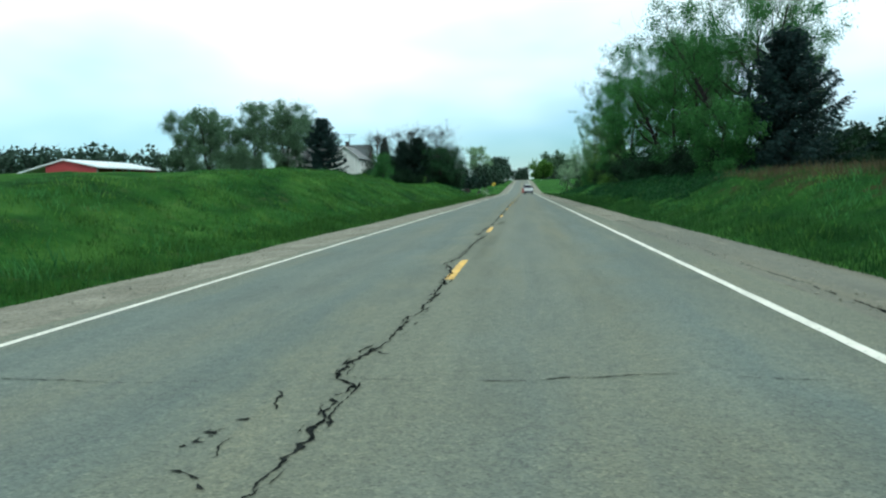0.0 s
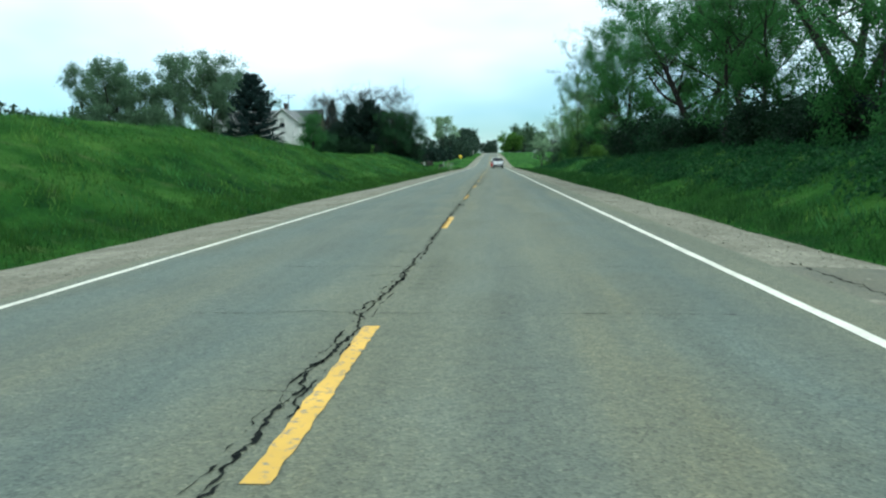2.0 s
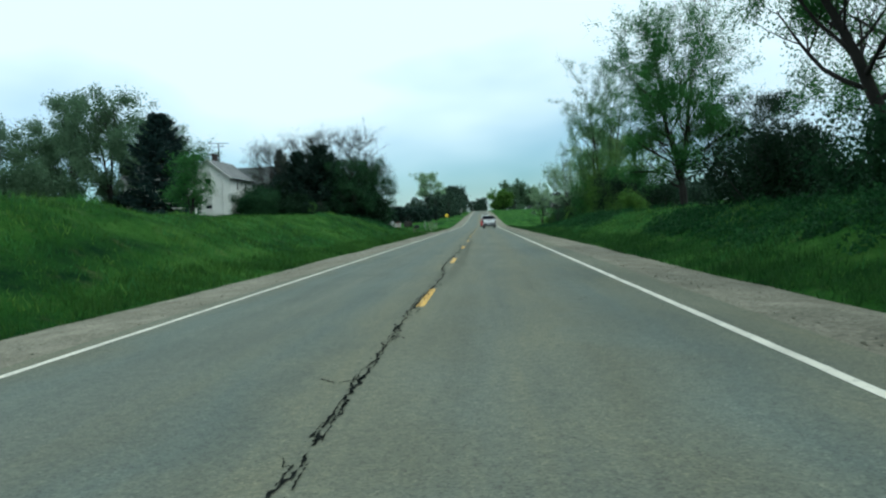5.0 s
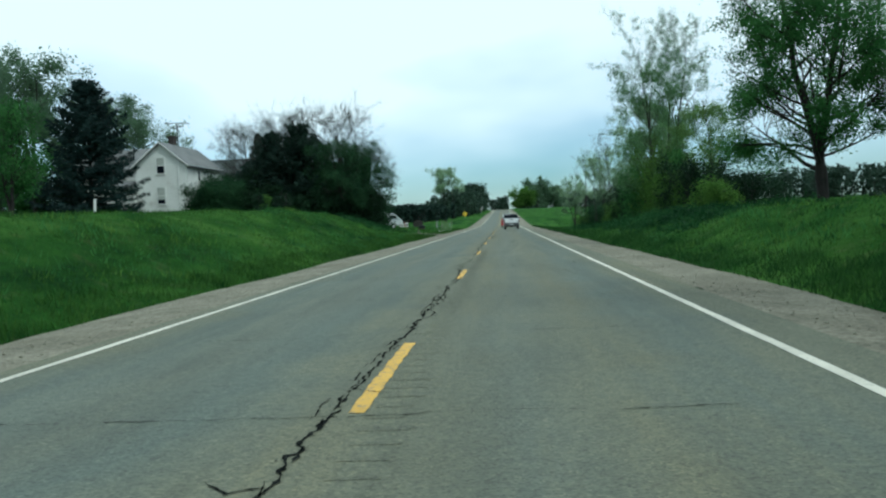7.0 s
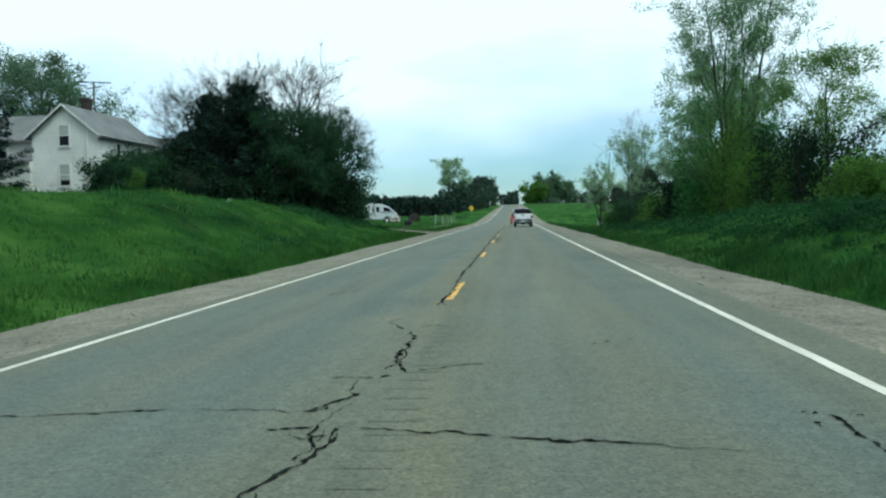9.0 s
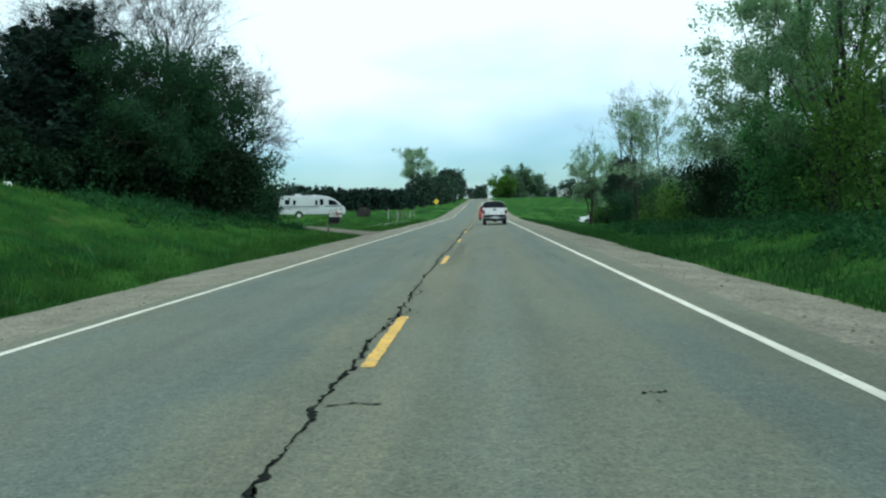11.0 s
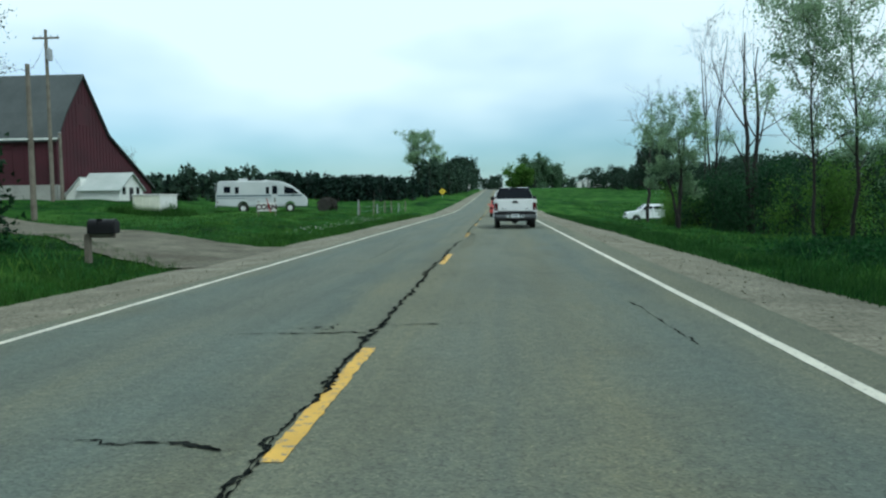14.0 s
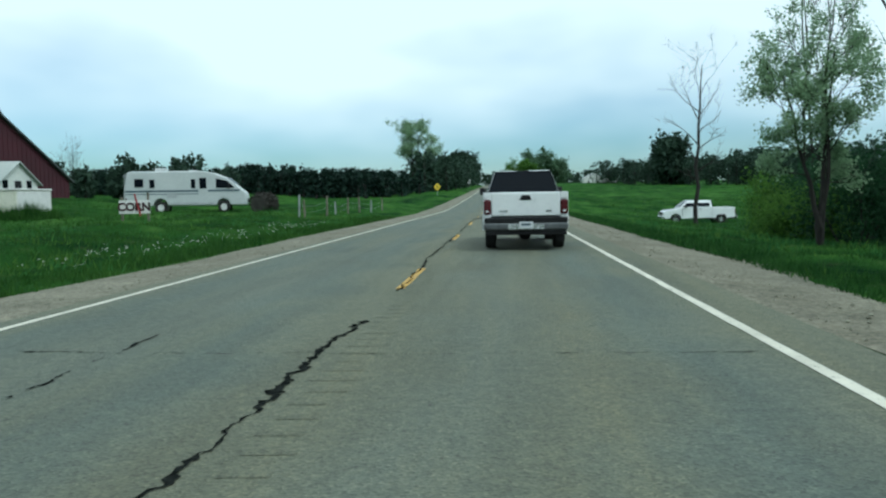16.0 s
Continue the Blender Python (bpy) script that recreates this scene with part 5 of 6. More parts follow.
def small_shed():
    s = thing("shed", Matrix.Translation((0, 0, 0)), "small white outbuilding with a pale roof beside the barn", "shed")
    x0, x1, y0, y1, g, e, p = -37.8, -33.9, 198.3, 203.0, 1.1, 2.85, 4.35
    ym = (y0 + y1) / 2
    part("wall", prism([(y0, g), (y1, g), (y1, e), (ym, p), (y0, e)], x0, x1, "x"), M_SIDING, s)
    for ye in (y0 - 0.3, y1 + 0.3):
        part("roof", slab((x0 - 0.2, ye, e - 0.1), (x1 + 0.25, ye, e - 0.1), (x1 + 0.25, ym, p + 0.1), (x0 - 0.2, ym, p + 0.1), 0.1), M_SHED_ROOF, s, "pale grey-green roof")
    part("lean_to", prism([(x0, g), (x0, 3.9), (x0 - 1.5, 2.3), (x0 - 1.5, g)], y0 + 0.3, y1 - 0.3, "y"), M_SIDING, s)
    part("lean_to_roof", slab((x0 - 1.75, y0 + 0.1, 2.15), (x0 - 1.75, y1 - 0.1, 2.15), (x0, y1 - 0.1, 4.02), (x0, y0 + 0.1, 4.02), 0.1), M_SHED_ROOF, s, "pale grey-green roof")
    # no opening is cut: a black panel gives the doorway's dark inside
    part("door", boxes((x1, ym - 0.4, g, x1 + 0.04, ym + 0.35, 3.0)), M_BLACK, s, "black panel standing for a shaded open doorway")
    for y in (ym - 1.5, ym + 1.3):
        part("window", boxes((x1, y - 0.28, 2.35, x1 + 0.04, y + 0.28, 3.05)), M_GLASS_DARK, s)
    return s


small_shed()
t = thing("storage_box", Matrix.Translation((-25.9, 187.9, 0.6)), "long cream-coloured storage box on the grass", "box")
part("body", boxes((-0.9, -1.6, 0, 1.2, 1.7, 1.45), bevel=0.02), M_CREAM, t)
part("lid", boxes((-0.96, -1.66, 1.45, 1.26, 1.76, 1.55), bevel=0.02), M_SIGN, t, "white lid")
for x in np.linspace(-0.7, 1.0, 4):
    part("rib", boxes((x - 0.03, -1.63, 0.05, x + 0.03, -1.6, 1.43)), M_CREAM, t)
part("side_panel", boxes((1.2, -1.5, 0.08, 1.225, 1.6, 1.4), bevel=0.006), M_SIGN, t, "white side panel")


def pole_barn():
    b = thing("pole_barn", Matrix.Translation((0, 0, 0.35)), "long red pole barn with a bright white metal roof", "barn")
    g, y0, y1 = 2.5, 109.0, 128.0
    xl, xa, xp, xr = -75.4, -70.6, -67.6, -62.4
    part("end_wall", prism([(xa, g), (xr, g), (xr, 6.15), (xp, 7.3), (xa, 6.6)], y0, y0 + 0.2, "y"), M_RED_WALL, b, "red metal gable wall")
    part("back_wall", prism([(xa, g), (xr, g), (xr, 6.15), (xp, 7.3), (xa, 6.6)], y1 - 0.2, y1, "y"), M_RED_WALL, b)
    part("inner_wall", boxes((xa, y0 + 0.2, g, xa + 0.15, y1 - 0.2, 6.5)), M_RED_WALL, b)
    part("roof", slab((xl, y0 - 0.3, 5.45), (xl, y1 + 0.3, 5.45), (xp, y1 + 0.3, 7.4), (xp, y0 - 0.3, 7.4), 0.2), M_METAL_ROOF, b, "white ribbed metal roof")
    part("roof", slab((xr + 0.5, y0 - 0.3, 6.1), (xr + 0.5, y1 + 0.3, 6.1), (xp, y1 + 0.3, 7.4), (xp, y0 - 0.3, 7.4), 0.2), M_METAL_ROOF, b, "white ribbed metal roof")
    for y in np.linspace(y0 + 0.1, y1 - 0.2, 5):
        part("post", boxes((xr - 0.1, y - 0.12, g, xr + 0.14, y + 0.12, 6.1)), M_WOOD, b)
        part("post", boxes((xl + 0.2, y - 0.1, g, xl + 0.4, y + 0.1, 5.5)), M_WOOD, b)
    for y in np.linspace(y0, y1, 20):
        part("roof_rib", slab((xr + 0.5, y, 6.14), (xr + 0.5, y + 0.06, 6.14), (xp, y + 0.06, 7.44), (xp, y, 7.44), 0.05), M_METAL_ROOF, b)
    return b


pole_barn()


def far_house(x, y, w, d, e, p):
    g = on_ground(x, y, 0.1)
    h = thing("far_house", Matrix.Translation((x, y, g)), "small white house far off at the field's edge", "house")
    part("wall", prism([(-w / 2, 0), (w / 2, 0), (w / 2, e), (0, p), (-w / 2, e)], 0, d, "y"), M_TRIM, h)
    for sx in (-1, 1):
        part("roof", slab((sx * (w / 2 + 0.4), -0.4, e - 0.2), (sx * (w / 2 + 0.4), d + 0.4, e - 0.2), (0, d + 0.4, p + 0.1), (0, -0.4, p + 0.1), 0.15), M_METAL_ROOF, h)
    part("extension", boxes((w / 2, 1, 0, w / 2 + 9, d - 1, e - 0.4)), M_TRIM, h)
    part("extension_roof", slab((w / 2, 0.6, e - 0.4), (w / 2 + 9.3, 0.6, e - 0.4), (w / 2 + 9.3, d - 0.6, e + 0.3), (w / 2, d - 0.6, e + 0.3), 0.15), M_METAL_ROOF, h)
    for wx in (-w / 4, w / 4):
        part("window", boxes((wx - 0.6, -0.05, 1.2, wx + 0.6, 0, 2.6)), M_GLASS_DARK, h)
    return h


far_house(60.5, 640, 12, 10, 4.4, 7.6)


# ---- vehicles ----
def arch(cy, r, z, n=7, way=1):
    """Points of a wheel arch along a sill at height z."""
    pts = [(cy + way * r * math.cos(a), z + (r * math.sin(a)) * 0.95) for a in np.linspace(math.pi, 0, n)]
    return pts


def glass_quad(corners, lift=0.012):
    """A pane of glass laid just proud of a body, from four corners."""
    a, b, c, d = map(Vector, corners)
    nrm = (b - a).cross(d - a).normalized() * lift
    bm = bmesh.new()
    top = [bm.verts.new(p + nrm) for p in (a, b, c, d)]
    low = [bm.verts.new(p - nrm * 0.3) for p in (a, b, c, d)]
    bm.faces.new(top)
    bm.faces.new(low[::-1])
    for i in range(4):
        bm.faces.new((top[i], low[i], low[(i + 1) % 4], top[(i + 1) % 4]))
    return bm


def frustum(x, y0, y1, z0, tx, ty0, ty1, z1, bevel=0.05):
    bm = bmesh.new()
    lo = [bm.verts.new(v) for v in ((-x, y0, z0), (x, y0, z0), (x, y1, z0), (-x, y1, z0))]
    hi = [bm.verts.new(v) for v in ((-tx, ty0, z1), (tx, ty0, z1), (tx, ty1, z1), (-tx, ty1, z1))]
    bm.faces.new(lo[::-1])
    bm.faces.new(hi)
    for i in range(4):
        bm.faces.new((lo[i], lo[(i + 1) % 4], hi[(i + 1) % 4], hi[i]))
    bmesh.ops.recalc_face_normals(bm, faces=bm.faces[:])
    bmesh.ops.bevel(bm, geom=bm.edges[:], offset=bevel, segments=3, affect="EDGES", profile=0.5)
    return bm


def pickup(m, label, crew=False, two_tone=True, hub=None):
    """A full-size pickup standing on local z 0, its tail at y 0, its nose towards +y."""
    t = thing("pickup_truck", m, label, "truck")
    bed = 1.95 if not crew else 1.75
    nose = 5.75
    lower = M_SILVER if two_tone else M_WHITE
    wr, wf = 1.12, 4.72
    # cab and front end
    out = [(bed, 0.5), (bed, 1.37), (4.25, 1.37), (4.5, 1.26), (5.45, 1.13), (5.7, 0.98), (nose, 0.62), (5.68, 0.45)]
    out += [(y, z) for y, z in reversed(arch(wf, 0.45, 0.45))]
    part("body", prism(out, -0.96, 0.96, "x", bevel=0.035), M_WHITE, t, "white painted cab and bonnet")
    top0, top1 = bed + 0.16, 3.55 if not crew else 3.7
    part("cab_roof", frustum(0.93, bed + 0.03, 4.42, 1.34, 0.72, top0, top1, 1.93, 0.07), M_WHITE, t)
    # open bed
    side = [(0.06, 0.55), (0.06, 1.36), (bed, 1.36), (bed, 0.5)] + [(y, z) for y, z in reversed(arch(wr, 0.46, 0.5))]
    for s in (-1, 1):
        bs = part("bed_side", prism(side, s * 0.99, s * 0.89, "x", bevel=0.02), M_WHITE, t, "white bed side")
        part("lower_panel", boxes((s * 0.985, 0.1, 0.52, s * 1.0, 0.62, 0.82), (s * 0.985, 1.62, 0.5, s * 1.0, bed, 0.8), bevel=0.006), lower, bs)
        fl = [(y, z) for y, z in arch(wr, 0.50, 0.46, 9)] + [(y, z) for y, z in reversed(arch(wr, 0.44, 0.46, 9))]
        part("wheel_flare", prism(fl, s * 0.97, s * 1.025, "x"), lower if two_tone else M_WHITE, bs)
    part("bed_floor", boxes((-0.9, 0.1, 0.66, 0.9, bed, 0.72)), M_BLACK, t)
    tg = part("tailgate", boxes((-0.80, 0.0, 0.80, 0.80, 0.09, 1.36), bevel=0.03), M_WHITE, t, "white tailgate with a black handle")
    part("handle", prism([(-0.14, 1.18), (0.14, 1.18), (0.09, 1.29), (-0.09, 1.29)], -0.02, 0.0, "y", bevel=0.01), M_BLACK, tg, "black latch handle")
    part("badge", boxes((-0.62, -0.012, 0.90, -0.42, 0.0, 0.945), bevel=0.004), M_CHROME, tg)
    part("badge", boxes((0.46, -0.012, 0.90, 0.6, 0.0, 0.945), bevel=0.004), M_CHROME, tg)
    part("tailgate_seam", boxes((-0.80, 0.02, 0.74, 0.80, 0.06, 0.80)), M_BLACK, t)
    for s in (-1, 1):
        lamp = part("tail_light", boxes((s * 0.8, -0.024, 0.84, s * 0.98, 0.1, 1.19), bevel=0.05), M_TAIL, t, "red tail light")
        part("reverse_lens", boxes((s * 0.86, -0.026, 0.9, s * 0.93, -0.02, 0.94)), M_PLATE, lamp)
        part("rear_pillar", boxes((s * 0.81, 0.02, 0.72, s * 0.97, 0.1, 0.88), (s * 0.81, 0.02, 1.22, s * 0.97, 0.1, 1.36), bevel=0.01), M_WHITE, t)
    bp = part("rear_bumper", boxes((-0.97, -0.18, 0.48, 0.97, 0.06, 0.66), bevel=0.05), M_BUMPER if two_tone else M_CHROME, t, "dark grey step bumper")
    part("bumper_insert", boxes((-0.42, -0.188, 0.5, 0.42, -0.176, 0.62), bevel=0.005), M_CHROME, bp, "bright metal middle section")
    part("number_plate", boxes((-0.16, -0.198, 0.53, 0.16, -0.19, 0.68), bevel=0.004), M_PLATE, bp, "pale plate with a plain dark bar")
    part("plate_bar", boxes((-0.11, -0.204, 0.59, 0.11, -0.2, 0.64)), M_TEAL, bp)
    part("bumper_pad", boxes((-0.96, -0.165, 0.655, 0.96, 0.05, 0.775), bevel=0.02), M_BLACK, bp, "black rubber step pad")
    part("valance", boxes((-0.94, -0.13, 0.37, 0.94, 0.02, 0.5), bevel=0.02), M_BLACK, bp, "dark lower valance")
    part("hitch", boxes((-0.05, -0.12, 0.40, 0.05, 0.3, 0.5), (-0.4, 0.1, 0.40, 0.4, 0.2, 0.46), bevel=0.01), M_BLACK, t)
    part("spare_tyre", ring_wheel(0.36, 0.2, 0.2), M_TYRE, t).matrix_local = pose(0, 0.75, 0.48, 0, 90, 0)
    part("axle", rod((-0.8, wr, 0.37), (0.8, wr, 0.37), 0.06), M_BLACK, t)
    part("differential", rod((0, wr - 0.18, 0.37), (0, wr + 0.18, 0.37), 0.17, 14, 0.12), M_BLACK, t)
    part("exhaust_pipe", rod((0.62, 0.0, 0.42), (0.62, 0.8, 0.42), 0.035, 10), M_CHROME, t)
    part("underbody", boxes((-0.72, 0.3, 0.44, 0.72, 5.3, 0.62)), M_BLACK, t)
    for s in (-1, 1):
        part("mud_flap", boxes((s * 0.72, 0.58, 0.2, s * 0.95, 0.6, 0.5)), M_BLACK, t)
        for y in (wr, wf):
            wheel(t, s * 0.83, y, 0.375, 0.26, hub or M_CHROME, s)
        mir = part("mirror", boxes((s * 0.98, 3.85, 1.32, s * 1.16, 3.97, 1.52), bevel=0.03), M_BLACK, t, "black door mirror")
        part("mirror_arm", rod((s * 0.92, 3.92, 1.38), (s * 1.0, 3.92, 1.40), 0.025, 8), M_BLACK, mir)
    # glass
    part("rear_window", glass_quad([(-0.90, bed + 0.022, 1.37), (0.90, bed + 0.022, 1.37), (0.715, top0 - 0.02, 1.905), (-0.715, top0 - 0.02, 1.905)], 0.04), M_GLASS_DARK, t, "dark tinted rear window")
    part("windscreen", glass_quad([(0.80, 4.36, 1.42), (-0.80, 4.36, 1.42), (-0.62, top1 + 0.08, 1.86), (0.62, top1 + 0.08, 1.86)], 0.03), M_GLASS_DARK, t)
    mid = 2.95 if not crew else 3.0
    for s in (-1, 1):
        for ya, yb, tb, tc in ((bed + 0.28, mid - 0.06, top0 + 0.1, mid - 0.06), (mid + 0.06, 4.15, mid + 0.06, top1 - 0.02)):
            c = [(s * 0.915, yb, 1.42), (s * 0.915, ya, 1.42), (s * 0.705, tb, 1.83), (s * 0.705, tc, 1.83)]
            part("side_window", glass_quad(c if s < 0 else c[::-1], 0.03), M_GLASS_DARK, t)
        for y in (bed + 0.12, mid, 4.2):
            part("door_seam", boxes((s * 0.955, y - 0.008, 0.6, s * 0.965, y + 0.008, 1.36)), M_BLACK, t)
        for y in (mid - 0.25, mid + 0.2):
            part("door_handle", boxes((s * 0.96, y - 0.09, 1.18, s * 0.985, y + 0.09, 1.23), bevel=0.008), M_BLACK, t)
        part("headlight", boxes((s * 0.62, 5.62, 0.82, s * 0.95, 5.735, 1.0), bevel=0.03), M_LAMP, t)
    part("grille", boxes((-0.58, 5.66, 0.76, 0.58, 5.76, 1.02), bevel=0.02), M_BLACK, t)
    part("front_bumper", boxes((-0.97, 5.6, 0.45, 0.97, 5.85, 0.68), bevel=0.05), M_CHROME, t)
    part("third_brake_light", boxes((-0.14, top0 - 0.01, 1.905, 0.14, top0 + 0.08, 1.93), bevel=0.008), M_BLACK, t)
    return t


pickup(pose(2.0, 164.6, 0.002), "white extended-cab pickup truck with silver lower trim on the road")
pickup(pose(20.4, 211.3, on_ground(17.5, 211.2, 0.02), 0, 0, 90), "white crew-cab pickup parked in the grassy field", crew=True, two_tone=False)


def small_car(m, label, paint, length, width, height, name="car", van=False):
    c = thing(name, m, label, "car" if not van else "van")
    w, L, h = width / 2, length, height
    belt = h * 0.6
    prof = [(0.02, 0.3), (0.0, belt * 0.92), (0.15, belt), (L * 0.74, belt), (L * 0.98, belt * 0.72), (L, 0.35), (L - 0.1, 0.25)]
    prof += [(y, z) for y, z in reversed(arch(L - 0.85, 0.36, 0.25))] + [(y, z) for y, z in reversed(arch(0.85, 0.36, 0.25))]
    part("body", prism(prof, -w, w, "x", bevel=0.06), paint, c)
    y1 = L * 0.72 if not van else L * 0.82
    part("cabin", frustum(w * 0.95, 0.12, y1, belt - 0.04, w * 0.78, 0.3 if van else 0.6, y1 - 0.8, h, 0.07), paint, c)
    part("rear_window", glass_quad([(-w * 0.8, 0.16, belt + 0.04), (w * 0.8, 0.16, belt + 0.04), (w * 0.68, 0.28 if van else 0.53, h - 0.07), (-w * 0.68, 0.28 if van else 0.53, h - 0.07)], 0.035), M_GLASS_DARK, c)
    for s in (-1, 1):
        cc = [(s * w * 0.935, y1 - 0.35, belt + 0.04), (s * w * 0.935, 0.4, belt + 0.04), (s * w * 0.80, 0.75, h - 0.08), (s * w * 0.80, y1 - 0.85, h - 0.08)]
        part("side_window", glass_quad(cc if s < 0 else cc[::-1], 0.035), M_GLASS_DARK, c)
        part("tail_light", boxes((s * w * 0.72, -0.03, belt * 0.66, s * w * 0.97, 0.08, belt * 0.9), bevel=0.02), M_TAIL, c)
        part("mirror", boxes((s * (w + 0.02), L * 0.62, belt, s * (w + 0.17), L * 0.62 + 0.1, belt + 0.14), bevel=0.03), paint, c)
        for y in (0.85, L - 0.85):
            wheel(c, s * (w - 0.12), y, 0.32, 0.2, M_CHROME, s)
    part("bumper", boxes((-w * 0.98, -0.08, 0.32, w * 0.98, 0.1, 0.55), bevel=0.05), paint, c)
    part("number_plate", boxes((-0.15, -0.09, 0.4, 0.15, -0.082, 0.52)), M_PLATE, c)
    return c


small_car(pose(1.45, 190.0, 0.002), "red hatchback ahead on the road", M_RED_PAINT, 4.3, 1.75, 1.5)
small_car(pose(1.75, 232.0, float(road_z(231))), "white van far ahead on the road", M_WHITE, 5.2, 2.0, 2.2, "van", True)


def motorhome():
    """Local y runs from tail to nose; the side towards +x is the one that faces the road's start."""
    t = thing("motorhome", pose(-25.1, 199.6, on_ground(-20.5, 200.3, 0.02), 0, 0, -76) @ Matrix.Diagonal((1, 1, 1.1, 1)), "long off-white motorhome with a slate-blue stripe on the grass", "motorhome")
    L, w = 8.4, 1.18
    wr, wf = 2.45, 6.75
    prof = [(0.0, 0.62), (0.02, 1.4), (0.22, 2.62), (0.5, 2.74), (5.2, 2.74), (6.1, 2.62), (7.0, 2.28), (7.75, 1.72), (8.3, 1.3), (L, 1.0), (8.36, 0.5)]
    prof += [(y, z) for y, z in reversed(arch(wf, 0.46, 0.5))] + [(y, z) for y, z in reversed(arch(wr, 0.48, 0.52))]
    part("body", prism(prof, -w, w, "x", bevel=0.09), M_RV, t, "off-white moulded body")
    for s in (-1, 1):
        x = s * (w + 0.004)
        part("stripe", boxes((x, 0.1, 1.40, x + s * 0.008, 7.9, 1.52), (x, 0.1, 1.24, x + s * 0.008, 5.4, 1.29)), M_TEAL, t, "slate-blue side stripe")
        for ya, yb, za, zb in ((0.75, 1.35, 1.72, 2.25), (1.75, 2.1, 1.66, 2.2), (4.55, 4.85, 1.62, 2.2)):
            win = part("window", boxes((x, ya, za, x + s * 0.02, yb, zb), bevel=0.006), M_GLASS_DARK, t)
            part("window_frame", boxes((x, ya - 0.05, za - 0.05, x + s * 0.012, ya, zb + 0.05), (x, yb, za - 0.05, x + s * 0.012, yb + 0.05, zb + 0.05), (x, ya, zb, x + s * 0.012, yb, zb + 0.05), (x, ya, za - 0.05, x + s * 0.012, yb, za)), M_RV, win)
        door = part("door", boxes((x, 5.05, 0.62, x + s * 0.014, 5.7, 2.4), bevel=0.004), M_RV, t, "entry door with a dark window")
        part("door_window", boxes((x + s * 0.014, 5.14, 1.6, x + s * 0.026, 5.6, 2.28)), M_GLASS_DARK, door)
        cab = [(x, 6.25, 1.62), (x, 7.55, 1.62), (x, 7.05, 2.08), (x, 6.25, 2.24)]
        part("cab_window", glass_quad(cab if s > 0 else cab[::-1], 0.014), M_GLASS_DARK, t)
        part("locker", boxes((x, 2.9, 1.0, x + s * 0.01, 3.6, 1.34), bevel=0.004), M_SILVER, t)
        part("skirt", boxes((x, 3.1, 0.55, x + s * 0.01, 6.1, 0.72)), M_SILVER, t)
        part("mirror", boxes((s * (w + 0.06), 7.1, 1.6, s * (w + 0.26), 7.2, 1.95), bevel=0.02), M_BLACK, t)
        for y in (wr, wf):
            wheel(t, s * (w - 0.16), y, 0.4, 0.24, M_HUB, s)
        part("marker_lamp", boxes((x, 0.12, 0.85, x + s * 0.02, 0.2, 1.05)), M_TAIL, t)
    part("windscreen", glass_quad([(1.0, 7.62, 1.86), (-1.0, 7.62, 1.86), (-0.95, 7.05, 2.29), (0.95, 7.05, 2.29)], 0.03), M_GLASS_DARK, t)
    part("roof_unit", boxes((-0.4, 2.0, 2.73, 0.4, 2.8, 2.95), bevel=0.05), M_RV, t, "rooftop cooling unit")
    part("roof_vent", boxes((-0.25, 4.3, 2.73, 0.25, 4.8, 2.82), bevel=0.03), M_RV, t)
    part("rear_ladder", boxes((0.3, -0.08, 0.9, 0.34, -0.04, 2.6), (0.62, -0.08, 0.9, 0.66, -0.04, 2.6), *[(0.34, -0.07, z, 0.62, -0.05, z + 0.03) for z in np.arange(1.0, 2.6, 0.3)]), M_CHROME, t)
    part("rear_bumper", boxes((-w, -0.12, 0.5, w, 0.1, 0.66), bevel=0.03), M_CHROME, t)
    part("number_plate", boxes((-0.16, -0.13, 0.7, 0.16, -0.122, 0.84)), M_PLATE, t)
    part("front_grille", boxes((-0.6, 8.37, 0.62, 0.6, 8.43, 0.95), bevel=0.02), M_BLACK, t)
    return t


motorhome()


# ---- small things beside the road ----
def lettering(text, size, material, parent, m):
    cu = bpy.data.curves.new("text", "FONT")
    cu.body, cu.size, cu.extrude, cu.align_x, cu.offset = text, size, 0.004, "CENTER", 0.02
    tmp = bpy.data.objects.new("text", cu)
    scene.collection.objects.link(tmp)
    bpy.context.view_layer.update()
    me = bpy.data.meshes.new_from_object(tmp.evaluated_get(bpy.context.evaluated_depsgraph_get()))
    bpy.data.objects.remove(tmp)
    me.materials.clear()
    me.materials.append(material)
    ob = part("lettering", me, material, parent, "dark maroon capital letters")
    ob.matrix_local = m
    return ob


gx, gy = -13.4, 176.8
sg = thing("corn_sign", pose(gx, gy, on_ground(gx, gy, 0.0), 0, 0, 8), "white board sign lettered CORN on short posts", "sign")
part("board", boxes((-0.62, -0.02, 0.28, 0.62, 0.02, 0.82), bevel=0.006), M_SIGN, sg)
lettering("CORN", 0.45, M_LETTER, sg, pose(-0.02, -0.026, 0.40, 90, 0, 0))
for x in (-0.52, 0.52):
    part("post", boxes((x - 0.04, 0.02, -0.3, x + 0.04, 0.1, 0.95 if x < 0 else 1.12), bevel=0.008), M_WOOD, sg)
part("brace", rod((0.02, -0.05, 1.08), (0.24, -0.05, 0.18), 0.035, 6), M_RED_WALL, sg, "leaning maroon stake")

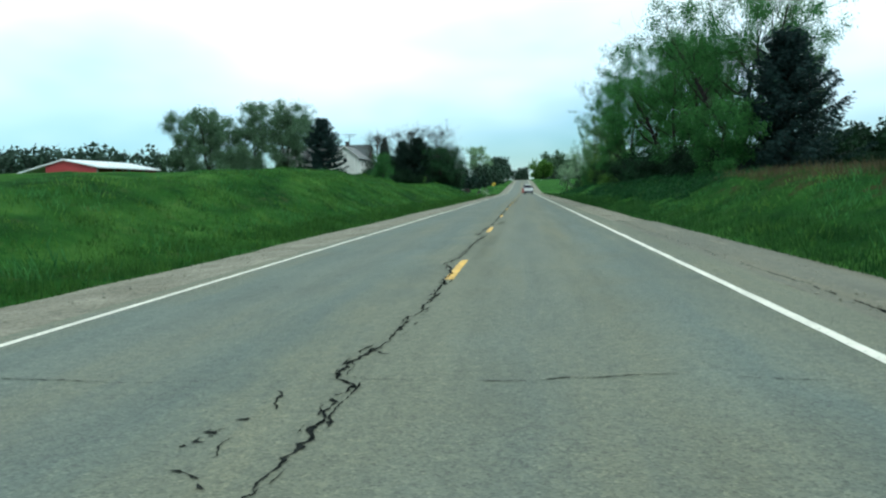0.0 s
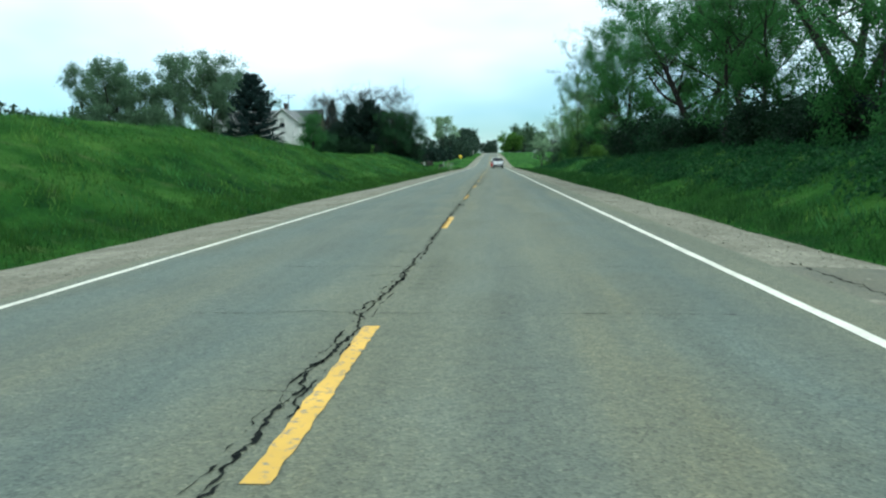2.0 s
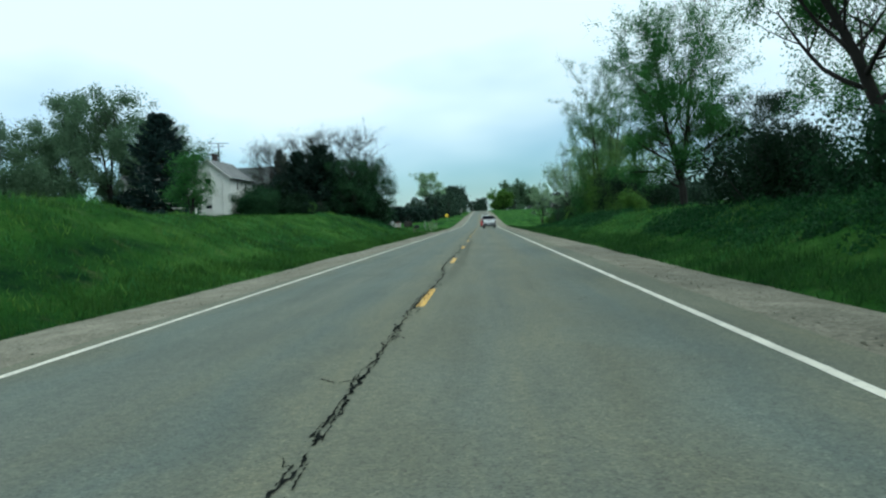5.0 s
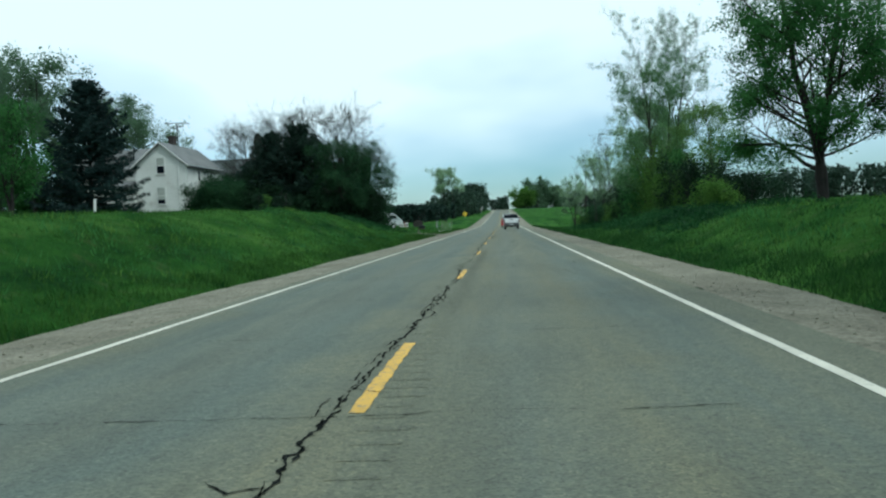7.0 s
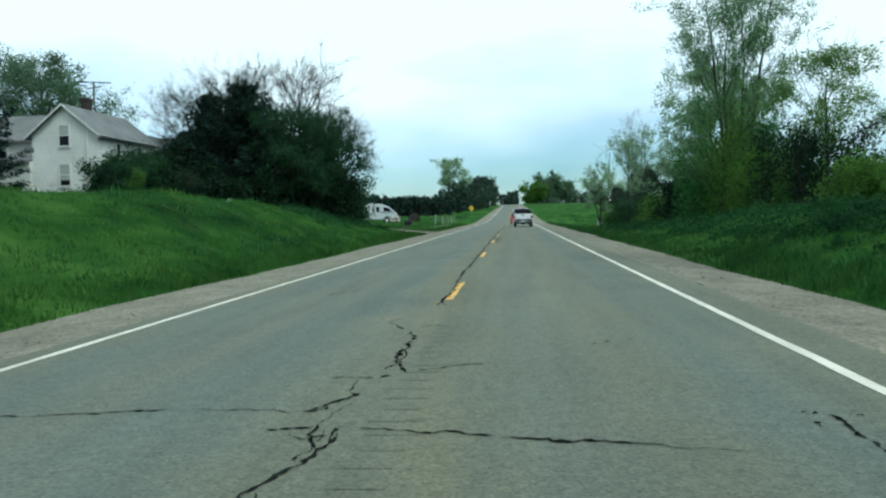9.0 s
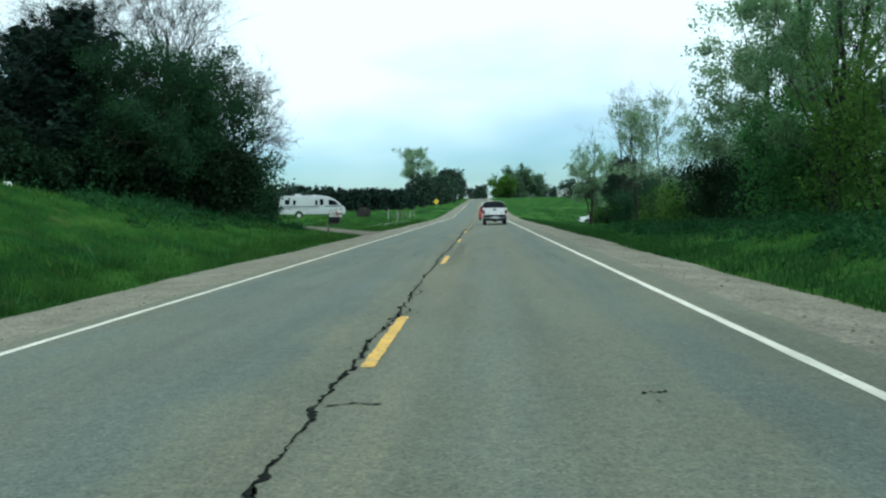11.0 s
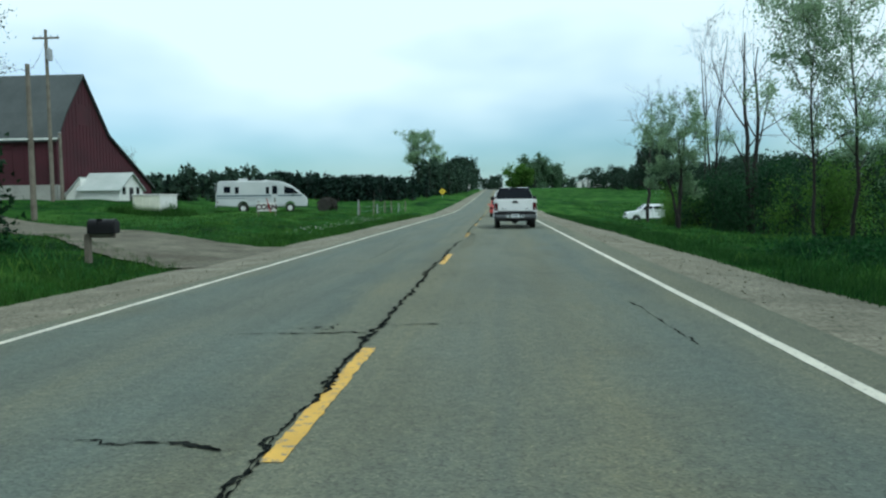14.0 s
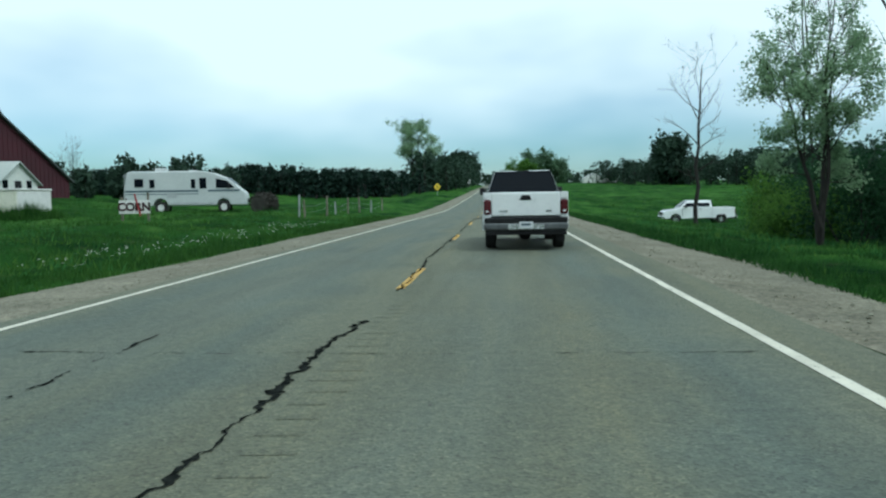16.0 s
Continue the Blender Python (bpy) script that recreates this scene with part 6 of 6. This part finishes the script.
hx, hy = -13.2, 193.4
hb = thing("hay_bale", pose(hx, hy, on_ground(hx, hy, 0.03), 0, 0, 72), "old brown round hay bale on the grass", "bale")
bm = bmesh.new()
bmesh.ops.create_cone(bm, cap_ends=True, segments=32, radius1=0.64, radius2=0.64, depth=1.3, matrix=pose(0, 0, 0.58, 0, 90, 0))
bmesh.ops.bevel(bm, geom=[e for e in bm.edges if len(e.link_faces) == 2 and any(len(f.verts) > 4 for f in e.link_faces)], offset=0.12, segments=3, affect="EDGES", profile=0.5)
hr = np.random.RandomState(8)
for v in bm.verts:
    v.co += Vector(hr.randn(3) * 0.022)
    v.co.z = max(v.co.z * 0.96, 0.0)
part("bale", bm, M_HAY, hb)
st = np.random.RandomState(9)
a = st.uniform(0, 3.14 * 2, 900)
c = np.stack([st.uniform(-0.62, 0.62, 900), 0.65 * np.cos(a), 0.58 + 0.62 * np.sin(a)], -1)
part("straw", leaves_of("straw", leaf_blades(st, c[c[:, 2] > 0.03], 1, 0.1, 0.02), M_HAY), None, hb)

mb = thing("mailbox", pose(-7.75, 145.2, on_ground(-7.75, 145.2, 0.32), 0, 0, 0), "black metal mailbox on a weathered wooden post", "mailbox")
part("post", boxes((-0.06, -0.06, -0.3, 0.06, 0.06, 0.92), bevel=0.01), M_WOOD, mb, "weathered grey wooden post")
part("arm", boxes((-0.05, -0.05, 0.86, 0.62, 0.05, 0.95), bevel=0.01), M_WOOD, mb)
tube = [(0.14 * math.cos(a), 0.18 + 0.14 * math.sin(a)) for a in np.linspace(0, math.pi, 9)] + [(-0.14, 0.0), (0.14, 0.0)]
box = part("box", prism([(y, 0.95 + z) for y, z in tube], 0.06, 0.66, "x", bevel=0.008), M_BLACK, mb, "black metal letter box")
part("door", boxes((0.655, -0.12, 0.97, 0.675, 0.12, 1.21), bevel=0.006), M_BLACK, box)
part("flag", boxes((0.3, -0.16, 1.1, 0.33, -0.15, 1.28), (0.3, -0.16, 1.22, 0.42, -0.15, 1.28)), M_BLACK, box)


def utility_pole(x, y, top, label, arm=True):
    g = on_ground(x, y, 0.2)
    p = thing("utility_pole", Matrix.Translation((x, y, g)), label, "pole", "poles in the barnyard")
    h = top - g
    part("pole", rod((0, 0, 0), (0, 0, h), 0.17, 12, 0.12), M_WOOD, p)
    if arm:
        ca = part("crossarm", boxes((-1.1, -0.06, h - 0.75, 1.1, 0.06, h - 0.6), bevel=0.01), M_WOOD, p)
        for k in (-1.0, -0.45, 0.45, 1.0):
            part("insulator", rod((k, 0, h - 0.6), (k, 0, h - 0.42), 0.045, 8, 0.03), M_STEEL, ca)
        can = part("transformer", rod((0.32, -0.1, h - 2.5), (0.32, -0.1, h - 1.6), 0.22, 16), M_STEEL, p, "grey transformer can")
        part("bushing", rod((0.32, -0.1, h - 1.6), (0.32, -0.1, h - 1.4), 0.04, 8), M_STEEL, can)
        part("bracket", boxes((0.05, -0.14, h - 2.2, 0.3, -0.06, h - 2.1)), M_STEEL, p)
    else:
        part("cap", rod((0, 0, h), (0, 0, h + 0.06), 0.14, 12, 0.1), M_STEEL, p)
        part("insulator", rod((0, -0.14, h - 0.5), (0, -0.22, h - 0.35), 0.04, 8), M_STEEL, p)
    return p


utility_pole(-25.2, 171.1, 9.3, "grey weathered wooden pole in the barnyard", False)
utility_pole(-35.2, 189.7, 15.6, "tall wooden utility pole with crossarm and transformer")
utility_pole(-38.6, 196.9, 8.0, "short stout wooden pole by the barn's corner", False)


def cable(name, p, q, sag, r=0.012):
    pts = np.array([np.array(p) * (1 - f) + np.array(q) * f - np.array([0, 0, 4 * sag * f * (1 - f)]) for f in np.linspace(0, 1, 14)])
    ob = new(name, tubes(name, [(pts, np.full(14, r))], M_BLACK))
    return tagged(ob, "thin black overhead cable between poles", "cable", "cables in the barnyard")


cable("overhead_cable", (-35.2, 189.7, 15.0), (-25.2, 171.1, 9.0), 0.5)
cable("overhead_cable", (-35.2, 189.7, 14.4), (-39.4, 202.4, 12.4), 0.3)

fence = thing("wire_fence", Matrix.Translation((0, 0, 0)), "grey fence posts with sagging wire in long grass", "fence")
FENCE = [(-9.6, 188.0), (-9.9, 190.4), (-9.2, 193.0), (-9.4, 196.5), (-9.3, 200.0), (-9.2, 204.0), (-9.1, 208.5), (-9.0, 214.0)]
tops = []
for k, (x, y) in enumerate(FENCE):
    g, h = on_ground(x, y, 0.2), (1.3, 1.1, 1.25, 0.95, 1.15, 1.2, 1.0, 1.2)[k]
    part("fence_post", rod((x, y, g), (x + 0.04 * (-1) ** k, y, g + h + 0.2), 0.06, 8, 0.05), M_WOOD if k % 3 else M_STEEL, fence)
    tops.append((x, y, g + h))
for a, b in zip(tops[:-1], tops[1:]):
    for dz in (-0.15, -0.5):
        pts = np.array([np.array(a) * (1 - f) + np.array(b) * f + np.array([0, 0, dz - 0.1 * 4 * f * (1 - f)]) for f in np.linspace(0, 1, 6)])
        part("wire", tubes("wire", [(pts, np.full(6, 0.006))], M_STEEL), None, fence)

ws = thing("warning_sign", pose(-10.2, 289.0, on_ground(-10.2, 289.0, 0.7), 0, 0, 0), "yellow diamond warning sign on a steel post", "sign")
part("post", boxes((-0.04, 0, -0.2, 0.04, 0.05, 2.9), bevel=0.005), M_STEEL, ws)
part("plate", prism([(0, 1.55), (0.68, 2.23), (0, 2.91), (-0.68, 2.23)], -0.03, -0.005, "y"), M_YELLOW, ws)
part("symbol", boxes((-0.22, -0.036, 2.1, 0.22, -0.031, 2.2), (-0.05, -0.036, 1.9, 0.05, -0.031, 2.5)), M_BLACK, ws)
rs = thing("road_sign", pose(-8.4, 390.0, on_ground(-8.4, 390.0, 0.1)), "small white road sign on a post", "sign")
part("post", boxes((-0.04, 0, -0.2, 0.04, 0.05, 2.6)), M_STEEL, rs)
part("plate", boxes((-0.45, -0.03, 1.7, 0.45, 0.0, 2.8), bevel=0.01), M_SIGN, rs)
part("bar", boxes((-0.3, -0.036, 2.0, 0.3, -0.031, 2.35)), M_BLACK, rs)

for x, y, h, nm, lab in ((-21.8, 108.0, 0.95, "marker_post", "thin white marker post on the lawn"), (-15.8, 128.5, 0.55, "marker_stone", "short white stone marker on the bank")):
    mp = thing(nm, pose(x, y, on_ground(x, y, 0.1), 2, 3, 20), lab, "post", "markers")
    part("shaft", boxes((-0.06, -0.06, 0, 0.06, 0.06, h), bevel=0.015) if h > 0.6 else boxes((-0.14, -0.1, 0, 0.14, 0.1, h), bevel=0.05), M_TRIM, mp)
    part("cap", boxes((-0.07, -0.07, h, 0.07, 0.07, h + 0.05), bevel=0.02) if h > 0.6 else boxes((-0.11, -0.08, h - 0.01, 0.11, 0.08, h + 0.04), bevel=0.02), M_TRIM, mp)


# ---- undergrowth ----
for k, (x, y, h) in enumerate(((-13.4, 112.7, 1.0), (-13.8, 118.3, 1.0), (-12.6, 109.0, 0.9), (-14.6, 121.0, 1.2))):
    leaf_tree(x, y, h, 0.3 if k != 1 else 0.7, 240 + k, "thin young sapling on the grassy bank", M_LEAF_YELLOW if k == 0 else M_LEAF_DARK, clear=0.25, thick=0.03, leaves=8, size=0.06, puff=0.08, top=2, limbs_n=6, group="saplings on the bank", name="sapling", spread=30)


def blades(name, count, u0, u1, y0, y1, tall, seed, material, label, skew=1.0, wide=0.012):
    """Tufts of grass: each a fan of bent blades rooted in the ground."""
    rng = np.random.RandomState(seed)
    u = u0 + (u1 - u0) * rng.rand(count) ** skew
    y = rng.uniform(y0, y1, count)
    clump = np.sin(u * 2.1 + np.sin(y * 0.8) * 2) * np.sin(y * 1.3 + np.cos(u * 1.7)) * 0.5 + 0.5
    keep = rng.rand(count) < 0.35 + 0.65 * clump
    u, y, clump = u[keep], y[keep], clump[keep]
    x = u + road_x(y)
    drive = (u < -5.4) & (np.abs((y - 149.4) - np.clip(-(u + 6.3), 0, 40) * 0.92) < np.interp(-u, [6, 9, 14, 40], [3.5, 3.1, 2.9, 2.9]))
    x, y, clump = x[~drive], y[~drive], clump[~drive]
    n = len(x)
    z = ground_z(x, y) - 0.03
    h = tall * rng.uniform(0.45, 1.25, n) * (0.6 + 0.6 * clump)
    a = rng.uniform(0, 6.28, n)
    dx, dy = np.cos(a), np.sin(a)
    w = wide * rng.uniform(0.7, 1.8, n)
    bend = h * rng.uniform(0.1, 0.7, n)
    b = rng.uniform(0, 6.28, n)
    p = np.stack([x, y, z], -1)
    side = np.stack([dx, dy, 0 * dx], -1) * w[:, None]
    tip = p + np.stack([np.cos(b) * bend, np.sin(b) * bend, h], -1)
    q = np.stack([p - side, p + side, tip], 1).reshape(-1, 3)
    return tagged(new(name, leaves_of(name, q, material)), label, "grass", kind="stuff")


blades("verge_grass_west", 125000, -6.0, -13.0, 8, 196, 0.15, 601, M_GRASS, "long green grass on the west bank", 1.3)
blades("verge_grass_east", 125000, 6.15, 13.5, 8, 205, 0.15, 602, M_GRASS_SHADED, "long green grass on the east bank", 1.3)
blades("verge_edge_west", 40000, -5.85, -7.2, 5, 200, 0.26, 606, M_GRASS, "short ragged grass at the gravel's edge")
blades("verge_edge_east", 40000, 6.0, 7.3, 5, 210, 0.26, 607, M_GRASS_SHADED, "short ragged grass at the gravel's edge")
blades("field_grass_west", 30000, -12.5, -34, 85, 215, 0.22, 603, M_GRASS, "mown and rough grass round the farmyard", 1.0, 0.02)
blades("rank_grass_west", 4200, -21.0, -27.5, 183.4, 185.6, 0.75, 608, M_GRASS, "rank uncut grass before a storage box", 1.0, 0.02)
blades("field_grass_east", 30000, 12, 40, 130, 260, 0.22, 604, M_GRASS, "green field grass", 1.0, 0.025)
blades("dry_stalks", 24000, 9.8, 30, 16, 38, 0.4, 605, M_DRY, "dry brown stalks standing on the bank", 1.0, 0.012)


def weeds(name, spots, u0, u1, y0, y1, tall, seed, material, label):
    """Clumps of taller weeds and coarse grass scattered over a bank."""
    rng = np.random.RandomState(seed)
    u, y = np.repeat(rng.uniform(u0, u1, spots), 34), np.repeat(rng.uniform(y0, y1, spots), 34)
    high = np.repeat(rng.uniform(0.4, 1.3, spots) ** 1.5, 34) * tall
    n = len(u)
    wide = np.repeat(rng.uniform(0.15, 0.5, spots), 34)
    u, y = u + rng.randn(n) * wide, y + rng.randn(n) * wide * 1.4
    drive = (u < -5.4) & (np.abs((y - 149.4) - np.clip(-(u + 6.3), 0, 40) * 0.92) < 3.4)
    u, y, high = u[~drive], y[~drive], high[~drive]
    n = len(u)
    p = np.stack([u + road_x(y), y, ground_z(u + road_x(y), y) - 0.03], -1)
    a = rng.uniform(0, 6.28, n)
    h = high * rng.uniform(0.4, 1.2, n)
    side = np.stack([np.cos(a), np.sin(a), 0 * a], -1) * rng.uniform(0.01, 0.03, n)[:, None]
    b = rng.uniform(0, 6.28, n)
    tip = p + np.stack([np.cos(b) * h * 0.5, np.sin(b) * h * 0.5, h], -1)
    return tagged(new(name, leaves_of(name, np.stack([p - side, p + side, tip], 1).reshape(-1, 3), material)), label, "weeds", kind="stuff")


weeds("tall_weeds_west", 420, -6.6, -13.0, 10, 200, 0.24, 611, M_LEAF, "dark clumps of coarse weeds in the bank's grass")
weeds("tall_weeds_east", 340, 6.8, 13.0, 10, 200, 0.24, 612, M_LEAF, "dark clumps of coarse weeds in the bank's grass")
weeds("pale_tufts_west", 420, -6.4, -13.0, 10, 200, 0.2, 613, M_LEAF_YELLOW, "pale yellow-green tufts in the bank's grass")
weeds("pale_tufts_east", 360, 6.6, 13.0, 10, 200, 0.2, 614, M_LEAF_YELLOW, "pale yellow-green tufts in the bank's grass")


def brush(name, spots, u0, u1, y0, y1, tall, seed, label):
    """Low brambles and broad-leaved weeds: leafy mounds hugging the slope."""
    rng = np.random.RandomState(seed)
    u, y, h = rng.uniform(u0, u1, spots), rng.uniform(y0, y1, spots), tall * rng.uniform(0.4, 1.2, spots)
    n = 70
    a, r = rng.uniform(0, 6.28, (spots, n)), np.sqrt(rng.rand(spots, n)) * (h * 1.3)[:, None]
    px, py = u[:, None] + r * np.cos(a), y[:, None] + r * np.sin(a)
    pz = h[:, None] * rng.rand(spots, n) * np.clip(1.1 - (r / (h * 1.3)[:, None]) ** 2, 0.1, 1)
    p = np.stack([px + road_x(py), py, ground_z(px + road_x(py), py) + pz], -1).reshape(-1, 3)
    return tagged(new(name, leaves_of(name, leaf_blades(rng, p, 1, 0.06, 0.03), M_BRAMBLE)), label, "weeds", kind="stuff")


# brush spread thick so its dark green stands in for tree shade
brush("bramble_east", 640, 7.6, 12.5, 34, 82, 0.42, 641, "brambles and broad weeds in a shade-darkened green under the roadside trees")
brush("bramble_east_far", 640, 7.8, 12.5, 96, 150, 0.45, 642, "brambles and broad weeds in a shade-darkened green below the thicket")
brush("bramble_west", 180, -9.0, -13.0, 124, 146, 0.5, 643, "brambles in a shade-darkened green on the bank below the pines")
seeds = np.random.RandomState(61)
sy = seeds.uniform(160, 182, 190)
sx = -seeds.uniform(6.6, 7.7, 190)
heads = np.stack([sx, sy, ground_z(sx, sy) + seeds.uniform(0.15, 0.35, 190)], -1)
tagged(new("dandelion_heads", leaves_of("dandelion_heads", leaf_blades(seeds, heads, 2, 0.022, 0.015), M_FLOWER)), "pale seed heads scattered in the verge", "flowers", kind="stuff")


def pebbles(name, count, spread, seed, label):
    """Loose stones lying on the gravel: squat uneven eight-sided lumps."""
    rng = np.random.RandomState(seed)
    x, y, z = spread(rng, count)
    r = 0.008 + 0.022 * rng.rand(count) ** 2.5
    unit = np.array([(1, 0, 0), (0, 1, 0), (-1, 0, 0), (0, -1, 0), (0, 0, 0.7), (0, 0, -0.7)], float)
    v = unit[None] * (0.65 + 0.7 * rng.rand(count, 6, 1)) * r[:, None, None]
    a = rng.uniform(0, 6.28, count)
    c, s = np.cos(a)[:, None], np.sin(a)[:, None]
    v = np.stack([v[..., 0] * c - v[..., 1] * s, v[..., 0] * s + v[..., 1] * c, v[..., 2]], -1) + np.stack([x, y, z + r * 0.35], -1)[:, None]
    tri = np.array([(0, 1, 4), (1, 2, 4), (2, 3, 4), (3, 0, 4), (1, 0, 5), (2, 1, 5), (3, 2, 5), (0, 3, 5)])
    faces = (tri[None] + 6 * np.arange(count)[:, None, None]).reshape(-1, 3)
    return tagged(new(name, raw(name, v.reshape(-1, 3), faces, M_PEBBLE)), label, "gravel", kind="stuff")


def along(side):
    def spread(rng, n):
        f, y = rng.rand(n), rng.uniform(2, 185, n)
        return side * ((4.05 if side < 0 else 4.45) + (2.2 if side < 0 else 1.9) * f), y, np.interp(f, [0, 0.5, 1], [-0.008, -0.05, -0.17]) + road_z(y)
    return spread


pebbles("loose_gravel_west", 4000, along(-1), 621, "loose pale stones on the gravel shoulder")
pebbles("loose_gravel_east", 5000, along(1), 622, "loose pale stones on the gravel shoulder")
